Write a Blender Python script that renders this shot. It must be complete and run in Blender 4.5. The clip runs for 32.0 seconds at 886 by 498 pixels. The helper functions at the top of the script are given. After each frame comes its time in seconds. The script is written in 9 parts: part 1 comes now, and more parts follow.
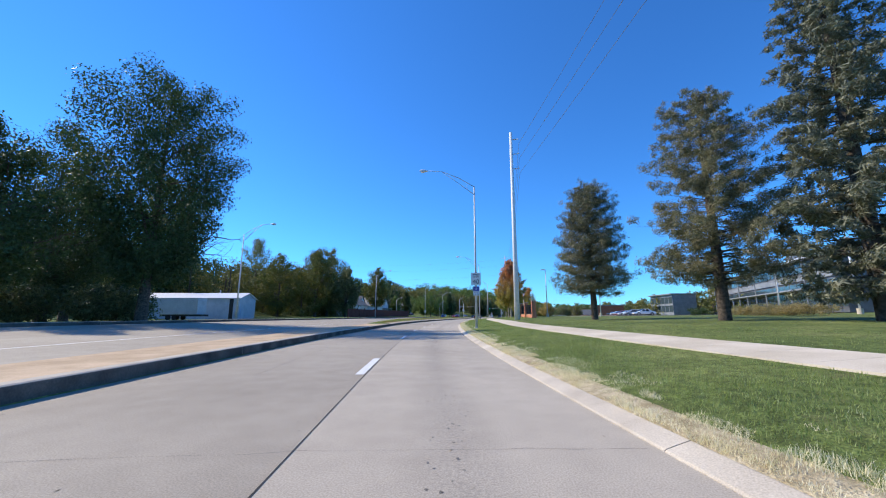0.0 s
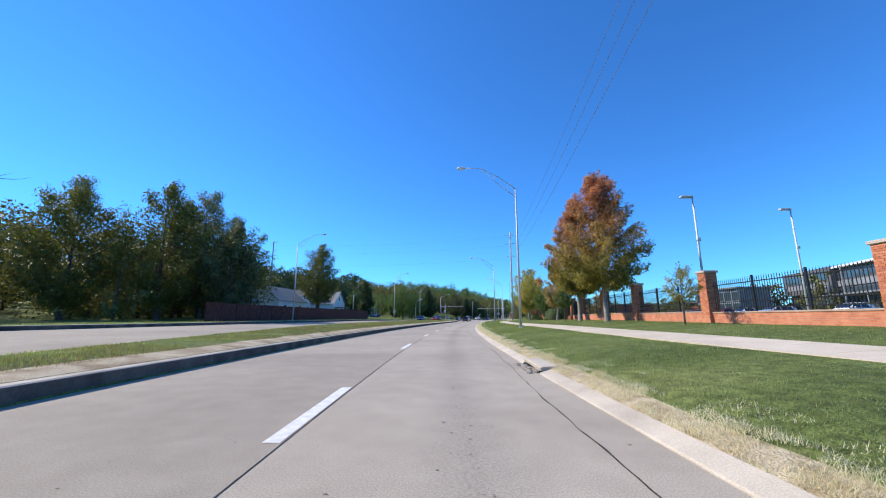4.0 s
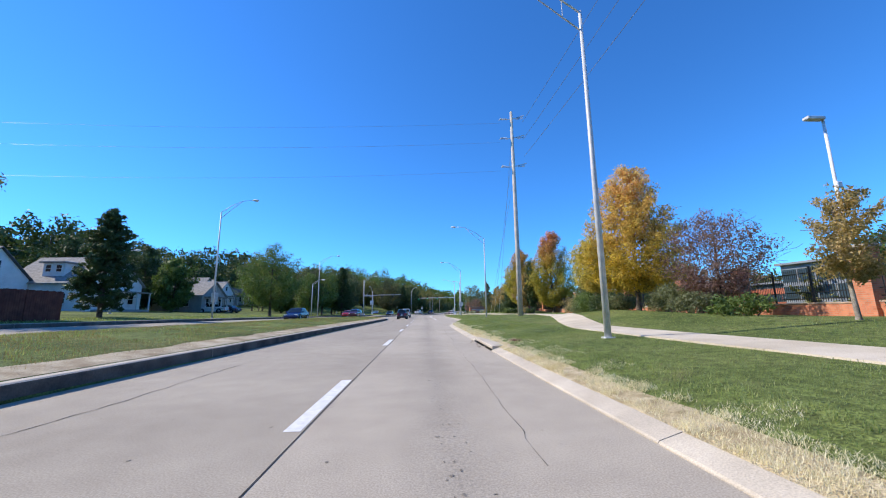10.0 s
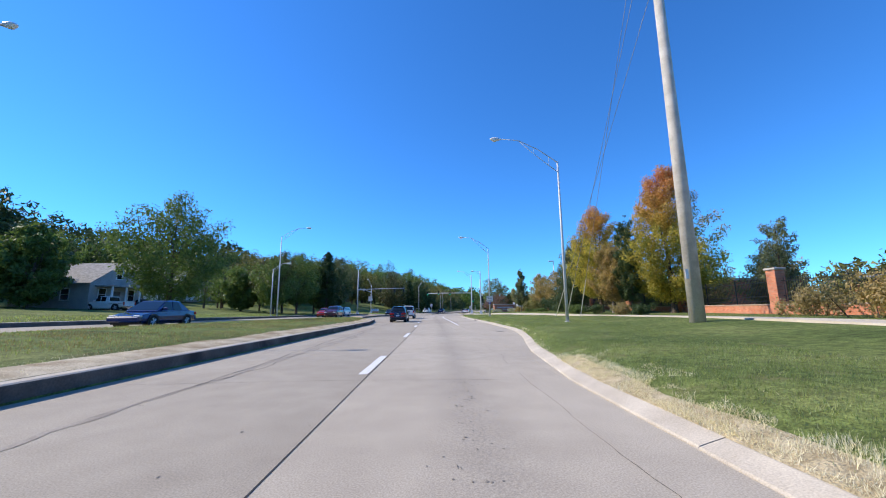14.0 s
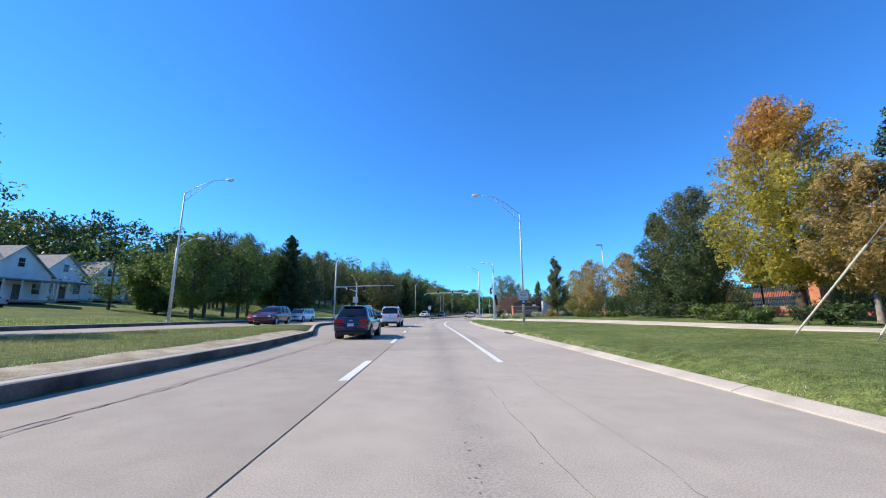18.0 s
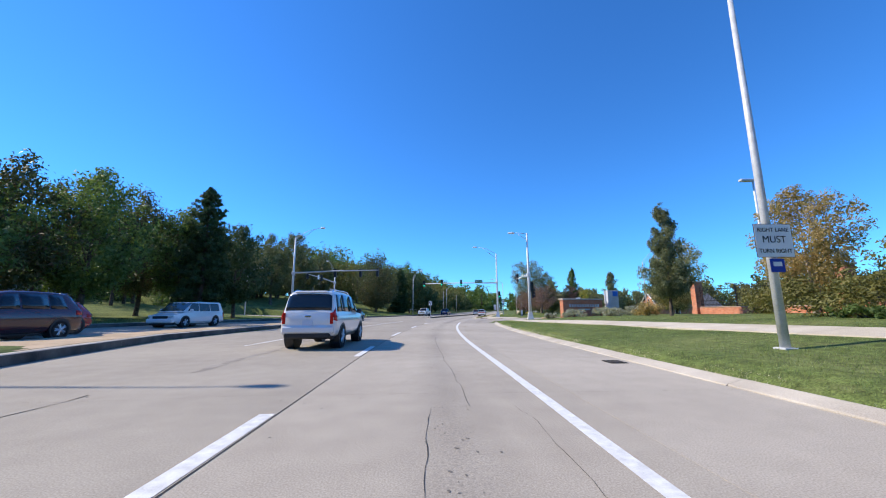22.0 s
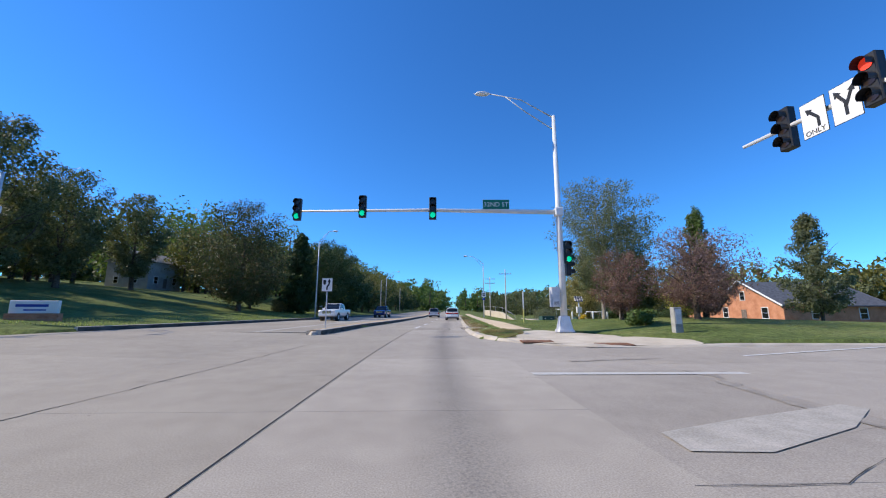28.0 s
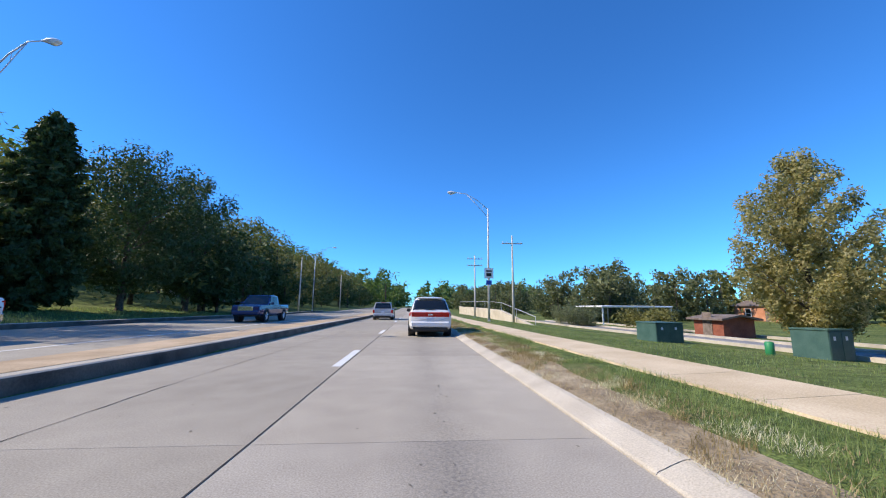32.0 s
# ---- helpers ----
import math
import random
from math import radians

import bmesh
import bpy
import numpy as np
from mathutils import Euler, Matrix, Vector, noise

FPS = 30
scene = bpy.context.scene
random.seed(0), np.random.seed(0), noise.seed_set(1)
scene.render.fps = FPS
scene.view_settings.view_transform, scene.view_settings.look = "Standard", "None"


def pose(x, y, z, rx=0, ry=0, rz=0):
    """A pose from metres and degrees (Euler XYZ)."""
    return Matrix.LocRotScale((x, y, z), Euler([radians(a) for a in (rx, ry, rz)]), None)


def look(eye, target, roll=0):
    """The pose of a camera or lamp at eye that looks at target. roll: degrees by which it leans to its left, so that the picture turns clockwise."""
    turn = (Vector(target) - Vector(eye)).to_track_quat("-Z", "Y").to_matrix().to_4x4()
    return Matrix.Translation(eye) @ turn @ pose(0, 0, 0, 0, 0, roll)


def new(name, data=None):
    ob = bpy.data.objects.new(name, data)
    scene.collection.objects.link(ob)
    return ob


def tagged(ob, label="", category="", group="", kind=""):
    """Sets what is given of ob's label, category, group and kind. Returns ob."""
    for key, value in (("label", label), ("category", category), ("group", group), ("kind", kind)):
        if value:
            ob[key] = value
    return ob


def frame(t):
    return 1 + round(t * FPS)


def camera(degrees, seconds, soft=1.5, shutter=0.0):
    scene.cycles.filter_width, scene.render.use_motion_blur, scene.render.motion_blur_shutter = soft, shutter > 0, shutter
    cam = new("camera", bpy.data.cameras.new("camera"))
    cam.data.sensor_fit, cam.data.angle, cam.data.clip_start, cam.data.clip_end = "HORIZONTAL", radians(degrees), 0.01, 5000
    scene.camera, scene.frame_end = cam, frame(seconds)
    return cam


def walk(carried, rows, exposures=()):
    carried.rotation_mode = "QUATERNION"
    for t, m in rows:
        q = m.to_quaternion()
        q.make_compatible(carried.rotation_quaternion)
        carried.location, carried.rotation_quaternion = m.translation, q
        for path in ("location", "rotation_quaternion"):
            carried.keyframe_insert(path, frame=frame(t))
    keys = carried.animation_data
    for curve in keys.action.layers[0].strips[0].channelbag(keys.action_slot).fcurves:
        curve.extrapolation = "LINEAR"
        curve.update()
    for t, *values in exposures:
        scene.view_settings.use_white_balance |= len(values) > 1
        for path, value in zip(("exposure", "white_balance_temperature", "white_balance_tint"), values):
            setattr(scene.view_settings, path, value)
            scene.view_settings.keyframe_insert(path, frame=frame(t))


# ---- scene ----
cam = camera(101.0, 32.0, 1.1)
PATH = [
    (0.0, (0.000, 0.000, 1.197), (-1.272, 9.754, 3.000), -0.03),
    (0.5, (-1.020, 5.496, 1.196), (-2.449, 15.230, 2.991), 0.02),
    (1.0, (-2.016, 11.040, 1.198), (-3.459, 20.771, 2.994), 0.08),
    (1.5, (-2.952, 16.679, 1.202), (-4.278, 26.424, 3.010), 0.14),
    (2.0, (-3.810, 22.513, 1.199), (-5.045, 32.268, 3.019), 0.21),
    (2.5, (-4.571, 28.401, 1.197), (-5.717, 38.164, 3.034), 0.25),
    (3.0, (-5.234, 34.427, 1.197), (-6.244, 44.203, 3.047), 0.18),
    (3.5, (-5.812, 40.511, 1.199), (-6.651, 50.301, 3.056), 0.07),
    (4.0, (-6.314, 46.571, 1.202), (-6.963, 56.375, 3.058), -0.06),
    (4.5, (-6.750, 52.526, 1.205), (-7.204, 62.343, 3.052), -0.15),
    (5.0, (-7.132, 58.295, 1.208), (-7.400, 68.123, 3.035), -0.17),
    (5.5, (-7.421, 63.890, 1.207), (-7.500, 73.726, 3.006), -0.07),
    (6.0, (-7.607, 69.345, 1.202), (-7.478, 79.187, 2.968), 0.07),
    (6.5, (-7.706, 74.623, 1.203), (-7.398, 84.465, 2.945), 0.21),
    (7.0, (-7.739, 79.792, 1.200), (-7.329, 89.633, 2.926), 0.23),
    (7.5, (-7.698, 85.094, 1.200), (-7.150, 94.930, 2.917), 0.06),
    (8.0, (-7.606, 90.381, 1.203), (-6.936, 100.210, 2.918), -0.20),
    (8.5, (-7.478, 95.415, 1.204), (-6.678, 105.234, 2.922), -0.43),
    (9.0, (-7.332, 100.095, 1.199), (-6.414, 109.905, 2.904), -0.63),
    (9.5, (-7.162, 104.454, 1.199), (-6.151, 114.256, 2.899), -0.76),
    (10.0, (-6.996, 108.487, 1.199), (-5.914, 118.283, 2.889), -0.76),
    (10.5, (-6.822, 112.369, 1.194), (-5.725, 122.164, 2.883), -0.69),
    (11.0, (-6.645, 116.035, 1.195), (-5.571, 125.830, 2.898), -0.59),
    (11.5, (-6.471, 119.513, 1.190), (-5.440, 129.312, 2.894), -0.49),
    (12.0, (-6.306, 122.785, 1.185), (-5.320, 132.592, 2.878), -0.43),
    (12.5, (-6.154, 125.883, 1.192), (-5.215, 135.697, 2.870), -0.42),
    (13.0, (-6.020, 128.715, 1.203), (-5.116, 138.534, 2.868), -0.46),
    (13.5, (-5.855, 131.385, 1.207), (-5.001, 141.209, 2.866), -0.51),
    (14.0, (-5.706, 134.072, 1.211), (-4.875, 143.900, 2.864), -0.51),
    (14.5, (-5.556, 136.657, 1.211), (-4.748, 146.488, 2.855), -0.52),
    (15.0, (-5.374, 139.229, 1.205), (-4.579, 149.061, 2.848), -0.54),
    (15.5, (-5.174, 141.787, 1.199), (-4.384, 151.618, 2.847), -0.56),
    (16.0, (-4.966, 144.330, 1.193), (-4.177, 154.160, 2.854), -0.57),
    (16.5, (-4.762, 146.857, 1.188), (-3.972, 156.683, 2.871), -0.55),
    (17.0, (-4.574, 149.367, 1.193), (-3.784, 159.187, 2.907), -0.44),
    (17.5, (-4.402, 151.931, 1.197), (-3.593, 161.745, 2.936), -0.32),
    (18.0, (-4.250, 154.625, 1.200), (-3.423, 164.435, 2.953), -0.22),
    (18.5, (-4.107, 157.347, 1.201), (-3.251, 167.155, 2.955), -0.17),
    (19.0, (-3.971, 160.127, 1.199), (-3.098, 169.935, 2.943), -0.13),
    (19.5, (-3.799, 162.883, 1.204), (-2.918, 172.694, 2.929), -0.06),
    (20.0, (-3.607, 165.635, 1.208), (-2.732, 175.450, 2.909), -0.02),
    (20.5, (-3.410, 168.431, 1.203), (-2.576, 178.255, 2.874), -0.04),
    (21.0, (-3.223, 171.373, 1.197), (-2.397, 181.200, 2.855), -0.16),
    (21.5, (-3.072, 174.400, 1.190), (-2.258, 184.226, 2.860), -0.27),
    (22.0, (-2.952, 177.505, 1.184), (-2.169, 187.330, 2.874), -0.36),
    (22.5, (-2.853, 180.815, 1.188), (-2.129, 190.642, 2.892), -0.40),
    (23.0, (-2.757, 184.367, 1.195), (-2.064, 194.197, 2.897), -0.43),
    (23.5, (-2.659, 188.104, 1.200), (-2.004, 197.939, 2.888), -0.45),
    (24.0, (-2.527, 191.935, 1.199), (-1.885, 201.775, 2.862), -0.46),
    (24.5, (-2.332, 195.785, 1.199), (-1.634, 205.623, 2.848), -0.46),
    (25.0, (-2.040, 199.646, 1.197), (-1.214, 209.475, 2.846), -0.42),
    (25.5, (-1.633, 203.620, 1.199), (-0.602, 213.427, 2.861), -0.30),
    (26.0, (-1.113, 207.798, 1.200), (0.182, 217.573, 2.866), -0.18),
    (26.5, (-0.493, 212.119, 1.202), (1.091, 221.851, 2.866), -0.07),
    (27.0, (0.209, 216.519, 1.204), (2.080, 226.201, 2.865), 0.01),
    (27.5, (0.979, 220.936, 1.205), (3.104, 230.565, 2.870), 0.05),
    (28.0, (1.802, 225.307, 1.202), (4.116, 234.890, 2.880), 0.05),
    (28.5, (2.677, 229.682, 1.187), (5.146, 239.227, 2.863), 0.03),
    (29.0, (3.605, 234.100, 1.174), (6.213, 243.607, 2.851), -0.00),
    (29.5, (4.595, 238.422, 1.183), (7.335, 247.890, 2.872), -0.01),
    (30.0, (5.644, 242.663, 1.197), (8.524, 252.086, 2.905), 0.02),
    (30.5, (6.714, 246.804, 1.206), (9.708, 256.190, 2.920), 0.11),
    (31.0, (7.770, 250.865, 1.205), (10.887, 260.215, 2.893), 0.23),
    (31.5, (8.809, 254.795, 1.201), (12.056, 264.107, 2.856), 0.38),
    (32.0, (9.830, 258.557, 1.188), (13.204, 267.834, 2.788), 0.53),
]
EXPOSURE = [(0.0, 0.15), (5.0, 0.20), (14.0, 0.21), (17.0, 0.28), (20.0, 0.27), (23.0, 0.12), (25.0, 0.0), (28.0, 0.0), (29.0, 0.13), (30.5, 0.2), (32.0, 0.16)]
walk(cam, [(t, look(eye, target, roll)) for t, eye, target, roll in PATH], EXPOSURE)

# ---------------------------------------------------------------- light
SUN_AZ, SUN_EL = 283.0, 40.0      # degrees from +y to the right, and above the ground
world = bpy.data.worlds.new("world")
scene.world = world
world.use_nodes = True
wt = world.node_tree
sky = wt.nodes.new("ShaderNodeTexSky")
sky.sky_type = 'NISHITA'
sky.sun_disc = False
sky.sun_elevation = radians(SUN_EL)
sky.sun_rotation = radians(SUN_AZ)
sky.altitude = 300.0
sky.air_density, sky.dust_density, sky.ozone_density = 1.0, 0.0, 2.0
deep = wt.nodes.new("ShaderNodeMix")
deep.data_type, deep.blend_type = 'RGBA', 'MULTIPLY'
deep.inputs[0].default_value = 1.0
deep.inputs[7].default_value = (0.31, 0.85, 1.50, 1.0)
wt.links.new(sky.outputs[0], deep.inputs[6])
wt.links.new(deep.outputs[2], wt.nodes["Background"].inputs[0])
wt.nodes["Background"].inputs[1].default_value = 0.14

sun_data = bpy.data.lights.new("sun", 'SUN')
sun_data.energy, sun_data.angle, sun_data.color = 5.0, radians(0.53), (1.0, 0.895, 0.735)
sun = new("sun", sun_data)
_az, _el = radians(SUN_AZ + 180), radians(SUN_EL)
sun.matrix_world = look((0, 0, 60), (math.cos(_el) * math.sin(_az), math.cos(_el) * math.cos(_az), 60 - math.sin(_el)))


# ---------------------------------------------------------------- materials
def material(name):
    m = bpy.data.materials.new(name)
    m.use_nodes = True
    return m, m.node_tree.nodes, m.node_tree.links, m.node_tree.nodes["Principled BSDF"]


def ramp(nodes, stops):
    r = nodes.new("ShaderNodeValToRGB")
    e = r.color_ramp.elements
    while len(e) < len(stops):
        e.new(0.5)
    for k, (p, c) in zip(e, stops):
        k.position, k.color = p, (*c, 1)
    return r


def surface(name, dark, light, scale=6.0, fine=60.0, rough=0.8, bump=0.15, metal=0.0, detail=6.0, stain=0.0, spec=0.3, depth=0.02):
    """Colour that wanders between two tones at two scales, with fine relief."""
    m, n, l, b = material(name)
    co = n.new("ShaderNodeTexCoord")
    geo = n.new("ShaderNodeNewGeometry")
    t1, t2 = n.new("ShaderNodeTexNoise"), n.new("ShaderNodeTexNoise")
    for t, s in ((t1, scale), (t2, fine)):
        t.inputs["Scale"].default_value, t.inputs["Detail"].default_value = s, detail
        l.new(geo.outputs["Position"], t.inputs["Vector"])
    mid = tuple((a + c) / 2 for a, c in zip(dark, light))
    r1 = ramp(n, ((0.32, dark), (0.5, mid), (0.68, light)))
    l.new(t1.outputs["Fac"], r1.inputs["Fac"])
    mix = n.new("ShaderNodeMix")
    mix.data_type, mix.blend_type = 'RGBA', 'OVERLAY'
    mix.inputs[0].default_value = 0.45
    l.new(r1.outputs[0], mix.inputs[6])
    l.new(t2.outputs["Fac"], mix.inputs[7])
    l.new(mix.outputs[2], b.inputs["Base Color"])
    b.inputs["Roughness"].default_value, b.inputs["Metallic"].default_value = rough, metal
    b.inputs["Specular IOR Level"].default_value = spec
    if bump:
        bp = n.new("ShaderNodeBump")
        bp.inputs["Strength"].default_value, bp.inputs["Distance"].default_value = bump, depth
        l.new(t2.outputs["Fac"], bp.inputs["Height"])
        l.new(bp.outputs[0], b.inputs["Normal"])
    return m


def pavement_material(name, dark, light, streak=0.0, oil=0.10):
    """Old concrete: cloudy tone, speckled aggregate, an oil-darkened band along the lane."""
    m, n, l, b = material(name)
    uv = n.new("ShaderNodeUVMap")
    geo = n.new("ShaderNodeNewGeometry")
    inf = n.new("ShaderNodeObjectInfo")
    big, mid, fine, spots = (n.new("ShaderNodeTexNoise") for _ in range(4))
    for t, s, d in ((big, 0.25, 4), (mid, 2.2, 6), (fine, 70.0, 6), (spots, 30.0, 8)):
        t.inputs["Scale"].default_value, t.inputs["Detail"].default_value = s, d
        l.new(geo.outputs["Position"], t.inputs["Vector"])
    r = ramp(n, ((0.3, dark), (0.72, light)))
    ad = n.new("ShaderNodeMath")
    ad.operation = 'MULTIPLY_ADD'
    ad.inputs[1].default_value = 0.55
    l.new(big.outputs["Fac"], ad.inputs[0])
    sc = n.new("ShaderNodeMath")
    sc.operation = 'MULTIPLY_ADD'
    sc.inputs[1].default_value = 0.35
    l.new(mid.outputs["Fac"], sc.inputs[0])
    rn = n.new("ShaderNodeMath")
    rn.operation = 'MULTIPLY_ADD'
    rn.inputs[1].default_value, rn.inputs[2].default_value = 0.14, 0.0
    l.new(inf.outputs["Random"], rn.inputs[0])
    l.new(rn.outputs[0], sc.inputs[2])
    l.new(sc.outputs[0], ad.inputs[2])
    l.new(ad.outputs[0], r.inputs["Fac"])
    sp = n.new("ShaderNodeMix")
    sp.data_type, sp.blend_type = 'RGBA', 'OVERLAY'
    sp.inputs[0].default_value = 0.6
    l.new(r.outputs[0], sp.inputs[6])
    l.new(fine.outputs["Fac"], sp.inputs[7])
    col = sp.outputs[2]
    if streak:
        sep = n.new("ShaderNodeSeparateXYZ")
        l.new(uv.outputs[0], sep.inputs[0])
        d = n.new("ShaderNodeMath")
        d.operation = 'SUBTRACT'
        d.inputs[1].default_value = 0.35
        l.new(sep.outputs[0], d.inputs[0])
        ab = n.new("ShaderNodeMath")
        ab.operation = 'ABSOLUTE'
        l.new(d.outputs[0], ab.inputs[0])
        band = n.new("ShaderNodeMapRange")
        band.inputs[1].default_value, band.inputs[2].default_value = 0.6, 0.0
        l.new(ab.outputs[0], band.inputs[0])
        sm = n.new("ShaderNodeMapRange")
        sm.inputs[1].default_value, sm.inputs[2].default_value = 0.42, 0.66
        l.new(spots.outputs["Fac"], sm.inputs[0])
        k = n.new("ShaderNodeMath")
        k.operation = 'MULTIPLY'
        l.new(band.outputs[0], k.inputs[0])
        l.new(sm.outputs[0], k.inputs[1])
        soft = n.new("ShaderNodeMath")
        soft.operation = 'MULTIPLY_ADD'
        soft.inputs[1].default_value = oil
        l.new(band.outputs[0], soft.inputs[0])
        k2 = n.new("ShaderNodeMath")
        k2.operation = 'MULTIPLY'
        k2.inputs[1].default_value = streak
        l.new(k.outputs[0], k2.inputs[0])
        l.new(k2.outputs[0], soft.inputs[2])
        mx = n.new("ShaderNodeMix")
        mx.data_type = 'RGBA'
        mx.inputs[7].default_value = (0.10, 0.095, 0.09, 1)
        l.new(soft.outputs[0], mx.inputs[0])
        l.new(col, mx.inputs[6])
        col = mx.outputs[2]
    l.new(col, b.inputs["Base Color"])
    b.inputs["Roughness"].default_value = 0.85
    b.inputs["Specular IOR Level"].default_value = 0.25
    bp = n.new("ShaderNodeBump")
    bp.inputs["Strength"].default_value, bp.inputs["Distance"].default_value = 0.16, 0.006
    l.new(fine.outputs["Fac"], bp.inputs["Height"])
    l.new(bp.outputs[0], b.inputs["Normal"])
    return m


def lawn_material():
    """Mown turf: broad patches, tufts a hand wide and a fine grain of blades, with thin dry spots."""
    m, n, l, b = material("lawn")
    geo = n.new("ShaderNodeNewGeometry")
    broad, tuft, grain, dry = (n.new("ShaderNodeTexNoise") for _ in range(4))
    for t, s, d in ((broad, 0.35, 4), (tuft, 5.0, 5), (grain, 34.0, 4), (dry, 1.1, 6)):
        t.inputs["Scale"].default_value, t.inputs["Detail"].default_value = s, d
        l.new(geo.outputs["Position"], t.inputs["Vector"])
    r = ramp(n, ((0.3, (0.084, 0.117, 0.036)), (0.5, (0.130, 0.166, 0.052)), (0.7, (0.190, 0.213, 0.078))))
    l.new(broad.outputs["Fac"], r.inputs["Fac"])
    col = r.outputs[0]
    for t, lo, hi, k in ((tuft, 0.35, 0.65, 0.55), (grain, 0.3, 0.7, 0.85)):
        w = ramp(n, ((lo, (0.2, 0.2, 0.2)), (hi, (0.78, 0.78, 0.72))))
        l.new(t.outputs["Fac"], w.inputs["Fac"])
        mx = n.new("ShaderNodeMix")
        mx.data_type, mx.blend_type = 'RGBA', 'OVERLAY'
        mx.inputs[0].default_value = k
        l.new(col, mx.inputs[6])
        l.new(w.outputs[0], mx.inputs[7])
        col = mx.outputs[2]
    spot = n.new("ShaderNodeMapRange")
    spot.inputs[1].default_value, spot.inputs[2].default_value, spot.inputs[4].default_value = 0.60, 0.74, 0.6
    l.new(dry.outputs["Fac"], spot.inputs[0])
    mx = n.new("ShaderNodeMix")
    mx.data_type = 'RGBA'
    mx.inputs[7].default_value = (0.20, 0.185, 0.085, 1)
    l.new(spot.outputs[0], mx.inputs[0])
    l.new(col, mx.inputs[6])
    l.new(mx.outputs[2], b.inputs["Base Color"])
    b.inputs["Roughness"].default_value, b.inputs["Specular IOR Level"].default_value = 0.95, 0.15
    bp = n.new("ShaderNodeBump")
    bp.inputs["Strength"].default_value, bp.inputs["Distance"].default_value = 0.7, 0.05
    l.new(grain.outputs["Fac"], bp.inputs["Height"])
    l.new(bp.outputs[0], b.inputs["Normal"])
    return m


def leaf_material(name, stops, top=None, rough=0.55, thin=0.45):
    """Leaves whose colour differs from leaf to leaf; top: (height, height, colours) for a turning upper crown."""
    m, n, l, b = material(name)
    geo = n.new("ShaderNodeNewGeometry")
    tc = n.new("ShaderNodeTexCoord")
    spray = n.new("ShaderNodeTexNoise")
    spray.inputs["Scale"].default_value, spray.inputs["Detail"].default_value = 1.6, 3.0
    l.new(tc.outputs["Object"], spray.inputs["Vector"])
    wide = n.new("ShaderNodeMapRange")
    wide.inputs[1].default_value, wide.inputs[2].default_value = 0.32, 0.68
    l.new(spray.outputs["Fac"], wide.inputs[0])
    mood = n.new("ShaderNodeMix")
    mood.inputs[0].default_value = 0.5
    l.new(wide.outputs[0], mood.inputs[2])
    l.new(geo.outputs["Random Per Island"], mood.inputs[3])
    r = ramp(n, stops)
    l.new(mood.outputs[0], r.inputs["Fac"])
    col = r.outputs[0]
    if top:
        lo, hi, tops = top
        sep = n.new("ShaderNodeSeparateXYZ")
        l.new(tc.outputs["Object"], sep.inputs[0])
        nz = n.new("ShaderNodeTexNoise")
        nz.inputs["Scale"].default_value = 0.7
        l.new(tc.outputs["Object"], nz.inputs["Vector"])
        a = n.new("ShaderNodeMath")
        a.operation = 'MULTIPLY_ADD'
        a.inputs[1].default_value = 4.0
        l.new(nz.outputs["Fac"], a.inputs[0])
        l.new(sep.outputs[2], a.inputs[2])
        mr = n.new("ShaderNodeMapRange")
        mr.inputs[1].default_value, mr.inputs[2].default_value = lo + 2, hi + 2
        l.new(a.outputs[0], mr.inputs[0])
        r2 = ramp(n, tops)
        l.new(mood.outputs[0], r2.inputs["Fac"])
        mx = n.new("ShaderNodeMix")
        mx.data_type = 'RGBA'
        l.new(mr.outputs[0], mx.inputs[0])
        l.new(col, mx.inputs[6])
        l.new(r2.outputs[0], mx.inputs[7])
        col = mx.outputs[2]
    l.new(col, b.inputs["Base Color"])
    b.inputs["Roughness"].default_value = rough
    b.inputs["Specular IOR Level"].default_value = 0.3
    tr = n.new("ShaderNodeBsdfTranslucent")
    glow = n.new("ShaderNodeMix")
    glow.data_type, glow.blend_type, glow.clamp_result = 'RGBA', 'MULTIPLY', True
    glow.inputs[0].default_value = 1.0
    glow.inputs[7].default_value = (1.7, 1.75, 1.2, 1)
    l.new(col, glow.inputs[6])
    l.new(glow.outputs[2], tr.inputs[0])
    ms = n.new("ShaderNodeMixShader")
    ms.inputs[0].default_value = thin
    l.new(b.outputs[0], ms.inputs[1])
    l.new(tr.outputs[0], ms.inputs[2])
    l.new(ms.outputs[0], n["Material Output"].inputs[0])
    return m


def plain(name, colour, rough=0.5, metal=0.0, spec=0.5):
    m, n, l, b = material(name)
    b.inputs["Base Color"].default_value = (*colour, 1)
    b.inputs["Roughness"].default_value, b.inputs["Metallic"].default_value = rough, metal
    b.inputs["Specular IOR Level"].default_value = spec
    return m


def glowing(name, colour, power):
    m, n, l, b = material(name)
    b.inputs["Base Color"].default_value = (*colour, 1)
    b.inputs["Emission Color"].default_value = (*colour, 1)
    b.inputs["Emission Strength"].default_value = power
    return m


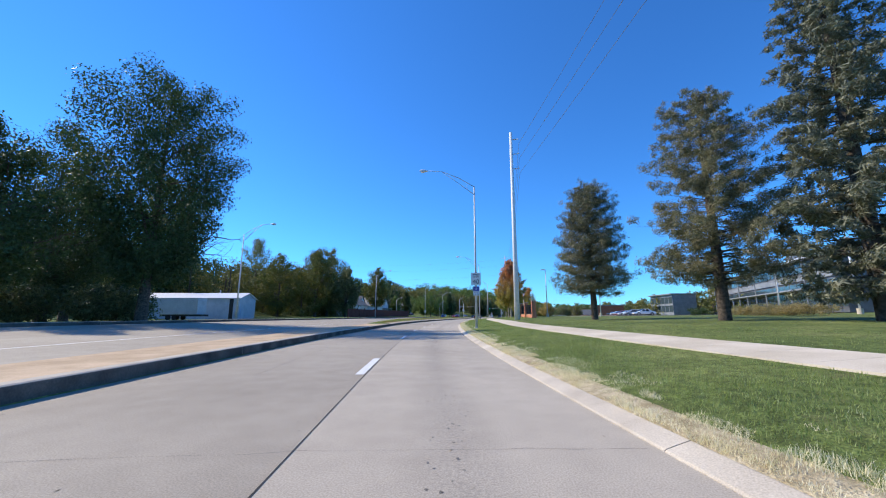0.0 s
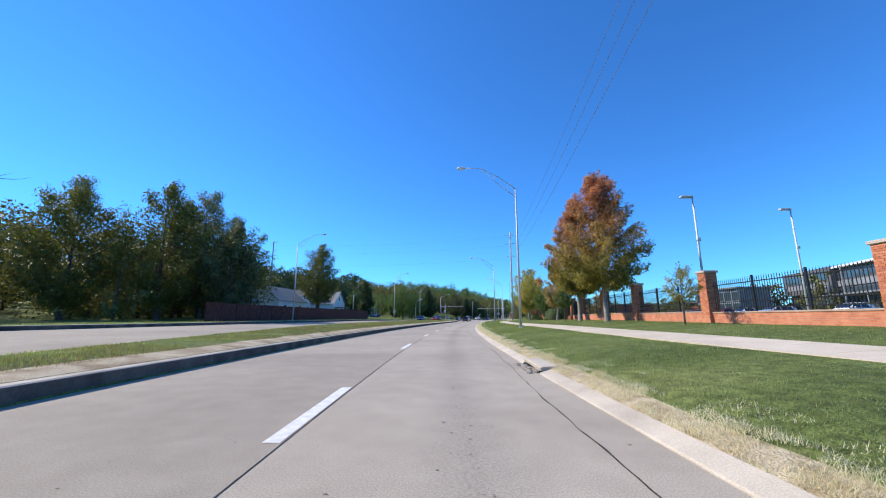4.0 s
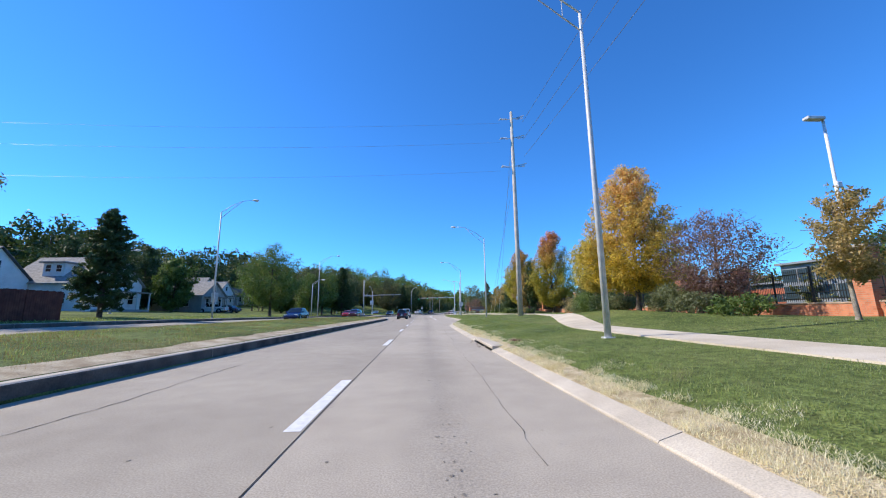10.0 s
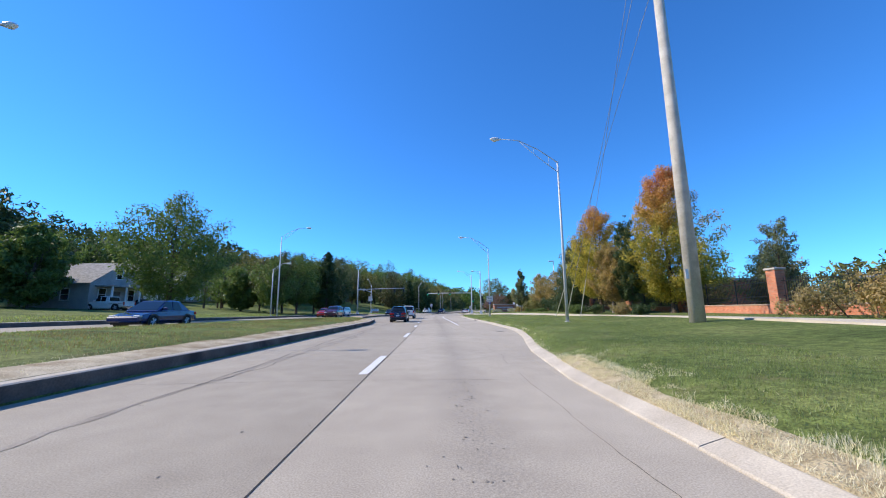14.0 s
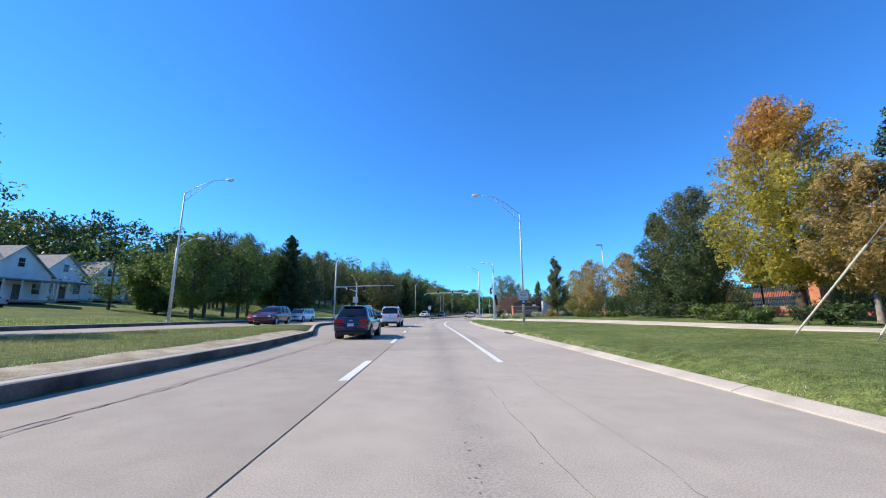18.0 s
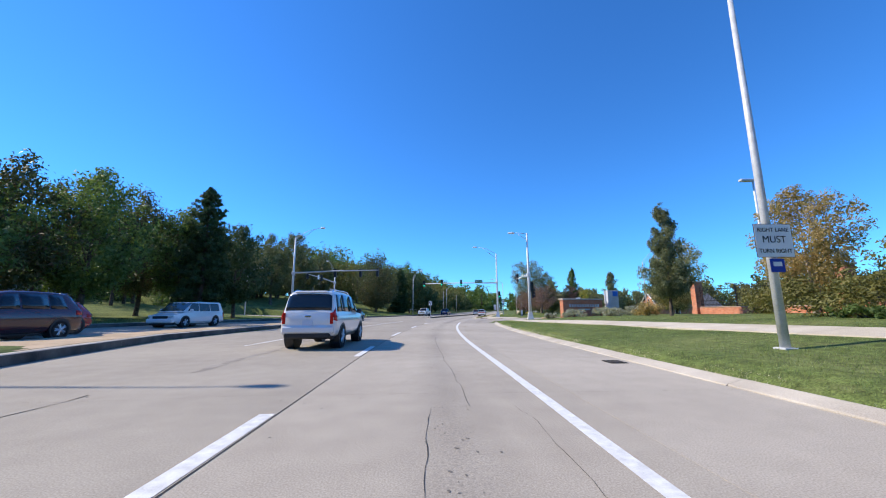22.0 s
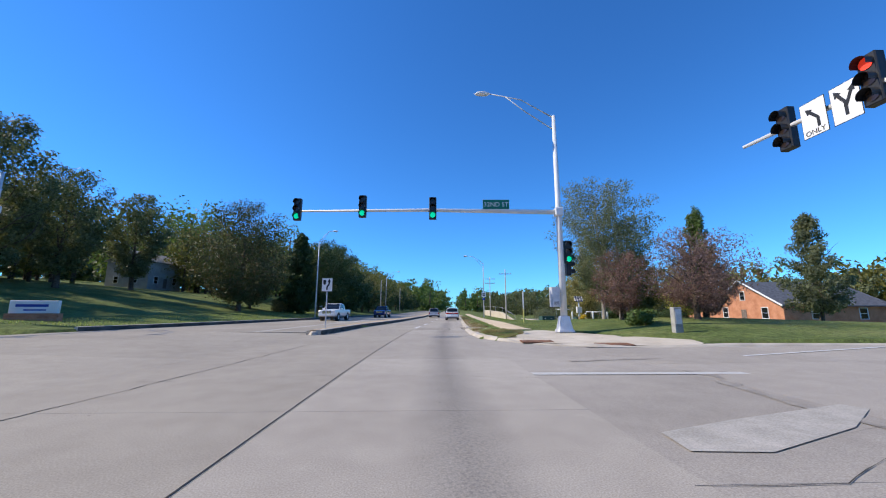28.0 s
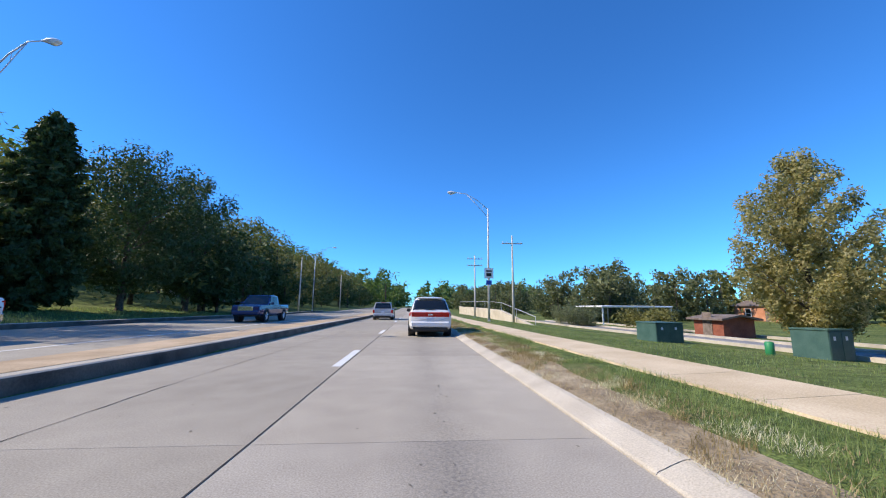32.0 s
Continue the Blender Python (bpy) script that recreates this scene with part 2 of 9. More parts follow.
def brick_material(name, c1, c2, mortar, scale=1.0):
    m, n, l, b = material(name)
    tc = n.new("ShaderNodeUVMap")
    br = n.new("ShaderNodeTexBrick")
    br.inputs["Color1"].default_value, br.inputs["Color2"].default_value = (*c1, 1), (*c2, 1)
    br.inputs["Mortar"].default_value = (*mortar, 1)
    br.inputs["Scale"].default_value = scale
    br.inputs["Brick Width"].default_value, br.inputs["Row Height"].default_value = 0.21, 0.075
    br.inputs["Mortar Size"].default_value = 0.006
    l.new(tc.outputs[0], br.inputs["Vector"])
    nz = n.new("ShaderNodeTexNoise")
    nz.inputs["Scale"].default_value = 3.0
    geo = n.new("ShaderNodeNewGeometry")
    l.new(geo.outputs["Position"], nz.inputs["Vector"])
    mx = n.new("ShaderNodeMix")
    mx.data_type, mx.blend_type = 'RGBA', 'OVERLAY'
    mx.inputs[0].default_value = 0.4
    l.new(br.outputs["Color"], mx.inputs[6])
    l.new(nz.outputs["Fac"], mx.inputs[7])
    l.new(mx.outputs[2], b.inputs["Base Color"])
    b.inputs["Roughness"].default_value = 0.85
    bp = n.new("ShaderNodeBump")
    bp.inputs["Strength"].default_value, bp.inputs["Distance"].default_value = 0.6, 0.01
    bp.invert = True
    l.new(br.outputs["Fac"], bp.inputs["Height"])
    l.new(bp.outputs[0], b.inputs["Normal"])
    return m


CONCRETE = pavement_material("lane_concrete", (0.325, 0.282, 0.226), (0.475, 0.420, 0.340), streak=0.30)
CONCRETE_OILED = pavement_material("oil_stained_concrete", (0.315, 0.275, 0.225), (0.46, 0.41, 0.34), streak=0.35, oil=0.3)
SIDE_CONCRETE = pavement_material("side_street_concrete", (0.30, 0.265, 0.22), (0.44, 0.39, 0.325))
CONCRETE_PLAIN = pavement_material("road_concrete", (0.275, 0.240, 0.193), (0.410, 0.363, 0.293))
CONCRETE_NEW = pavement_material("pale_newer_concrete", (0.345, 0.30, 0.242), (0.495, 0.437, 0.355))
# dark tone for kerb faces turned from the sun: shade put in, plus tyre scuffs
KERB_FACE = surface("shaded_scuffed_kerb_face", (0.05, 0.047, 0.043), (0.16, 0.145, 0.12), 1.2, 30, 0.9, 0.3)
KERB = surface("kerb_concrete", (0.41, 0.36, 0.295), (0.57, 0.51, 0.42), 1.1, 70, 0.9, 0.3)
WALK = surface("sidewalk_concrete", (0.50, 0.43, 0.325), (0.64, 0.565, 0.455), 0.8, 60, 0.9, 0.2)
WALK_TAN = surface("tan_sidewalk_concrete", (0.55, 0.425, 0.27), (0.71, 0.575, 0.395), 0.9, 50, 0.9, 0.3)
MEDIAN_TAN = surface("median_paving", (0.40, 0.29, 0.18), (0.56, 0.42, 0.28), 1.2, 50, 0.9, 0.3)
JOINT = surface("joint_tar", (0.03, 0.028, 0.026), (0.07, 0.065, 0.06), 8, 60, 0.9, 0.2)
PAINT = surface("worn_white_paint", (0.62, 0.61, 0.58), (0.82, 0.81, 0.78), 9, 90, 0.6, 0.2)
GRASS_SOIL = lawn_material()
DRY_SOIL = surface("dry_soil", (0.27, 0.205, 0.125), (0.54, 0.47, 0.34), 1.6, 30, 0.95, 0.6, depth=0.04)
WEED_SOIL = surface("weedy_soil", (0.20, 0.145, 0.085), (0.50, 0.40, 0.26), 2.2, 26, 0.95, 0.8, depth=0.05)
STEEL = surface("galvanised_steel", (0.50, 0.51, 0.52), (0.66, 0.67, 0.68), 5, 60, 0.5, 0.05, metal=0.15)
WHITE_STEEL = surface("white_painted_steel", (0.66, 0.67, 0.68), (0.80, 0.80, 0.79), 3, 50, 0.4, 0.05)
WOODPOLE = surface("weathered_pole", (0.42, 0.385, 0.33), (0.60, 0.555, 0.49), 2, 30, 0.85, 0.4)
BARK = surface("bark", (0.05, 0.04, 0.03), (0.16, 0.125, 0.095), 6, 40, 0.95, 0.8, depth=0.05)
BARK_PALE = surface("pale_bark", (0.22, 0.19, 0.16), (0.40, 0.36, 0.31), 6, 40, 0.95, 0.7, depth=0.04)
BRICK = brick_material("red_brick", (0.52, 0.17, 0.085), (0.62, 0.24, 0.13), (0.42, 0.30, 0.22))
STONE_CAP = surface("stone_cap", (0.42, 0.36, 0.30), (0.56, 0.50, 0.43), 3, 40, 0.85, 0.3)
IRON = plain("black_iron", (0.012, 0.012, 0.013), 0.45)
GLASS_DARK = plain("dark_window_glass", (0.012, 0.015, 0.018), 0.06, 0.0, 0.6)
BLACK = plain("black_plastic", (0.015, 0.015, 0.016), 0.5)
RUBBER = surface("tyre_rubber", (0.012, 0.012, 0.012), (0.03, 0.03, 0.03), 8, 60, 0.85, 0.2)
ALLOY = plain("alloy", (0.62, 0.63, 0.65), 0.3, 0.9)
WHITE = plain("sign_white", (0.80, 0.80, 0.79), 0.5)
SIGN_BLACK = plain("sign_black", (0.015, 0.015, 0.015), 0.5)
SIGN_GREEN = plain("sign_green", (0.0, 0.16, 0.10), 0.4)
SIGN_BLUE = plain("sign_blue", (0.01, 0.05, 0.35), 0.4)
RED_LENS = plain("red_lens", (0.45, 0.015, 0.01), 0.15)
DARK_LENS = plain("unlit_lens", (0.03, 0.02, 0.015), 0.2)
GREEN_LIT = glowing("lit_green_lens", (0.0, 0.75, 0.4), 0.8)
RED_LIT = glowing("lit_red_lens", (0.9, 0.05, 0.02), 0.45)
LAMP_GLASS = plain("lamp_glass", (0.75, 0.75, 0.72), 0.2)

GREEN_STOPS = ((0.0, (0.053, 0.085, 0.022)), (0.5, (0.104, 0.160, 0.042)), (1.0, (0.189, 0.235, 0.066)))
LEAF_GREEN = leaf_material("green_leaves", GREEN_STOPS, thin=0.3)
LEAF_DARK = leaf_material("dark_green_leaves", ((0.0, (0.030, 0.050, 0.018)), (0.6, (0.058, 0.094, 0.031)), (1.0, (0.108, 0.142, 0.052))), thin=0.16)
LEAF_OLIVE = leaf_material("olive_leaves", ((0.0, (0.075, 0.085, 0.022)), (0.5, (0.16, 0.155, 0.042)), (1.0, (0.27, 0.235, 0.075))), thin=0.2)
LEAF_OAK = leaf_material("oak_leaves", ((0.0, (0.035, 0.05, 0.02)), (0.6, (0.075, 0.09, 0.032)), (0.85, (0.15, 0.09, 0.045)), (1.0, (0.24, 0.12, 0.06))), thin=0.18)
LEAF_LIME = leaf_material("yellow_green_leaves", ((0.0, (0.14, 0.15, 0.04)), (0.5, (0.32, 0.30, 0.075)), (1.0, (0.58, 0.49, 0.15))))
LEAF_COTTON = leaf_material("cottonwood_leaves", ((0.0, (0.06, 0.075, 0.02)), (0.75, (0.14, 0.145, 0.035)), (0.9, (0.30, 0.25, 0.05)), (1.0, (0.44, 0.34, 0.06))), thin=0.25)
LEAF_GREY = leaf_material("grey_green_leaves", ((0.0, (0.07, 0.085, 0.05)), (0.5, (0.145, 0.16, 0.088)), (1.0, (0.28, 0.29, 0.17))))
LEAF_YELLOW = leaf_material("yellow_leaves", ((0.0, (0.229, 0.215, 0.029)), (0.4, (0.543, 0.386, 0.043)), (1.0, (0.829, 0.572, 0.086))))
LEAF_GOLD = leaf_material("golden_leaves", ((0.0, (0.14, 0.135, 0.03)), (0.5, (0.44, 0.32, 0.05)), (1.0, (0.78, 0.54, 0.10))),
                          (3.0, 8.5, ((0.0, (0.34, 0.19, 0.07)), (0.5, (0.64, 0.39, 0.15)), (1.0, (0.88, 0.66, 0.38)))))
LEAF_PALE = leaf_material("pale_yellow_leaves", ((0.0, (0.17, 0.17, 0.05)), (0.5, (0.48, 0.39, 0.10)), (1.0, (0.72, 0.56, 0.17))))
LEAF_SYCAMORE = leaf_material("sycamore_leaves", ((0.0, (0.12, 0.12, 0.05)), (0.5, (0.29, 0.26, 0.11)), (1.0, (0.62, 0.52, 0.29))))
LEAF_ELM = leaf_material("elm_leaves", ((0.0, (0.05, 0.06, 0.028)), (0.5, (0.12, 0.135, 0.058)), (1.0, (0.25, 0.25, 0.115))), thin=0.25)
LEAF_MAPLE = leaf_material("turning_maple_leaves", ((0.0, (0.08, 0.10, 0.028)), (0.5, (0.24, 0.21, 0.055)), (1.0, (0.52, 0.40, 0.13))),
                           (3.8, 9.6, ((0.0, (0.20, 0.085, 0.05)), (0.5, (0.41, 0.17, 0.095)), (1.0, (0.68, 0.42, 0.26)))))
LEAF_ORANGE = leaf_material("orange_leaves", ((0.0, (0.12, 0.15, 0.03)), (0.5, (0.36, 0.31, 0.06)), (1.0, (0.66, 0.50, 0.11))),
                            (6.0, 12.0, ((0.0, (0.27, 0.095, 0.05)), (0.5, (0.48, 0.195, 0.085)), (1.0, (0.68, 0.41, 0.20)))))
LEAF_TAN = leaf_material("bronze_leaves", ((0.0, (0.13, 0.12, 0.045)), (0.5, (0.34, 0.255, 0.105)), (1.0, (0.64, 0.46, 0.25))))
LEAF_PURPLE = leaf_material("purple_leaves", ((0.0, (0.11, 0.06, 0.055)), (0.5, (0.22, 0.13, 0.115)), (1.0, (0.36, 0.25, 0.22))))
NEEDLE_BLUE = leaf_material("blue_green_needles", ((0.0, (0.075, 0.085, 0.062)), (0.5, (0.155, 0.165, 0.115)), (1.0, (0.33, 0.32, 0.22))), thin=0.15)
NEEDLE = leaf_material("pine_needles", ((0.0, (0.07, 0.076, 0.046)), (0.5, (0.165, 0.16, 0.09)), (1.0, (0.42, 0.34, 0.20))), thin=0.2)
NEEDLE_TAN = leaf_material("browning_pine_needles", ((0.0, (0.055, 0.068, 0.042)), (0.5, (0.14, 0.145, 0.085)), (1.0, (0.40, 0.33, 0.21))), thin=0.15)
GRASS_BLADE = leaf_material("grass_blades", ((0.0, (0.125, 0.17, 0.052)), (0.6, (0.225, 0.275, 0.095)), (0.88, (0.36, 0.385, 0.18)), (1.0, (0.52, 0.50, 0.32))), rough=0.5)
STRAW = leaf_material("dry_straw", ((0.0, (0.48, 0.40, 0.24)), (0.5, (0.74, 0.65, 0.45)), (1.0, (0.88, 0.82, 0.63))), rough=0.8, thin=0.3)
STRAW_MAT = surface("matted_straw", (0.38, 0.30, 0.17), (0.66, 0.56, 0.37), 5, 45, 0.95, 0.9, depth=0.05)
WEEDS_DARK = leaf_material("dead_weeds", ((0.0, (0.19, 0.135, 0.075)), (0.5, (0.36, 0.265, 0.15)), (1.0, (0.56, 0.45, 0.27))), rough=0.85, thin=0.25)
WEEDS = leaf_material("dry_weeds", ((0.0, (0.16, 0.13, 0.045)), (0.5, (0.29, 0.215, 0.10)), (1.0, (0.46, 0.35, 0.18))), rough=0.8, thin=0.2)

# ---------------------------------------------------------------- plan: the road's line, s metres along it and u metres to its right
BEND_S = (-60, -30, 0, 20, 45, 70, 95, 140, 190, 205, 220, 235, 250, 275, 300, 700)
BEND_H = (11.5, 11.5, 11.46, 8.18, 4.84, 1.46, -1.55, -4.19, -1.96, -6.13, -10.23, -12.36, -14.85, -15.63, -15.63, -15.63)
_S = np.arange(-120, 900, 0.5)
_H = np.radians(np.interp(_S, BEND_S, BEND_H))
_X, _Y = np.cumsum(-np.sin(_H)) * 0.5, np.cumsum(np.cos(_H)) * 0.5
_Z0 = int(np.argmin(abs(_S)))
_X, _Y = _X - _X[_Z0], _Y - _Y[_Z0]


def W(s, u, z=0.0):
    h = np.interp(s, _S, _H)
    return Vector((np.interp(s, _S, _X) + u * math.cos(h), np.interp(s, _S, _Y) + u * math.sin(h), z))


def along(s):
    """Heading of the road at s, in degrees to the left of +y."""
    return math.degrees(np.interp(s, _S, _H))


def line(*pairs):
    xs, ys = [p[0] for p in pairs], [p[1] for p in pairs]
    return lambda s: float(np.interp(s, xs, ys))


RIGHT = line((-60, 2.2), (141, 2.2), (146, 2.7), (151, 3.7), (157, 4.52), (165, 4.62), (190, 4.87), (212, 5.12), (216.5, 5.2), (217, 5.2), (217.1, 2.0), (245, 1.78), (250, 1.68), (256, 1.75), (264, 1.8), (275, 1.82), (290, 1.8), (700, 1.8))
KERB_W = line((-60, 0.31), (141, 0.31), (150, 0.33), (240, 0.33), (247, 0.28), (700, 0.28))
MED_NEAR = line((-60, -5.6), (10, -5.6), (34, -5.75), (60, -6.05), (78, -6.0), (115, -5.75), (145, -5.9), (168, -5.9), (177, -6.8), (187, -9.6), (195, -11.6), (214, -12.0), (223, -10.4), (245, -5.75), (254, -5.8), (262, -5.3), (270, -5.05), (700, -5.0))
MED_FAR = line((-60, -8.3), (40, -8.4), (48, -9.2), (75, -11.4), (115, -14.4), (160, -15.2), (176, -13.4), (190, -13.3), (214, -13.6), (223, -12.0), (244, -6.5), (254, -6.9), (266, -6.9), (700, -6.8))
OUTER = line((-60, -24), (38, -24), (70, -20.8), (185, -20.6), (222, -20.4), (246, -18.0), (266, -16.6), (700, -16.4))
Z_FAR = line((-60, 0.08), (40, 0.1), (75, 0.46), (115, 0.46), (150, 0.44), (165, 0.38), (190, 0.2), (222, 0.15), (246, 0.08), (700, 0.08))
Z_OUT = line((-60, 0.55), (38, 0.58), (120, 0.66), (150, 0.58), (165, 0.5), (187, 0.4), (222, 0.25), (250, 0.15), (700, 0.15))
SURF_Z = line((-60, 0.0), (300, 0.0), (340, 0.25), (420, 1.2), (700, 3.5))


def pave_z(s, u):
    """Height of the roadways."""
    return SURF_Z(s) + float(np.interp(u, (OUTER(s), MED_FAR(s), MED_NEAR(s)), (Z_OUT(s), Z_FAR(s), 0.0)))


_RZ = {  # heights of the verge right of the kerb, by distance from the road's line
    3.5: line((-60, 0.2), (30, 0.24), (75, 0.32), (157, 0.3), (220, 0.17), (245, 0.2), (275, 0.2), (700, 0.3)),
    5.5: line((-60, 0.32), (30, 0.34), (75, 0.5), (120, 0.38), (157, 0.36), (186, 0.28), (205, 0.22), (221, 0.16), (240, 0.16), (256, 0.35), (275, 0.2), (700, 0.3)),
    8.0: line((-60, 0.45), (30, 0.5), (75, 0.62), (120, 0.46), (157, 0.42), (186, 0.34), (205, 0.3), (221, 0.2), (240, 0.18), (256, 0.45), (275, 0.1), (700, 0.2)),
    12.0: line((-60, 0.6), (30, 0.7), (75, 1.0), (92, 1.0), (110, 0.72), (122, 0.85), (132, 1.2), (142, 0.8), (165, 0.65), (186, 0.75), (205, 0.7), (215, 0.55), (221, 0.4), (240, 0.25), (247, 0.9), (256, 0.6), (268, -0.3), (275, -0.5), (700, -0.5)),
    18.0: line((-60, 0.75), (40, 0.9), (75, 1.05), (110, 0.9), (125, 0.8), (165, 0.8), (186, 1.15), (205, 0.85), (218, 0.75), (223, 0.5), (240, 0.3), (247, 0.8), (258, 0.3), (270, -0.8), (700, -0.9)),
    40.0: line((-60, 1.4), (110, 1.2), (200, 1.2), (220, 1.0), (240, 0.3), (256, 0.2), (275, -1.0), (700, -1.2)),
    120.0: line((-60, 4.0), (110, 2.0), (240, 1.5), (290, 0.5), (700, 1.0)),
}
_LZ = {  # and left of the far roadway, by distance from its outer edge
    0.3: lambda s: Z_OUT(s) + 0.12,
    2.5: lambda s: Z_OUT(s) + 0.2,
    12.0: line((-60, 0.7), (60, 0.6), (120, 1.2), (160, 1.4), (190, 1.2), (222, 0.9), (250, 0.8), (275, 1.2), (700, 1.6)),
    30.0: line((-60, 0.6), (60, 0.5), (120, 2.0), (160, 2.0), (190, 2.2), (222, 2.6), (250, 3.4), (275, 4.2), (700, 4.5)),
    100.0: line((-60, 3.0), (80, 5.0), (160, 7.0), (250, 10.0), (700, 13.0)),
}
STREET_NEAR = line((5.0, 216.6), (5.3, 218.6), (6.0, 220.4), (7.4, 221.6), (10.0, 222.0), (80, 222.0))
STREET_FAR = line((1.8, 245.0), (2.0, 243.4), (2.4, 242.2), (3.2, 240.8), (4.4, 239.6), (6.5, 238.8), (10.0, 238.6), (80, 238.6))
APRON_BACK = line((2.6, 241.6), (3.4, 242.2), (4.1, 243.6), (4.5, 246.3), (5.6, 246.0), (7.0, 243.0), (9.3, 239.8))
LSTREET_NEAR, LSTREET_FAR = 229.5, 243.5


def ground_z(s, u):
    """Height of the open ground beside the roads."""
    if u > RIGHT(s):
        if u > 1.9 and STREET_NEAR(u) < s < STREET_FAR(u):
            return -0.3
        ks = sorted(_RZ)
        near = RIGHT(s) + KERB_W(s) - 0.06
        if u < near - 0.05:
            return SURF_Z(s) - 0.05
        if 2.0 < u < 9.3 and STREET_FAR(u) <= s < APRON_BACK(u) - 0.6:
            return -0.2
        us = [near] + [max(k, near + 0.3 + 0.2 * i) for i, k in enumerate(ks)]
        return SURF_Z(s) + float(np.interp(u, us, [0.09] + [_RZ[k](s) for k in ks]))
    if u < OUTER(s):
        if LSTREET_NEAR < s < LSTREET_FAR:
            return -0.3 + max(0.0, -30 - u) * 0.02
        d = OUTER(s) - u
        ks = sorted(_LZ)
        return SURF_Z(s) + float(np.interp(d, ks, [_LZ[k](s) for k in ks]))
    if MED_FAR(s) < u < MED_NEAR(s) and not 222.5 < s < 246.0:
        a, b = MED_FAR(s), MED_NEAR(s)
        k = (u - a) / (b - a)
        return SURF_Z(s) + 0.25 * k + (Z_FAR(s) + 0.15) * (1 - k) + 0.16 * math.sin(math.pi * k) * (min(1.0, (b - a) / 8) if 44 < s < 188 else 0.0)
    return pave_z(s, u) - 0.3


# ---------------------------------------------------------------- mesh helpers
def mesh_object(name, verts, faces, mat, parent=None, label="", uvs=None, smooth=False):
    me = bpy.data.meshes.new(name)
    me.from_pydata([tuple(v) for v in verts], [], faces)
    if uvs is not None:
        lay = me.uv_layers.new(name="UVMap")
        idx = np.empty(len(me.loops), np.int32)
        me.loops.foreach_get("vertex_index", idx)
        lay.data.foreach_set("uv", np.asarray(uvs, np.float32)[idx].ravel())
    me.materials.append(mat)
    if smooth:
        me.polygons.foreach_set("use_smooth", np.ones(len(me.polygons), bool))
    ob = new(name, me)
    if parent:
        ob.parent = parent
    if label:
        ob["label"] = label
    return ob


def part(name, bm, mat, parent=None, label="", smooth=False):
    """One mesh object from a bmesh."""
    bmesh.ops.recalc_face_normals(bm, faces=bm.faces)
    me = bpy.data.meshes.new(name)
    bm.to_mesh(me)
    bm.free()
    me.materials.append(mat)
    if smooth:
        me.polygons.foreach_set("use_smooth", np.ones(len(me.polygons), bool))
    ob = new(name, me)
    if parent:
        ob.parent = parent
    if label:
        ob["label"] = label
    return ob


def thing(name, m, label, category, group="", kind=""):
    ob = new(name)
    ob.matrix_basis = m
    return tagged(ob, label, category, group, kind)


def box(bm, lo, hi, bevel=0.0):
    vs = [bm.verts.new((x, y, z)) for x in (lo[0], hi[0]) for y in (lo[1], hi[1]) for z in (lo[2], hi[2])]
    fs = [bm.faces.new([vs[i] for i in f]) for f in ((0, 1, 3, 2), (4, 6, 7, 5), (0, 4, 5, 1), (2, 3, 7, 6), (0, 2, 6, 4), (1, 5, 7, 3))]
    if bevel:
        es = list({e for f in fs for e in f.edges})
        bmesh.ops.bevel(bm, geom=es, offset=bevel, segments=1, affect='EDGES')
    return bm


def boxes(*spans, bevel=0.0):
    bm = bmesh.new()
    for lo, hi in spans:
        box(bm, lo, hi, bevel)
    return bm


def tube(bm, points, radii, sides=10, caps=True):
    """A round bar through the points."""
    pts = [Vector(p) for p in points]
    rings = []
    for i, p in enumerate(pts):
        d = (pts[min(i + 1, len(pts) - 1)] - pts[max(i - 1, 0)]).normalized()
        a = d.orthogonal().normalized() if abs(d.z) < 0.9 else Vector((1, 0, 0)).cross(d).normalized()
        if abs(d.z) < 0.9:
            a = Vector((0, 0, 1)).cross(d).normalized()
        b = d.cross(a)
        r = radii[i] if isinstance(radii, (list, tuple)) else radii
        rings.append([bm.verts.new(p + r * (math.cos(t) * a + math.sin(t) * b)) for t in (2 * math.pi * k / sides for k in range(sides))])
    for r0, r1 in zip(rings, rings[1:]):
        for k in range(sides):
            bm.faces.new((r0[k], r0[(k + 1) % sides], r1[(k + 1) % sides], r1[k]))
    if caps:
        bm.faces.new(rings[0][::-1])
        bm.faces.new(rings[-1])
    return bm


def slab(name, s0, s1, ua, ub, z, mat, parent=None, n=4, gap=0.003, deep=0.06, label=""):
    """A paving piece between two lines that run with the road; its UV is (u, s)."""
    ss = np.linspace(s0 + gap, s1 - gap, n + 1)
    rows = []
    for s in ss:
        a = ua(s) if callable(ua) else ua
        b = ub(s) if callable(ub) else ub
        rows.append((s, a + gap, b - gap))
    top, low, uv = [], [], []
    for s, a, b in rows:
        for u in (a, b):
            zz = z(s, u) if callable(z) else z
            top.append(W(s, u, zz))
            low.append(W(s, u, zz - deep))
            uv.append((u, s))
    m = len(top)
    faces = []
    for i in range(n):
        faces.append((2 * i, 2 * i + 1, 2 * i + 3, 2 * i + 2))
        faces.append((2 * i, 2 * i + 2, m + 2 * i + 2, m + 2 * i))
        faces.append((2 * i + 1, m + 2 * i + 1, m + 2 * i + 3, 2 * i + 3))
    faces += [(0, m, m + 1, 1), (m - 2, m - 1, 2 * m - 1, 2 * m - 2)]
    return mesh_object(name, top + low, faces, mat, parent, label, uv + uv)


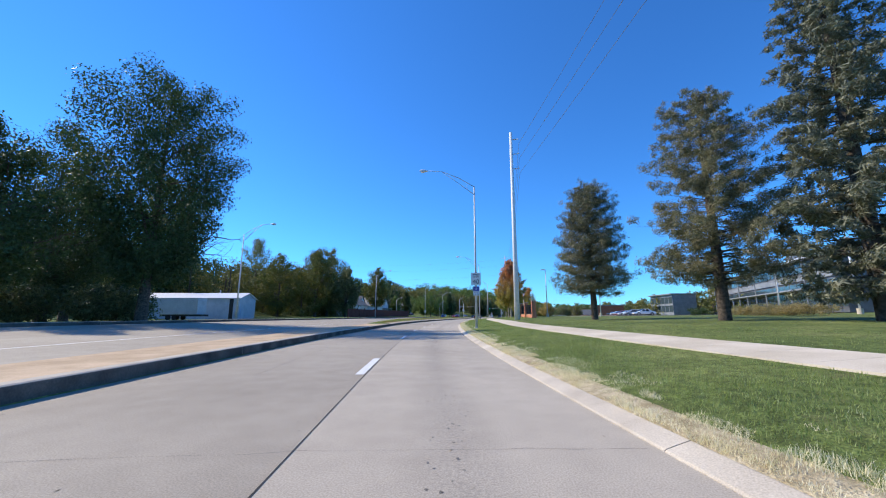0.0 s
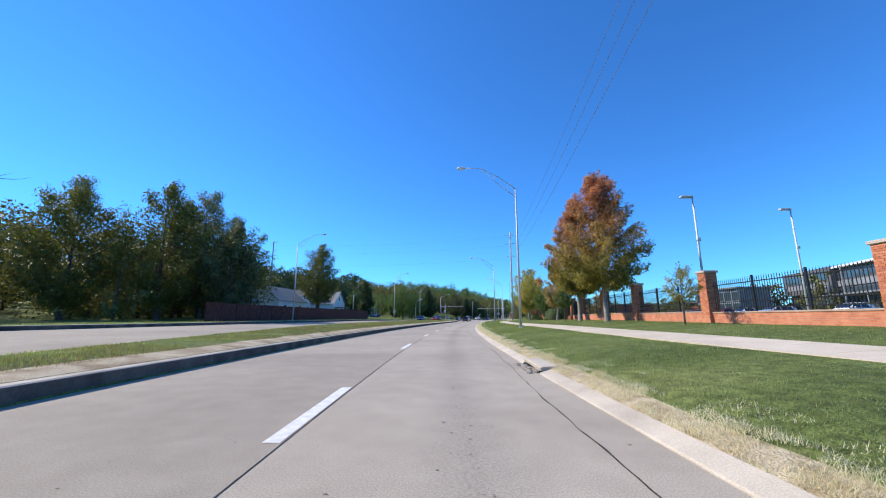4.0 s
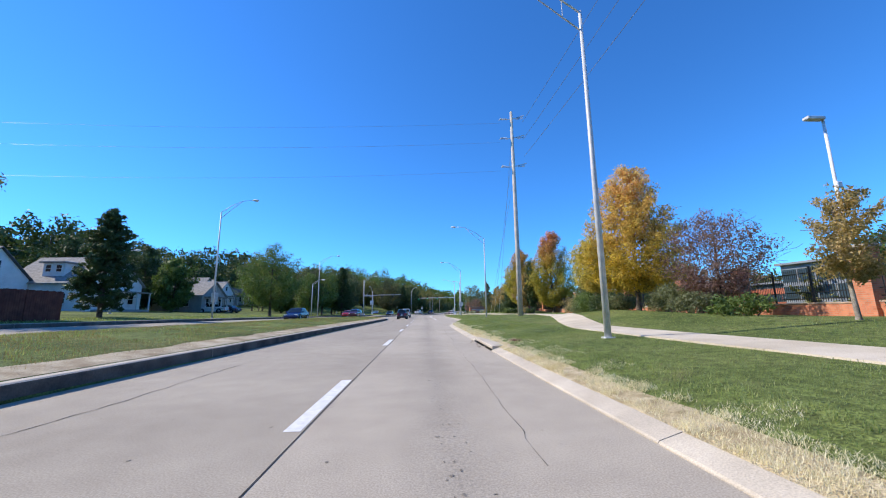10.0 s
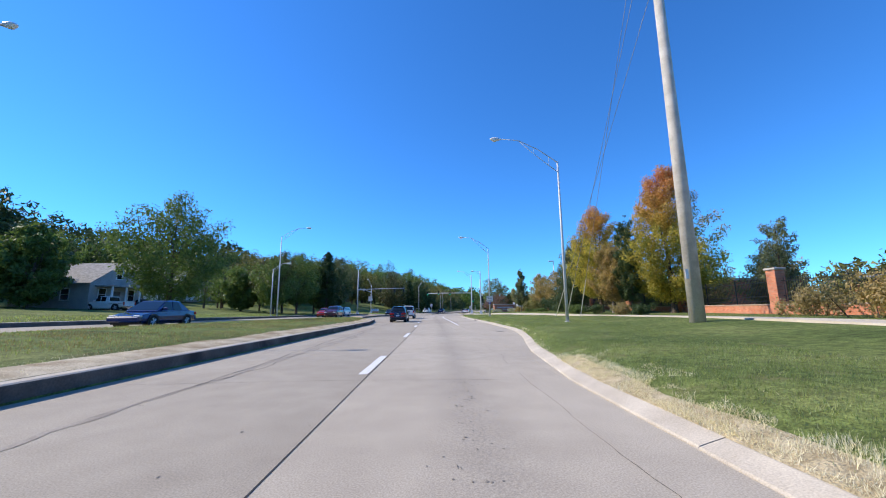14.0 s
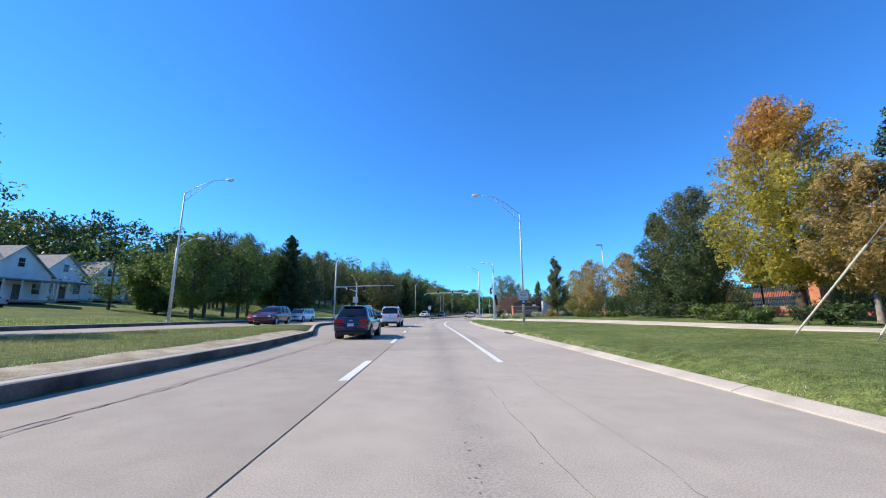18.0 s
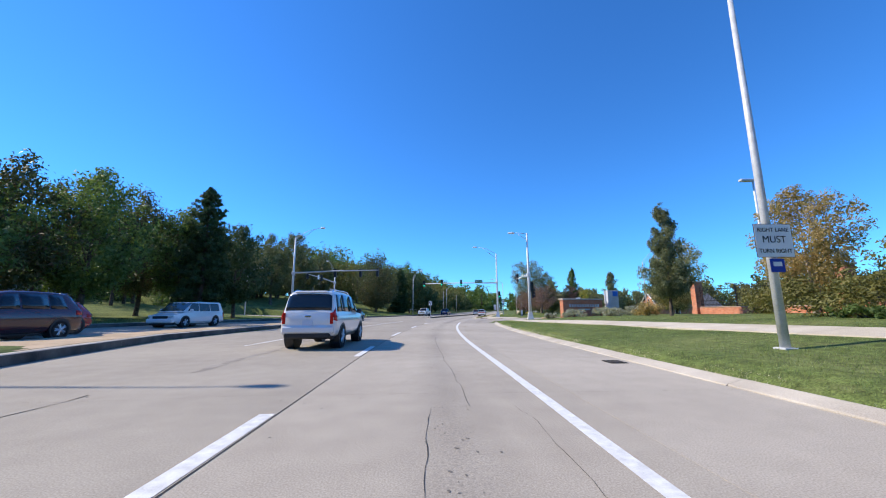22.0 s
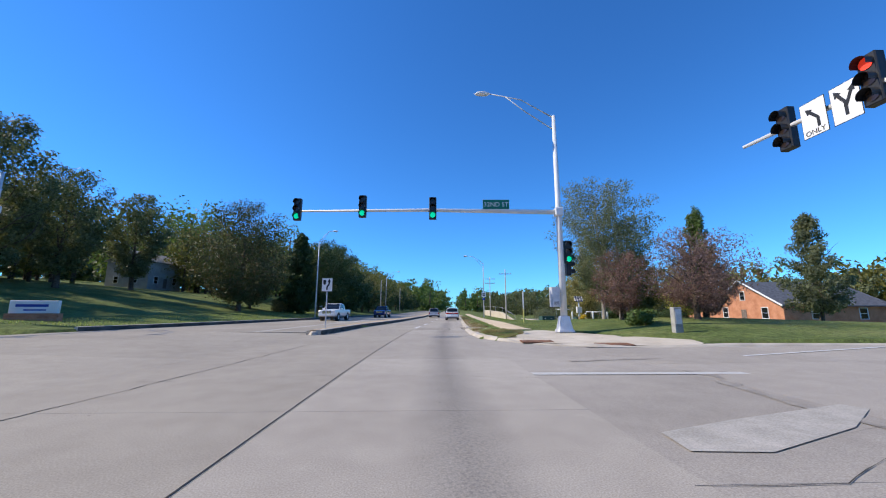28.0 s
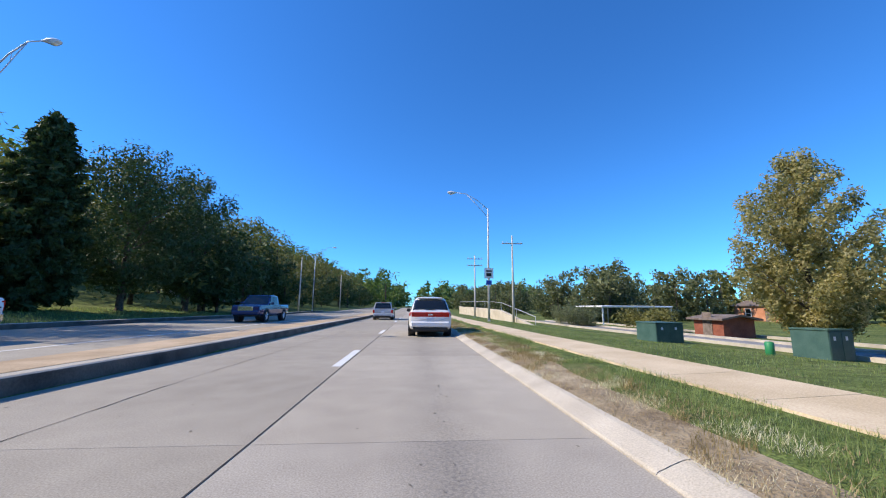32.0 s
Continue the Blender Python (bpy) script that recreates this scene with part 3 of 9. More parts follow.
def kerb_run(parent, name, edge, away, s0, s1, height, width, base, mat, step=3.0, face=None, rolled=False):
    """Kerb stones along a line; away: +1 when the kerb lies to the right of the line."""
    s = s0
    while s < s1 - 0.2:
        e = min(s + step, s1)
        n = 3
        verts, faces = [], []
        jit = random.uniform(-0.008, 0.008)
        for q in np.linspace(s + 0.006, e - 0.006, n + 1):
            if rolled:
                w = width(q)
                prof = ((0.0, -0.2), (0.0, 0.010), (0.05 * w, 0.026), (0.43 * w, height * 0.62), (0.77 * w, height * 0.92), (w, height), (w, -0.2))
            else:
                prof = ((0.0, -0.2), (0.025, height - 0.05), (0.035, height - 0.02), (0.07, height), (width, height + 0.005), (width, -0.2))
            for o, h in prof:
                verts.append(W(q, edge(q) + away * (o + jit), base(q) + h + jit * 0.5))
        k = len(prof)
        for i in range(n):
            for j in range(k - 1):
                f = (i * k + j, i * k + j + 1, (i + 1) * k + j + 1, (i + 1) * k + j)
                faces.append(f if away < 0 else f[::-1])
        faces += [tuple(range(k)), tuple(range(n * k, n * k + k))[::-1]]
        ob = mesh_object(name, verts, faces, mat, parent)
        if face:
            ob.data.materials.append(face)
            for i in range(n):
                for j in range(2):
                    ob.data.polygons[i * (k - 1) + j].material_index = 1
        s = e


def ribbon(name, s0, s1, u0, u1, z, mat, parent=None, step=2.0, label=""):
    """A painted or cut line that lies on the road."""
    n = max(1, int((s1 - s0) / step))
    verts, faces = [], []
    for i, s in enumerate(np.linspace(s0, s1, n + 1)):
        a, b = (u0(s), u1(s)) if callable(u0) else (u0, u1)
        verts += [W(s, a, pave_z(s, a) + z), W(s, b, pave_z(s, b) + z)]
    faces = [(2 * i, 2 * i + 1, 2 * i + 3, 2 * i + 2) for i in range(n)]
    return mesh_object(name, verts, faces, mat, parent, label)


# ---------------------------------------------------------------- ground
def build_ground():
    rows = list(np.arange(-60, 212, 2.5)) + list(np.arange(212, 250, 0.5)) + list(np.arange(250, 420, 3.0)) + [440, 480, 540, 620, 700]
    lo = (0.1, 1, 2.5, 4, 6, 9, 12, 16, 22, 30, 42, 60, 85, 120, 200, 420, 900)
    hi = (0.1, 0.4, 0.9, 1.6, 2.4, 3.4, 4.6, 6, 8, 10, 13, 16, 20, 26, 34, 48, 70, 110, 200, 420, 900)
    verts, faces = [], []
    for s in rows:
        us = [OUTER(s) - d for d in reversed(lo)] + [OUTER(s) + 0.1, MED_FAR(s) - 0.1]
        a, b = MED_FAR(s) + 0.1, MED_NEAR(s) - 0.1
        us += [a + (b - a) * k for k in (0, 0.15, 0.35, 0.6, 0.8, 1)] + [MED_NEAR(s) + 0.1, RIGHT(s) - 0.1]
        us += [RIGHT(s) + d for d in hi]
        for u in us:
            z = ground_z(s, u)
            if 0.3 < u - RIGHT(s) < 200 or u < OUTER(s) - 0.3:
                z += 0.05 * noise.noise((s * 0.35, u * 0.35, 3.0)) * min(1.0, abs(u) / 6)
            verts.append(W(s, u, z))
    k = len(us)
    for i in range(len(rows) - 1):
        for j in range(k - 1):
            faces.append((i * k + j, i * k + j + 1, (i + 1) * k + j + 1, (i + 1) * k + j))
    # far skirt to the horizon
    c = len(verts)
    rim = [i * k for i in range(len(rows))] + [(len(rows) - 1) * k + j for j in range(1, k)] + [i * k + k - 1 for i in range(len(rows) - 2, -1, -1)] + list(range(k - 2, 0, -1))
    mid = Vector((0, 200, 0))
    for r in rim:
        d = (Vector(verts[r]) - mid).xy.normalized()
        verts.append((mid.x + d.x * 3000, mid.y + d.y * 3000, 4.0))
    for q in range(len(rim)):
        a, b = rim[q], rim[(q + 1) % len(rim)]
        faces.append((a, c + q, c + (q + 1) % len(rim), b))
    ob = mesh_object("ground", verts, faces, GRASS_SOIL, smooth=True)
    return tagged(ob, "mown green lawn and verges beside the concrete roads", "ground", kind="structure")


build_ground()

# bare and dry strips at the road's edge
def edge_strip(name, s0, s1, edge, away, w0, w1, mat, label, lift=0.02, step=1.2):
    verts, faces = [], []
    n = int((s1 - s0) / step)
    for i, s in enumerate(np.linspace(s0, s1, n + 1)):
        wob = 0.5 + 0.5 * noise.noise((s * 0.6, away * 9.0, 1.0))
        a, b = edge(s) + away * w0, edge(s) + away * (w0 + (w1 - w0) * (0.55 + 0.6 * wob))
        for k in (0, 0.5, 1):
            u = a + (b - a) * k
            verts.append(W(s, u, ground_z(s, u) + (lift if 0 < k < 1 else 0.004 if k == 0 else -0.02)))
    for i in range(n):
        for j in range(2):
            f = (3 * i + j, 3 * i + j + 1, 3 * i + 4 + j, 3 * i + 3 + j)
            faces.append(f if away > 0 else f[::-1])
    return tagged(mesh_object(name, verts, faces, mat, smooth=True), label, "ground", kind="structure")


edge_strip("verge_edge", -20, 143, RIGHT, 1, 0.25, 0.85, STRAW_MAT, "strip of dry straw-coloured soil along the kerb", 0.03)
edge_strip("verge_edge", 246, 320, RIGHT, 1, 0.22, 1.2, WEED_SOIL, "strip of dry bare soil along the kerb", 0.03)
edge_strip("median_edge", 46, 176, MED_NEAR, -1, 0.3, 1.6, DRY_SOIL, "bare sandy strip along the median kerb", 0.03)

# ---------------------------------------------------------------- roads
road = tagged(new("road"), "worn concrete roadway of two lanes with dark joints", "road", kind="structure")
verts, faces = [], []
for i, s in enumerate(np.arange(-60, 421, 3.0)):
    a, b = (MED_NEAR(s), RIGHT(s)) if not 215 < s < 246 else (-21.0, 40.0)
    if 215 < s < 246:
        a, b = OUTER(s), max(RIGHT(s), 6.0)
    verts += [W(s, a, pave_z(s, a) - 0.014), W(s, (a + b) / 2, pave_z(s, (a + b) / 2) - 0.014), W(s, b, pave_z(s, b) - 0.014)]
    if i:
        for j in range(2):
            faces.append((3 * i - 3 + j, 3 * i - 2 + j, 3 * i + 1 + j, 3 * i + j))
mesh_object("joint_filler", verts, faces, JOINT, road)
BREAKS = list(np.arange(-60, 216, 12.0))
LANE = line((-60, -1.1), (5, -1.12), (20, -1.28), (32, -1.4), (60, -1.5), (78, -1.46), (110, -1.12), (126, -1.16), (142, -1.4), (165, -1.55), (188, -1.72), (207, -1.58), (233, -1.7), (250, -1.72), (263, -1.38), (700, -1.38))
for s in BREAKS:
    e = min(s + 12.0, 216.0)
    slab("slab", s, e, MED_NEAR, LANE, pave_z, CONCRETE_PLAIN, road)
    slab("slab", s, e, LANE, lambda q: min(RIGHT(q), 2.2), pave_z, CONCRETE, road)
    if s >= 132:
        slab("slab", s, e, lambda q: 2.2, lambda q: max(RIGHT(q), 2.24), pave_z, CONCRETE_NEW, road)
for s in np.arange(246, 420, 6.0):
    slab("slab", s, s + 6, MED_NEAR, LANE, pave_z, CONCRETE_PLAIN, road)
    slab("slab", s, s + 6, LANE, lambda q: RIGHT(q), pave_z, CONCRETE_OILED if s < 262 else CONCRETE, road)
# the crossing
for i, s in enumerate(np.arange(216, 246, 5.0)):
    for a, b in ((-21, -16.5), (-16.5, -12), (-12, -6), (-6, -1.66), (-1.66, 2.0)):
        slab("slab", s, s + 5, lambda q, v=a: max(v, OUTER(q)) if v == -21 else v, lambda q, v=b: v, pave_z, CONCRETE_OILED if b == 2.0 else CONCRETE_PLAIN, road)
side_road = tagged(new("side_road"), "concrete side street that meets the avenue", "road", kind="structure")
for a, b in ((2.0, 5.2), (5.2, 10), (10, 16), (16, 24), (24, 34), (34, 46), (46, 60), (60, 80)):
    ends = (216, 224, 229, 234, 239, 246) if b < 6 else (221.9, 226, 230.5, 235, 238.7)
    for s, e in zip(ends, ends[1:]):
        slab("slab", s, e, lambda q, v=a: v, lambda q, v=b: v, lambda q, u: -0.004 + 0.012 * max(0, u - 6), SIDE_CONCRETE, side_road)
slab("slab", 216.2, 221.9, lambda q: 5.2, lambda q: 10.0, lambda q, u: -0.006, SIDE_CONCRETE, side_road)
for a, b in ((-28, -20.5), (-36, -28), (-46, -36), (-60, -46), (-80, -60)):
    for s, e in ((229.4, 236.5), (236.5, 243.6)):
        slab("slab", s, e, lambda q, v=a: v, lambda q, v=b: min(v, OUTER(q)) if v == -20.5 else v, lambda q, u: pave_z(q, -20) + 0.03 * max(0, -u - 20), SIDE_CONCRETE, side_road)
far_road = tagged(new("oncoming_road"), "pale concrete roadway beyond the median", "road", kind="structure")
for s in np.arange(-60, 216, 6.0):
    slab("slab", s, s + 6, OUTER, lambda q: (OUTER(q) + MED_FAR(q)) / 2, pave_z, CONCRETE_PLAIN, far_road)
    slab("slab", s, s + 6, lambda q: (OUTER(q) + MED_FAR(q)) / 2, MED_FAR, pave_z, CONCRETE_PLAIN, far_road)
for s in np.arange(246, 420, 6.0):
    slab("slab", s, s + 6, OUTER, lambda q: (OUTER(q) + MED_FAR(q)) / 2, pave_z, CONCRETE_PLAIN, far_road)
    slab("slab", s, s + 6, lambda q: (OUTER(q) + MED_FAR(q)) / 2, MED_FAR, pave_z, CONCRETE_PLAIN, far_road)

# kerbs
kerb_right = tagged(new("kerb_right"), "rounded buff concrete kerb along the lawn", "kerb", kind="structure")
KZ = lambda s: SURF_Z(s)
for lo_s, hi_s in ((-15, 55.4), (57.2, 120.4), (124.2, 177.0), (179.4, 216.5)):
    kerb_run(kerb_right, "kerb_stone", RIGHT, 1, lo_s, hi_s, 0.10, KERB_W, KZ, KERB, 4.6, rolled=True)
for lo_s, hi_s in ((245.4, 250.8), (254.0, 330)):
    kerb_run(kerb_right, "kerb_stone", RIGHT, 1, lo_s, hi_s, 0.11, KERB_W, KZ, KERB, 4.6, rolled=True)
kerb_median = tagged(new("kerb_median"), "tall concrete median kerb, its road face in shade", "kerb", kind="structure")
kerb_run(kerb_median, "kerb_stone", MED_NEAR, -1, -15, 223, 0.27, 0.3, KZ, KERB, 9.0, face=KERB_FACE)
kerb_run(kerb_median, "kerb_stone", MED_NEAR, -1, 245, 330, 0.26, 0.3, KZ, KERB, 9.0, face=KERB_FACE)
kerb_far = tagged(new("kerb_far"), "low concrete kerb of the oncoming road", "kerb", kind="structure")
FZ = lambda s: pave_z(s, MED_FAR(s))
OZ = lambda s: pave_z(s, OUTER(s))
for lo_s, hi_s in ((-15, 223), (245, 330)):
    kerb_run(kerb_far, "kerb_stone", MED_FAR, 1, lo_s, hi_s, 0.15, 0.2, FZ, KERB, 6.0)
# shade on the outer kerb's road face is put in by the dark face colour
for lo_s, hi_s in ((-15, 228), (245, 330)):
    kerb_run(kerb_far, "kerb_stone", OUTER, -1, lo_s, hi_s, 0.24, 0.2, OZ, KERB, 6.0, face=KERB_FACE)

# paved median, narrow where it begins and ends
median = tagged(new("median_paving"), "tan concrete paving of the narrow median", "median", kind="structure")
for lo_s, hi_s in ((-15, 44), (188, 223.0), (245.0, 330)):
    for s in np.arange(lo_s, hi_s, 3.0):
        slab("paving", s, min(s + 3, hi_s), lambda q: MED_FAR(q) + 0.2, lambda q: MED_NEAR(q) - 0.3,
             lambda q, u: ground_z(q, u) + 0.025 if not 222 < q < 246.3 else 0.27, MEDIAN_TAN, median, deep=0.25)

# sidewalks
WALK_A = line((-60, 6.2), (30, 6.4), (47, 7.0), (77, 6.5), (112, 6.2), (125, 6.6), (140, 10.6), (150, 12.6), (160, 12.8), (172, 11.2), (186, 10.0), (200, 9.0), (214, 7.6), (221.5, 7.0), (243, 4.2), (247, 3.7), (700, 3.6))
WALK_B = lambda s: WALK_A(s) + line((-60, 2.0), (60, 1.8), (110, 1.6), (214, 1.5), (243, 1.3), (700, 1.25))(s)
walk_way = tagged(new("sidewalk"), "pale concrete sidewalk of square slabs through the lawn", "sidewalk", kind="structure")
for lo_s, hi_s in ((-15, 221.4), (246.3, 330)):
    for s in np.arange(lo_s, hi_s, 1.5):
        slab("walk_slab", s, min(s + 1.5, hi_s), WALK_A, WALK_B, lambda q, u: ground_z(q, u) + 0.035, WALK if s < 240 else WALK_TAN, walk_way, n=1, gap=0.006, deep=0.12)

# markings
marks = tagged(new("lane_marking"), "worn white painted lane lines", "road marking", kind="structure")
DASHES = (-9.5, 0.6, 10.9, 22.9, 32.8, 42.8, 53.8, 64.9, 74.8, 84.6, 95.3, 106.1, 116.0, 125.8, 135.5, 144.9, 155.0, 165.2, 174.2, 182.8, 191.4, 200.0, 209.0, 217.8, 255.9, 262.2, 271.2, 280.8, 294.8, 304.4)
for e in DASHES:
    ribbon("dash", e - 2.9, e, lambda q: LANE(q) - 0.21, lambda q: LANE(q) - 0.03, 0.004, PAINT, marks)
ribbon("edge_line", 164.7, 219, lambda s: 1.62 + 0.0 * s, lambda s: 1.78 + 0.0 * s, 0.004, PAINT, marks)
ribbon("edge_line", 192, 224, lambda s: float(np.interp(s, (192, 209, 224), (-6.6, -6.25, -5.8))), lambda s: float(np.interp(s, (192, 209, 224), (-6.48, -6.1, -5.65))), 0.004, PAINT, marks)
ribbon("stop_line", 225.4, 226.6, -3.4, -1.9, 0.004, surface("half_worn_paint", (0.44, 0.42, 0.38), (0.66, 0.64, 0.60), 16, 80, 0.8, 0.2), marks)
for s0, s1 in ((-40, 44), (246, 330)):
    ribbon("far_edge_line", s0, s1, lambda s: (MED_FAR(s) * 0.72 + OUTER(s) * 0.28), lambda s: (MED_FAR(s) * 0.72 + OUTER(s) * 0.28) + 0.14, 0.004, PAINT, marks)
ribbon("joint_line", -30, 330, lambda q: LANE(q) - 0.007, lambda q: LANE(q) + 0.007, 0.005, JOINT, road)

# ---------------------------------------------------------------- trees
def leaf_cloud(centres, radii, count, size, rng, flat=1.0, stretch=1.0, hang=0.0, shell=0.5):
    """Verts and faces of many small leaves gathered round clump centres."""
    centres, radii = np.asarray(centres, float), np.asarray(radii, float)
    w = radii ** 2
    pick = rng.choice(len(centres), count, p=w / w.sum())
    d = rng.normal(size=(count, 3))
    d /= np.linalg.norm(d, axis=1, keepdims=True)
    r = rng.random(count) ** (1 / 3.0)
    r = shell + (1 - shell) * r
    r *= rng.uniform(0.55, 1.1, count)
    p = centres[pick] + d * (radii[pick] * r)[:, None] * np.array((1, 1, flat))
    nrm = d + rng.normal(scale=0.6, size=(count, 3)) + np.array((0, 0, 0.35))
    nrm /= np.linalg.norm(nrm, axis=1, keepdims=True)
    t = np.cross(nrm, rng.normal(size=(count, 3)))
    t[:, 2] -= hang
    t /= np.linalg.norm(t, axis=1, keepdims=True)
    b = np.cross(nrm, t)
    sz = size * rng.uniform(0.6, 1.35, count)
    a1, b1 = t * (sz * stretch)[:, None], b * (sz / stretch ** 0.5)[:, None]
    v = np.stack([p - 0.7 * a1 + 0.68 * b1, p + 1.2 * a1, p - 0.7 * a1 - 0.68 * b1], 1).reshape(-1, 3)
    return v


def cloud_object(name, v, mat, parent=None, label="", corners=3):
    k = corners
    n = len(v) // k
    me = bpy.data.meshes.new(name)
    me.vertices.add(len(v))
    me.vertices.foreach_set("co", v.astype(np.float32).ravel())
    me.loops.add(k * n)
    me.loops.foreach_set("vertex_index", np.arange(k * n, dtype=np.int32))
    me.polygons.add(n)
    me.polygons.foreach_set("loop_start", np.arange(0, k * n, k, dtype=np.int32))
    me.update(calc_edges=True)
    me.materials.append(mat)
    ob = new(name, me)
    if parent:
        ob.parent = parent
    if label:
        ob["label"] = label
    return ob


def limb(bm, p0, d, length, r, rng, level, ends, sag=0.0):
    """A branching, tapering limb."""
    pts, rad = [p0], [r]
    p, v = p0.copy(), d.normalized()
    n = 4
    for i in range(n):
        v = (v + Vector(rng.normal(scale=0.13, size=3)) + Vector((0, 0, 0.06 - sag))).normalized()
        p = p + v * (length / n)
        pts.append(p.copy())
        rad.append(max(0.008, r * (1 - 0.75 * (i + 1) / n)))
    tube(bm, pts, rad, 6 if level < 2 else 4, False)
    ends.append(p)
    if level < 2:
        for k in range(3):
            q = pts[2 + k % 3] if k else pts[-2]
            side = Vector(rng.normal(size=3)).normalized()
            limb(bm, q.copy(), (v * 0.7 + side * 0.8 + Vector((0, 0, 0.15 - sag))), length * 0.55, rad[2] * 0.6, rng, level + 1, ends, sag)


PROFILE = {  # half-width of a crown, from its foot to its top
    "round": ((0, 0.30), (0.15, 0.72), (0.35, 0.97), (0.55, 1.0), (0.75, 0.82), (0.9, 0.52), (1, 0.14)),
    "oval": ((0, 0.36), (0.2, 0.85), (0.4, 1.0), (0.65, 0.86), (0.85, 0.52), (1, 0.12)),
    "dome": ((0, 0.55), (0.13, 0.86), (0.33, 1.0), (0.55, 0.84), (0.75, 0.56), (0.92, 0.32), (1, 0.10)),
    "egg": ((0, 0.66), (0.1, 0.92), (0.3, 1.0), (0.55, 0.90), (0.76, 0.62), (0.92, 0.36), (1, 0.12)),
    "vase": ((0, 0.34), (0.25, 0.66), (0.5, 0.92), (0.7, 1.0), (0.88, 0.72), (1, 0.25)),
    "pyramid": ((0, 0.52), (0.12, 0.95), (0.25, 1.0), (0.5, 0.72), (0.75, 0.42), (0.92, 0.19), (1, 0.06)),
}


def crown_centres(shape, z0, z1, width, count, rng, lump=1.0, leader=True):
    """Clump places along sprays that rise from the stem to an uneven outline."""
    ks, ps = zip(*PROFILE[shape])
    h, out, rad = z1 - z0, [], []
    steps = (0.38, 0.58, 0.76, 0.9, 1.0)
    bough = rng.normal(scale=0.07, size=9)
    n = max(8, count // 3)
    for i in range(n):
        k = (0.5 + i * 0.754878) % 1.0
        p = float(np.interp(k, ks, ps))
        if rng.random() > 0.45 + 0.55 * p:
            continue
        a = i * 2.399963 + rng.normal(scale=0.25)
        reach = width / 2 * p * (rng.uniform(0.80, 1.06) + bough[int(a * 1.43) % 9])
        tip = np.array((reach * math.cos(a), reach * math.sin(a), z0 + h * (0.03 + 0.95 * k)))
        foot = np.array((0, 0, max(z0 + 0.03 * h, tip[2] - reach * rng.uniform(0.45, 0.8) - 0.06 * h)))
        for f in steps:
            c = foot + (tip - foot) * f + rng.normal(scale=0.025 * width, size=3) * (1.1 - f)
            out.append(tuple(c))
            rad.append(lump * width * (0.118 - 0.055 * f) * rng.uniform(0.7, 1.3) + 0.05)
    for f in np.linspace(0.55, 0.99, 7) if leader else ():
        out.append((rng.normal(scale=0.012 * width), rng.normal(scale=0.012 * width), z0 + h * f))
        rad.append(lump * width * (0.15 - 0.11 * f) + 0.06)
    return out, rad


def tree(at_s, at_u, height, width, leaves, label, shape="round", trunk=0.22, bare=0.22, count=5200, size=0.17, bark=None, seed=1, clumps=46, name="tree", flat=0.92, group="", thin=0.45, z=None, fine=None, spread=None, lump=0.68, levels=1, limbs=9):
    rng = np.random.default_rng(seed)
    base = ground_z(at_s, at_u) if z is None else z
    t = thing(name, Matrix.Translation(W(at_s, at_u, base)), label, "tree", group)
    height = height - (base if z is None else 0)
    bm, ends = bmesh.new(), []
    z0 = bare * height
    lean = Vector((rng.normal(scale=0.03), rng.normal(scale=0.03), 1))
    pts = [Vector((0, 0, -0.15)), Vector((0, 0, 0.12)), lean * (z0 * 0.5), lean * z0, lean * (z0 + 0.35 * (height - z0)), lean * (height * 0.86)]
    tube(bm, pts, [trunk * 1.6, trunk * 1.15, trunk, trunk * 0.85, trunk * 0.5, 0.02], 9, False)
    for k in range(limbs):
        f = 0.05 + 0.7 * k / limbs
        a = k * 2.4 + rng.random()
        limb(bm, lean * (z0 + f * (height - z0) * 0.8), Vector((math.cos(a), math.sin(a), 0.75)), width * 0.42 * (1 - 0.5 * f), trunk * 0.42 * (1 - 0.6 * f), rng, 2 - levels, ends)
    part("trunk", bm, bark or BARK, t, smooth=True)
    near = fine if fine is not None else (at_u > 2 and at_u < 21)
    c, r = crown_centres(shape, z0 * 0.9, height, spread or width, int(clumps * (6.5 if near else 4.6)), rng, lump / (0.68 if near else 0.56), near or shape == "pyramid")
    v = leaf_cloud(c, r, int(count * (1.85 if near else 1.4)), size * (0.72 if near else 0.78), rng, flat, 1.15, 0.2, thin)
    cloud_object("crown", v, leaves, t)
    return t


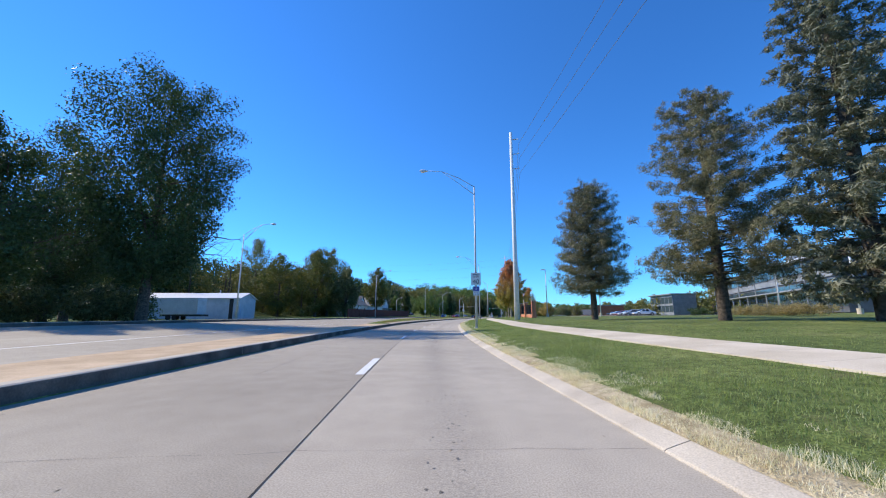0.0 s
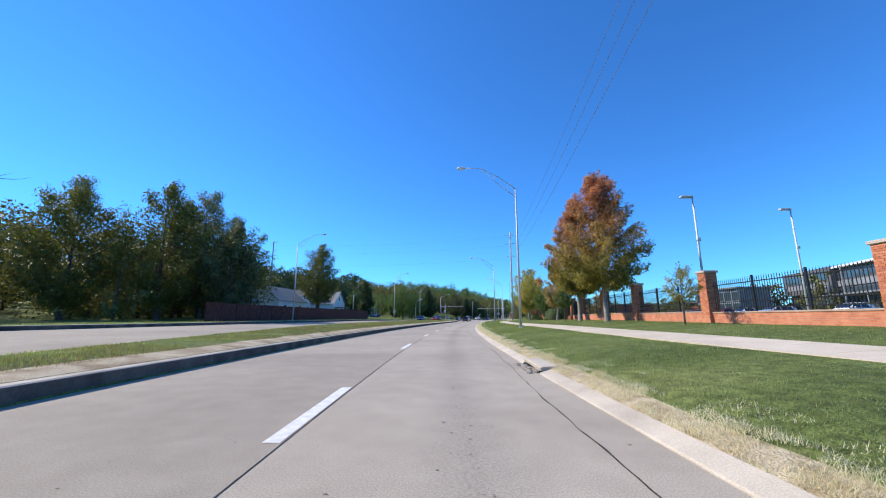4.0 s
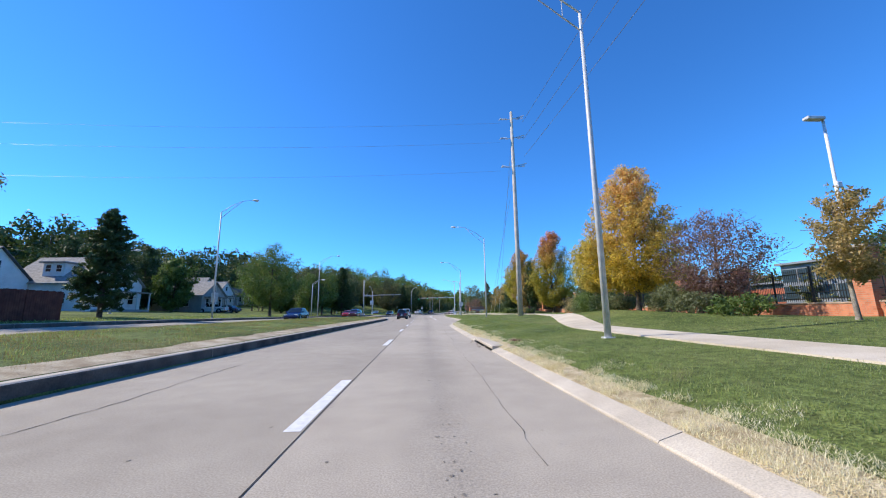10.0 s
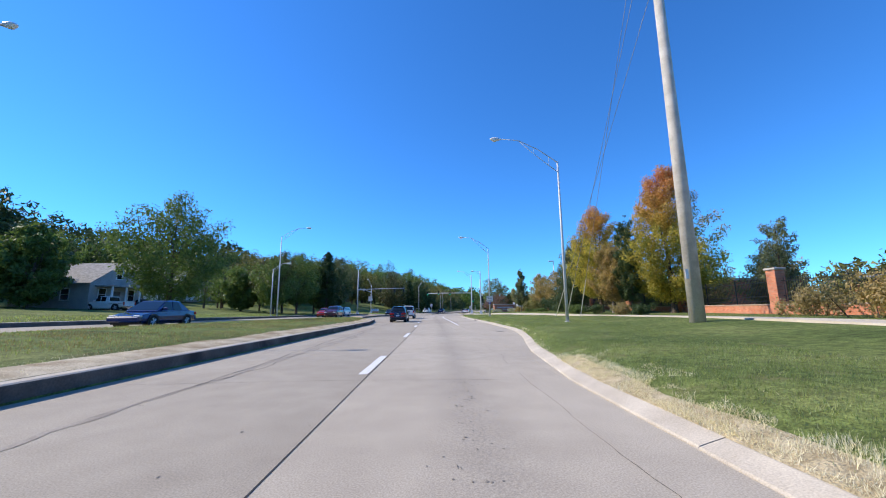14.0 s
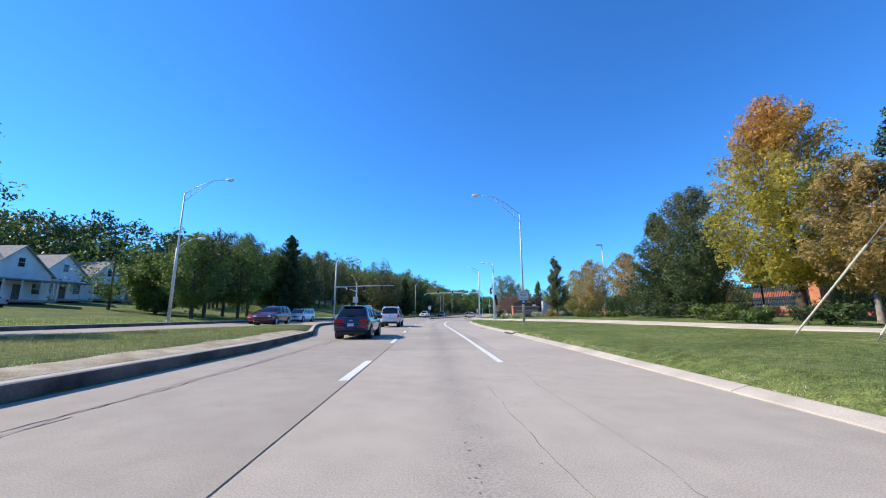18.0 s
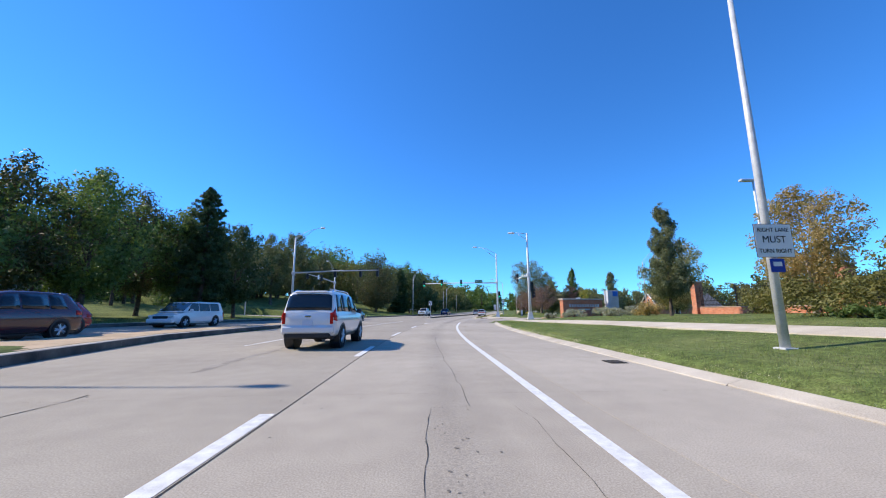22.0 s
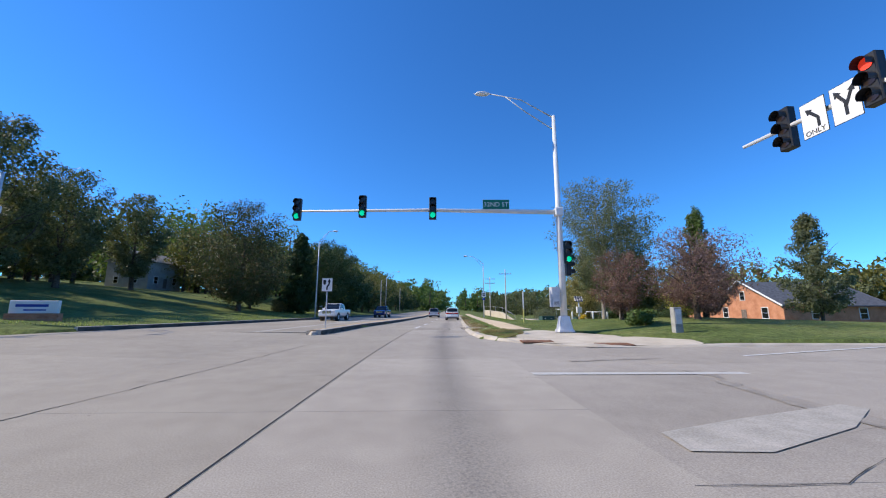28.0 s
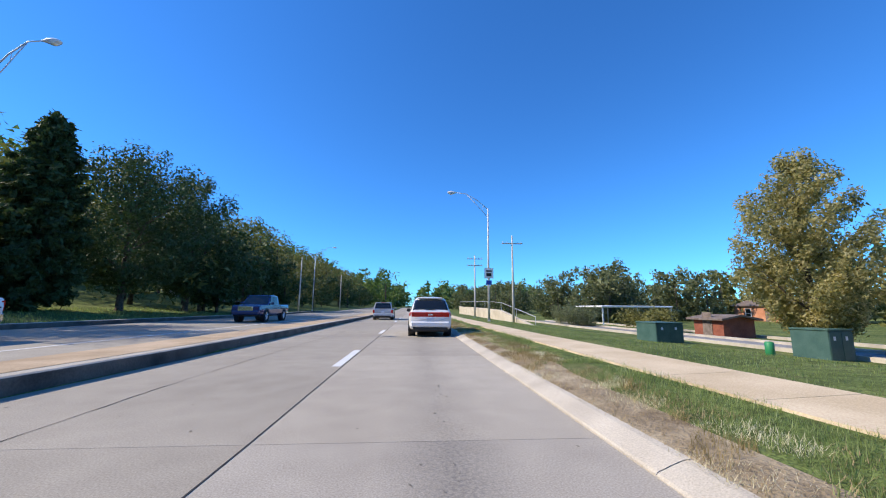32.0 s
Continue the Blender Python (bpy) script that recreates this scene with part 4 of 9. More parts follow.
def conifer(at_s, at_u, height, width, leaves, label, trunk=0.2, bare=0.1, count=6500, seed=1, name="pine_tree", droop=0.15, whorls=30, gaps=0.0, size=0.14, full=0.58, long=1.7, plump=1.0):
    rng = np.random.default_rng(seed)
    base = ground_z(at_s, at_u)
    t = thing(name, Matrix.Translation(W(at_s, at_u, base)), label, "tree")
    height -= base
    bm = bmesh.new()
    tube(bm, [(0, 0, -0.15), (0, 0, height * 0.4), (0, 0, height * 0.97)], [trunk * 1.2, trunk * 0.8, 0.02], 9, False)
    cs, rs = [], []
    for i in range(whorls):
        k = i / (whorls - 1)
        z = height * (bare + (0.97 - bare) * k)
        reach = width / 2 * (min(1.0, 0.7 + 2.2 * k) * (1 - k) ** full + 0.03)
        for j in range(8):
            if rng.random() < gaps:
                continue
            a = i * 1.1 + j * math.pi / 4 + rng.normal(scale=0.2)
            ln = reach * rng.uniform(0.65, 1.12)
            d = Vector((math.cos(a), math.sin(a), 0.1 - droop + 0.45 * k + rng.normal(scale=0.1)))
            foot = Vector((0, 0, z + rng.normal(scale=0.16)))
            tip = foot + d * ln
            tube(bm, [foot, foot + d * ln * 0.5 + Vector((0, 0, 0.04)), tip], [max(0.012, trunk * 0.22 * (1 - k)), 0.015, 0.006], 4, False)
            for f in (0.35, 0.6, 0.8, 0.98):
                q = foot + d * ln * f
                cs.append((q.x + rng.normal(scale=0.14), q.y + rng.normal(scale=0.14), q.z + 0.12 * ln * f * f + rng.normal(scale=0.08)))
                rs.append(plump * (0.18 + 0.18 * rng.random()) * (0.55 + reach * 0.26))
    part("trunk", bm, BARK, t, smooth=True)
    v = leaf_cloud(cs, rs, int(count * 4.2), size * 0.72, rng, 0.75, long, 0.1, 0.2)
    cloud_object("crown", v, leaves, t)
    return t


def shrub(at_s, at_u, height, width, leaves, label, count=1500, size=0.1, seed=1, depth=None, turn=0.0, name="shrub"):
    rng = np.random.default_rng(seed)
    base = ground_z(at_s, at_u)
    t = thing(name, Matrix.Translation(W(at_s, at_u, base)) @ pose(0, 0, 0, 0, 0, along(at_s) + turn), label, "shrub")
    n = max(10, int(10 * width))
    dp = depth or width
    c = [(rng.uniform(-0.42, 0.42) * dp, rng.uniform(-0.46, 0.46) * width, height * rng.uniform(0.15, 0.72)) for _ in range(n)]
    r = [height * rng.uniform(0.22, 0.4) for _ in range(n)]
    for k in range(6):
        bm = bmesh.new()
        a, q = rng.random() * 6.28, c[k % n]
        tube(bm, [(q[0] * 0.3, q[1] * 0.8, -0.05), (q[0] * 0.7, q[1], height * 0.4), (q[0], q[1] + 0.1 * math.cos(a), height * 0.7)], [0.025, 0.018, 0.008], 4, False)
        part("stem", bm, BARK, t)
    cloud_object("foliage", leaf_cloud(c, r, int(count * 0.7), size, rng, 0.9, 1.2, 0.0, 0.5), leaves, t)
    return t

# ---------------------------------------------------------------- trees that stand singly
conifer(36.6, 15.5, 14.5, 7.5, NEEDLE_TAN, "dense grey-green pine with browning needles on the lawn", 0.27, 0.19, 21000, 3, gaps=0.02, size=0.066, full=0.34, long=2.8, whorls=46, plump=1.25)
conifer(24.1, 19.2, 17.4, 10.3, NEEDLE, "tall pine with yellowing needles and a bare lower trunk", 0.33, 0.16, 20000, 4, gaps=0.26, size=0.072, full=0.45, long=2.6, plump=1.15)
conifer(17.5, 22.3, 23.0, 9.0, NEEDLE_BLUE, "dense blue-green spruce taller than its neighbours", 0.36, 0.06, 14000, 5, name="spruce_tree", droop=0.25, size=0.115, long=2.4)
tree(75.0, 11.6, 12.6, 6.5, LEAF_MAPLE, "maple turning from olive to rust red", "dome", 0.17, 0.22, 23400, 0.102, BARK_PALE, 11, 60, "maple_tree", lump=0.56, levels=2, group="maples by the fence")
tree(80.8, 11.4, 12.2, 5.4, LEAF_MAPLE, "maple turning rust red at its top", "dome", 0.16, 0.22, 22100, 0.102, BARK_PALE, 12, 60, "maple_tree", lump=0.56, levels=2, group="maples by the fence")
tree(91.6, 11.8, 8.3, 3.2, LEAF_TAN, "slender tree with bronze and green leaves", "pyramid", 0.12, 0.22, 13520, 0.078, BARK_PALE, 13, 40)
tree(85.5, 11.2, 4.8, 1.9, LEAF_GREEN, "small young tree with a green crown", "oval", 0.05, 0.35, 3900, 0.060, BARK, 14, 22)
tree(111.4, 11.1, 9.6, 6.6, LEAF_LIME, "young oak with yellow-green leaves and an open crown", "round", 0.12, 0.26, 13000, 0.092, BARK_PALE, 15, 34, "oak_tree", lump=0.52, levels=2)
tree(106.9, 13.3, 5.8, 3.9, LEAF_GREEN, "small round green tree", "round", 0.1, 0.22, 11500, 0.078, BARK, 16, 60)
tree(131.8, 13.7, 10.6, 6.3, LEAF_GOLD, "maple turning golden orange over green", "egg", 0.15, 0.14, 22360, 0.098, BARK, 17, 60, "maple_tree", lump=0.58, levels=2)
tree(126.0, 14.4, 5.9, 5.0, LEAF_PURPLE, "purple-leaved ornamental tree with a dark trunk by the fence", "round", 0.09, 0.2, 7500, 0.066, BARK, 18, 44, levels=2)
tree(118.8, 12.4, 4.8, 2.2, LEAF_TAN, "thin young tree with sparse bronze leaves", "oval", 0.06, 0.3, 3380, 0.066, BARK_PALE, 19, 22)
tree(138.6, 14.2, 7.4, 4.4, LEAF_PALE, "small tree with pale yellow leaves", "round", 0.12, 0.3, 10500, 0.09, BARK_PALE, 20, 44)
tree(164.7, 19.7, 13.6, 7.4, LEAF_ORANGE, "large maple, orange above and green below", "dome", 0.25, 0.09, 27300, 0.108, BARK, 21, 70, "maple_tree")
tree(171.4, 16.8, 11.8, 6.6, LEAF_ORANGE, "maple with a red top and yellow-green skirt", "dome", 0.2, 0.17, 22360, 0.096, BARK, 22, 60, "maple_tree")
tree(168.2, 16.3, 7.4, 3.9, LEAF_TAN, "small tree with bronze leaves and a pale trunk", "oval", 0.1, 0.2, 9360, 0.084, BARK_PALE, 23, 34)
tree(166.5, 17.2, 9.6, 3.4, LEAF_DARK, "narrow dark green tree", "oval", 0.12, 0.12, 9880, 0.090, BARK, 24, 34)
tree(184.9, 19.3, 9.7, 5.2, LEAF_DARK, "dense dark green pyramidal tree", "pyramid", 0.15, 0.1, 15600, 0.090, BARK, 25, 46)
tree(180.6, 19.1, 10.4, 6.0, LEAF_ELM, "grey-green spreading tree with a slim trunk", "round", 0.16, 0.2, 16900, 0.096, BARK, 26, 50)
tree(177.2, 16.5, 6.4, 4.2, LEAF_DARK, "dark green small tree in a planting bed", "round", 0.1, 0.1, 8840, 0.084, BARK, 27, 36)
tree(188.2, 18.2, 6.8, 3.9, LEAF_TAN, "small tree with bronze-green leaves", "oval", 0.09, 0.18, 8320, 0.078, BARK_PALE, 28, 34)
tree(194.7, 17.8, 7.0, 4.2, LEAF_TAN, "small spreading tree turning bronze", "round", 0.1, 0.14, 9360, 0.078, BARK_PALE, 29, 36)
tree(203.8, 16.3, 8.8, 3.4, LEAF_GREY, "slim silvery green tree on the lawn", "pyramid", 0.1, 0.16, 11440, 0.084, BARK, 30, 40)
tree(253.7, 12.0, 11.4, 8.0, LEAF_GREY, "tall willow-like tree with airy grey-green crown", "vase", 0.13, 0.2, 19000, 0.075, BARK_PALE, 31, 44, "willow_tree", lump=0.6, levels=2)
tree(246.2, 13.9, 5.9, 6.0, LEAF_PURPLE, "spreading crab apple with sparse purple leaves", "round", 0.14, 0.16, 6760, 0.066, BARK, 32, 44, "crab_apple_tree")
tree(248.4, 10.9, 5.0, 3.6, LEAF_PURPLE, "small crab apple with purple-brown leaves", "round", 0.1, 0.14, 4680, 0.066, BARK, 33, 34, "crab_apple_tree")
tree(254.5, 20.0, 6.0, 4.5, LEAF_PURPLE, "dark red-leaved ornamental tree by the brick house", "round", 0.1, 0.14, 6760, 0.078, BARK, 34, 34)
tree(258.0, 17.0, 6.2, 3.6, LEAF_OLIVE, "young green tree near the brick house", "oval", 0.09, 0.18, 6760, 0.078, BARK, 35, 34)
tree(276.3, 18.6, 9.1, 5.8, LEAF_SYCAMORE, "round sycamore with olive and brown leaves", "oval", 0.2, 0.1, 20280, 0.102, BARK, 36, 54, "sycamore_tree")
tree(133.5, -37.5, 20.5, 11.5, LEAF_COTTON, "large ragged cottonwood, dark green with yellow tufts", "oval", 0.5, 0.2, 13000, 0.2, BARK, 41, 60, "cottonwood_tree")
tree(169.4, -24.6, 12.4, 9.4, LEAF_GREEN, "round-headed street tree with a short trunk", "round", 0.22, 0.18, 16000, 0.13, BARK, 42, 54)
tree(275.7, -28.4, 16.5, 13.5, LEAF_OAK, "broad dark oak turning russet on the mown bank", "round", 0.3, 0.1, 20000, 0.15, BARK, 43, 60, "oak_tree")
conifer(285.7, -24.5, 14.0, 5.6, LEAF_DARK, "narrow dark spruce on the bank", 0.2, 0.04, 9000, 44, name="spruce_tree", size=0.24)
tree(292.0, -23.5, 14.6, 12.0, LEAF_DARK, "dark leafy tree above the road", "round", 0.24, 0.15, 19000, 0.15, BARK, 45, 54)
tree(299.0, -22.6, 14.3, 10.5, LEAF_DARK, "dark leafy tree above the road", "round", 0.24, 0.14, 13000, 0.16, BARK, 49, 50)
tree(283.0, -31.0, 10.5, 7.0, LEAF_GREY, "pale grey-green tree between oaks", "round", 0.2, 0.1, 9000, 0.15, BARK, 46, 40)
for q, (s, u, h, w) in enumerate(((252.5, -44.0, 19.0, 9.0), (259.0, -43.0, 20.5, 9.5), (268.0, -46.0, 18.5, 10.0), (279.0, -47.0, 19.0, 9.0))):
    tree(s, u, h, w, LEAF_ELM, "tall airy willow-like tree at the top of the bank", "vase", 0.3, 0.16, 13000, 0.17, BARK, 300 + q, 44, "willow_tree", group="bank willows")
conifer(142.8, -28.6, 10.8, 5.2, LEAF_DARK, "dark ragged conifer past the end of the fence", 0.18, 0.12, 4600, 47, gaps=0.35, size=0.15)
for q, (s, u, h, w) in enumerate(((175.5, -43.5, 11.0, 6.5), (177.5, -50.0, 13.5, 8.0), (150.0, -66.0, 15.5, 11.0), (174.0, -60.0, 14.5, 9.0), (203.0, -36.0, 10.0, 7.0))):
    tree(s, u, h, w, LEAF_DARK if q % 2 else LEAF_GREEN, "leafy garden tree between the houses", "round", 0.2, 0.08, 9000, 0.23, BARK, 90 + q, 46)
conifer(213.5, -24.2, 14.3, 6.0, LEAF_DARK, "dark blue-green spruce in the corner park", 0.2, 0.1, 8000, 48, name="spruce_tree", gaps=0.1)
for q, (s, u, h, w) in enumerate(((218.8, -24.6, 11.6, 7.6), (214.7, -27.5, 12.6, 7.5), (213.6, -31.0, 14.0, 9.0), (209.0, -31.5, 13.8, 9.0), (205.0, -26.5, 12.6, 8.5), (201.5, -28.5, 12.0, 8.5), (221.5, -29.5, 12.5, 8.5), (197.5, -27.0, 10.5, 8.0))):
    tree(s, u, h, w, (LEAF_DARK, LEAF_GREEN, LEAF_OAK)[q % 3], "leafy park tree with a clear dark trunk", "round", 0.2, 0.2, 8500, 0.155, BARK, 100 + q, 52, group="corner park trees")
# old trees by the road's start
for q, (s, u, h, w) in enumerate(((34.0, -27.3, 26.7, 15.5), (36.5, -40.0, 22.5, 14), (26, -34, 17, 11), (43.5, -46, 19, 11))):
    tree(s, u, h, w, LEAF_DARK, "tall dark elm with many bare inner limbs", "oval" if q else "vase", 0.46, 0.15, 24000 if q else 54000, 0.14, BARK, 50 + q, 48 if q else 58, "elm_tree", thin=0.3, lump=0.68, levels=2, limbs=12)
tree(82.4, -75.3, 39, 31, LEAF_GREEN, "half-dead tree with bare upper limbs", "oval", 1.1, 0.14, 15000, 0.26, BARK, 55, 30, "dying_tree", spread=17, levels=2, limbs=24, lump=0.62)
for q, (s, u, h, w) in enumerate(((90.3, -37.5, 19, 11), (97.5, -38.0, 21, 12), (102, -45.0, 21.5, 12), (110, -42.5, 21, 12), (94, -31.0, 14.0, 8), (98, -61.0, 24, 15), (86, -45.0, 17, 11))):
    tree(s, u, h, w, (LEAF_COTTON, LEAF_ELM, LEAF_OLIVE)[q % 3], "full leafy tree in the thicket past the shed", "round", 0.3, 0.1, 12000, 0.19, BARK, 60 + q, 42, lump=0.62, levels=2, limbs=11)


# ---------------------------------------------------------------- woods
def woods(label, patches, leaves, seed, per=520, size=0.42, bare=0.02):
    """Trees far off, standing close together, as one mass of trunks and one of leaves."""
    rng = np.random.default_rng(seed)
    t = tagged(new("woods"), label, "woods", kind="stuff")
    bm, cs, rs = bmesh.new(), [], []
    n = 0
    for s0, s1, u0, u1, hmin, hmax, k in patches:
        for _ in range(k):
            s, u = rng.uniform(s0, s1), rng.uniform(u0, u1)
            h = rng.uniform(hmin, hmax)
            w = h * rng.uniform(0.68, 0.98)
            b = W(s, u, ground_z(s, u))
            tube(bm, [b, b + Vector((0, 0, h * 0.7))], [0.018 * h, 0.006 * h], 5, False)
            c, r = crown_centres("round", h * bare, h, w, 66, rng, 1.5, False)
            cs += [(x + b.x, y + b.y, z + b.z) for x, y, z in c]
            rs += r
            for _k in range(5 if bare < 0.1 else 1):
                cs.append((b.x + rng.normal(scale=w * 0.3), b.y + rng.normal(scale=w * 0.3), b.z + rng.uniform(0.4, h * 0.22)))
                rs.append(h * rng.uniform(0.1, 0.16))
            n += 1
    part("trunks", bm, BARK, t)
    cloud_object("foliage", leaf_cloud(cs, rs, int(per * n * 0.95), size * 0.98, rng, 0.85, 1.1, 0.1, 0.5), leaves, t)
    return t


woods("dark leafy wood on the low ridge behind the houses", ((50, 140, -110, -72, 16, 22, 44), (140, 250, -120, -70, 17, 22, 64), (120, 195, -80, -68, 11, 15, 26)), LEAF_DARK, 71, 1700, 0.42)
woods("green park trees beside the crossing", ((205, 211, -46, -34, 9, 12, 5), (222, 236, -60, -42, 11, 14, 8), (200, 240, -86, -74, 14, 18, 18)), LEAF_GREEN, 72, 1800, 0.2, 0.15)
woods("mixed olive trees beyond the crossing", ((250, 292, -95, -62, 15, 21, 34), (250, 278, -68, -52, 13, 17, 14), (303, 316, -64, -45, 14, 18, 10), (300, 420, -48, -24, 13, 18, 44)), LEAF_OLIVE, 73, 1200, 0.28, 0.12)
woods("tall olive trees on the hill beyond the crossing", ((310, 460, -95, -48, 22, 28, 54),), LEAF_GREEN, 81, 1500, 0.42, 0.1)
woods("dark trees on the bank beyond the crossing", ((252, 268, -66, -54, 12, 16, 8), (246, 264, -60, -50, 9, 12, 7), (236, 248, -68, -50, 10, 14, 9), (296, 330, -30, -20, 9, 12, 8), (330, 420, -26, -19, 7, 10, 14)), LEAF_DARK, 74, 1500, 0.24, 0.1)
woods("grey-green trees below the far hill", ((318, 340, 26, 60, 9, 12, 14), (330, 440, 16, 70, 9, 13, 44), (275, 310, 74, 110, 8, 12, 22)), LEAF_ELM, 75, 950, 0.32)
woods("distant trees that close the avenue", ((430, 620, -70, -10, 17, 23, 60), (430, 620, 6, 60, 13, 18, 60), (440, 640, 60, 160, 12, 17, 40), (440, 640, -160, -60, 20, 26, 40)), LEAF_GREEN, 76, 300, 0.95)
woods("trees behind the campus", ((120, 240, 75, 110, 8, 12, 26), (20, 120, 130, 170, 8, 12, 22), (-40, 30, 60, 120, 8, 12, 12), (296, 345, 62, 130, 11, 15, 40), (255, 300, 84, 130, 9, 13, 20)), LEAF_OLIVE, 77, 420, 0.5)
woods("olive thicket behind the metal shed", ((82, 128, -72, -46, 12, 18, 34), (84, 112, -46, -34, 9, 14, 12), (30, 75, -95, -66, 9, 14, 18)), LEAF_OLIVE, 80, 1000, 0.25)
woods("far trees along the western ridge", ((-60, 60, -160, -95, 13, 17, 40), (60, 260, -190, -125, 16, 21, 70), (260, 440, -190, -95, 20, 26, 60)), LEAF_DARK, 79, 320, 1.05)
woods("trees behind the camera's start", ((-120, 0, -70, -34, 12, 18, 16), (-140, -60, -30, 60, 10, 14, 18)), LEAF_DARK, 78, 380, 0.5)


# ---------------------------------------------------------------- street lamps
def street_lamp(s, u, top, lamp_z, reach, side, label, z=None, group="street lamps"):
    """A tapered pole with a two-bar truss arm; side: +1 when the arm points to the right of the road's line."""
    base = ground_z(s, u) if z is None else z
    t = thing("street_lamp", Matrix.Translation(W(s, u, base)) @ pose(0, 0, 0, 0, 0, along(s)), label, "street lamp", group)
    h, lz = top - base, lamp_z - base
    bm = bmesh.new()
    tube(bm, [(0, 0, 0.0), (0, 0, h * 0.5), (0, 0, h)], [0.1, 0.08, 0.055], 12)
    part("pole", bm, STEEL, t, smooth=True)
    part("base_plate", boxes(((-0.15, -0.15, -0.05), (0.15, 0.15, 0.035)), bevel=0.01), STEEL, t)
    up = [Vector((0, 0, h - 0.05)), Vector((side * reach * 0.35, 0, h + (lz - h) * 0.55)), Vector((side * reach * 0.7, 0, lz - 0.08)), Vector((side * reach, 0, lz))]
    bm = bmesh.new()
    tube(bm, up, [0.032, 0.03, 0.028, 0.025], 8)
    part("upper_arm", bm, STEEL, t, smooth=True)
    dn = [Vector((0, 0, h - 0.75)), Vector((side * reach * 0.35, 0, h + (lz - h) * 0.2)), up[2] + Vector((0, 0, -0.03))]
    bm = bmesh.new()
    tube(bm, dn, [0.026, 0.024, 0.022], 8)
    part("lower_arm", bm, STEEL, t, smooth=True)
    for k in (0.3, 0.6):
        bm = bmesh.new()
        a = up[0].lerp(up[1], k * 1.5) if k < 0.6 else up[1].lerp(up[2], 0.2)
        b = dn[0].lerp(dn[1], k * 1.5) if k < 0.6 else dn[1].lerp(dn[2], 0.2)
        tube(bm, [a, b], 0.014, 6)
        part("brace", bm, STEEL, t)
    bm = bmesh.new()
    prof = ((0.0, 0.03), (0.12, 0.07), (0.3, 0.15), (0.55, 0.17), (0.72, 0.12), (0.8, 0.03))
    rings = [[bm.verts.new((side * (reach + x), r * math.cos(a), lz + r * 0.75 * math.sin(a))) for a in (2 * math.pi * j / 12 for j in range(12))] for x, r in prof]
    for r0, r1 in zip(rings, rings[1:]):
        for j in range(12):
            bm.faces.new((r0[j], r0[(j + 1) % 12], r1[(j + 1) % 12], r1[j]))
    bm.faces.new(rings[0]), bm.faces.new(rings[-1])
    head = part("luminaire", bm, WHITE_STEEL, t, smooth=True)
    bm = bmesh.new()
    bmesh.ops.create_uvsphere(bm, u_segments=10, v_segments=6, radius=0.15, matrix=Matrix.Translation((side * (reach + 0.5), 0, lz - 0.08)) @ Matrix.Diagonal((1.3, 1, 0.6, 1)))
    part("lens", bm, LAMP_GLASS, head, smooth=True)
    return t


LAMP = "galvanised street lamp with a truss arm over the lane"
street_lamp(29.8, 3.5, 12.1, 13.5, 3.9, -1, LAMP )
street_lamp(75.4, 5.35, 11.5, 13.3, 3.9, -1, LAMP)
street_lamp(119.6, 5.5, 11.2, 13.0, 3.9, -1, LAMP)
street_lamp(157.7, 8.1, 11.0, 12.6, 3.7, -1, LAMP)
street_lamp(186.0, 7.85, 9.9, 11.5, 3.4, -1, LAMP )
street_lamp(289.6, 6.0, 9.4, 10.7, 2.6, -1, LAMP )
street_lamp(47.5, -27.0, 12.2, 13.6, 3.6, 1, LAMP)
street_lamp(99.2, -24.5, 12.2, 13.7, 3.6, 1, LAMP)
street_lamp(149.1, -22.4, 12.4, 13.7, 3.2, 1, LAMP)
street_lamp(187.5, -21.9, 11.9, 13.2, 3.4, 1, LAMP)
street_lamp(275.6, -17.7, 10.6, 12.2, 1.8, 1, LAMP)
street_lamp(330.0, -18.6, 10.7, 12.3, 3.0, 1, LAMP)


# ---------------------------------------------------------------- utility poles
def utility_pole(s, u, top, r, label, arms, mat, z=None):
    base = ground_z(s, u) if z is None else z
    t = thing("utility_pole", Matrix.Translation(W(s, u, base)) @ pose(0, 0, 0, 0, 0, along(s)), label, "utility pole", "utility poles")
    h = top - base
    bm = bmesh.new()
    tube(bm, [(0, 0, -0.3), (0, 0, h * 0.35), (0, 0, h)], [r, r * 0.82, r * 0.55], 14)
    part("pole", bm, mat, t, smooth=True)
    for z_, kind in arms:
        if kind == "post":
            for side in (1,):
                bm = bmesh.new()
                tube(bm, [(0.1, 0, z_), (1.1, 0, z_ + 0.12)], 0.05, 6)
                for j in range(5):
                    tube(bm, [(0.35 + j * 0.15, 0, z_ + 0.03 + j * 0.018), (0.4 + j * 0.15, 0, z_ + 0.035 + j * 0.018)], 0.1, 8)
                part("insulator", bm, STEEL, t)
        elif kind == "strain":
            for a in (-1, 1):
                bm = bmesh.new()
                tube(bm, [(0, 0, z_), (a * 1.5, -0.25 * a, z_ + (0.05 if a < 0 else 0.35))], 0.045, 6)
                for j in range(6):
                    tube(bm, [(a * (0.55 + j * 0.15), -0.1 * a, z_ + 0.02 + j * 0.02), (a * (0.6 + j * 0.15), -0.1 * a, z_ + 0.02 + j * 0.02)], 0.12, 8)
                part("insulator", bm, STEEL, t)
        else:
            part("crossarm", boxes(((-1.25, -0.06, z_), (1.25, 0.06, z_ + 0.12)), bevel=0.01), WOODPOLE, t)
            for x in (-1.1, -0.6, 0.6, 1.1):
                bm = bmesh.new()
                tube(bm, [(x, 0, z_ + 0.12), (x, 0, z_ + 0.3)], [0.03, 0.045], 8)
                part("insulator", bm, STEEL, t)
    return t


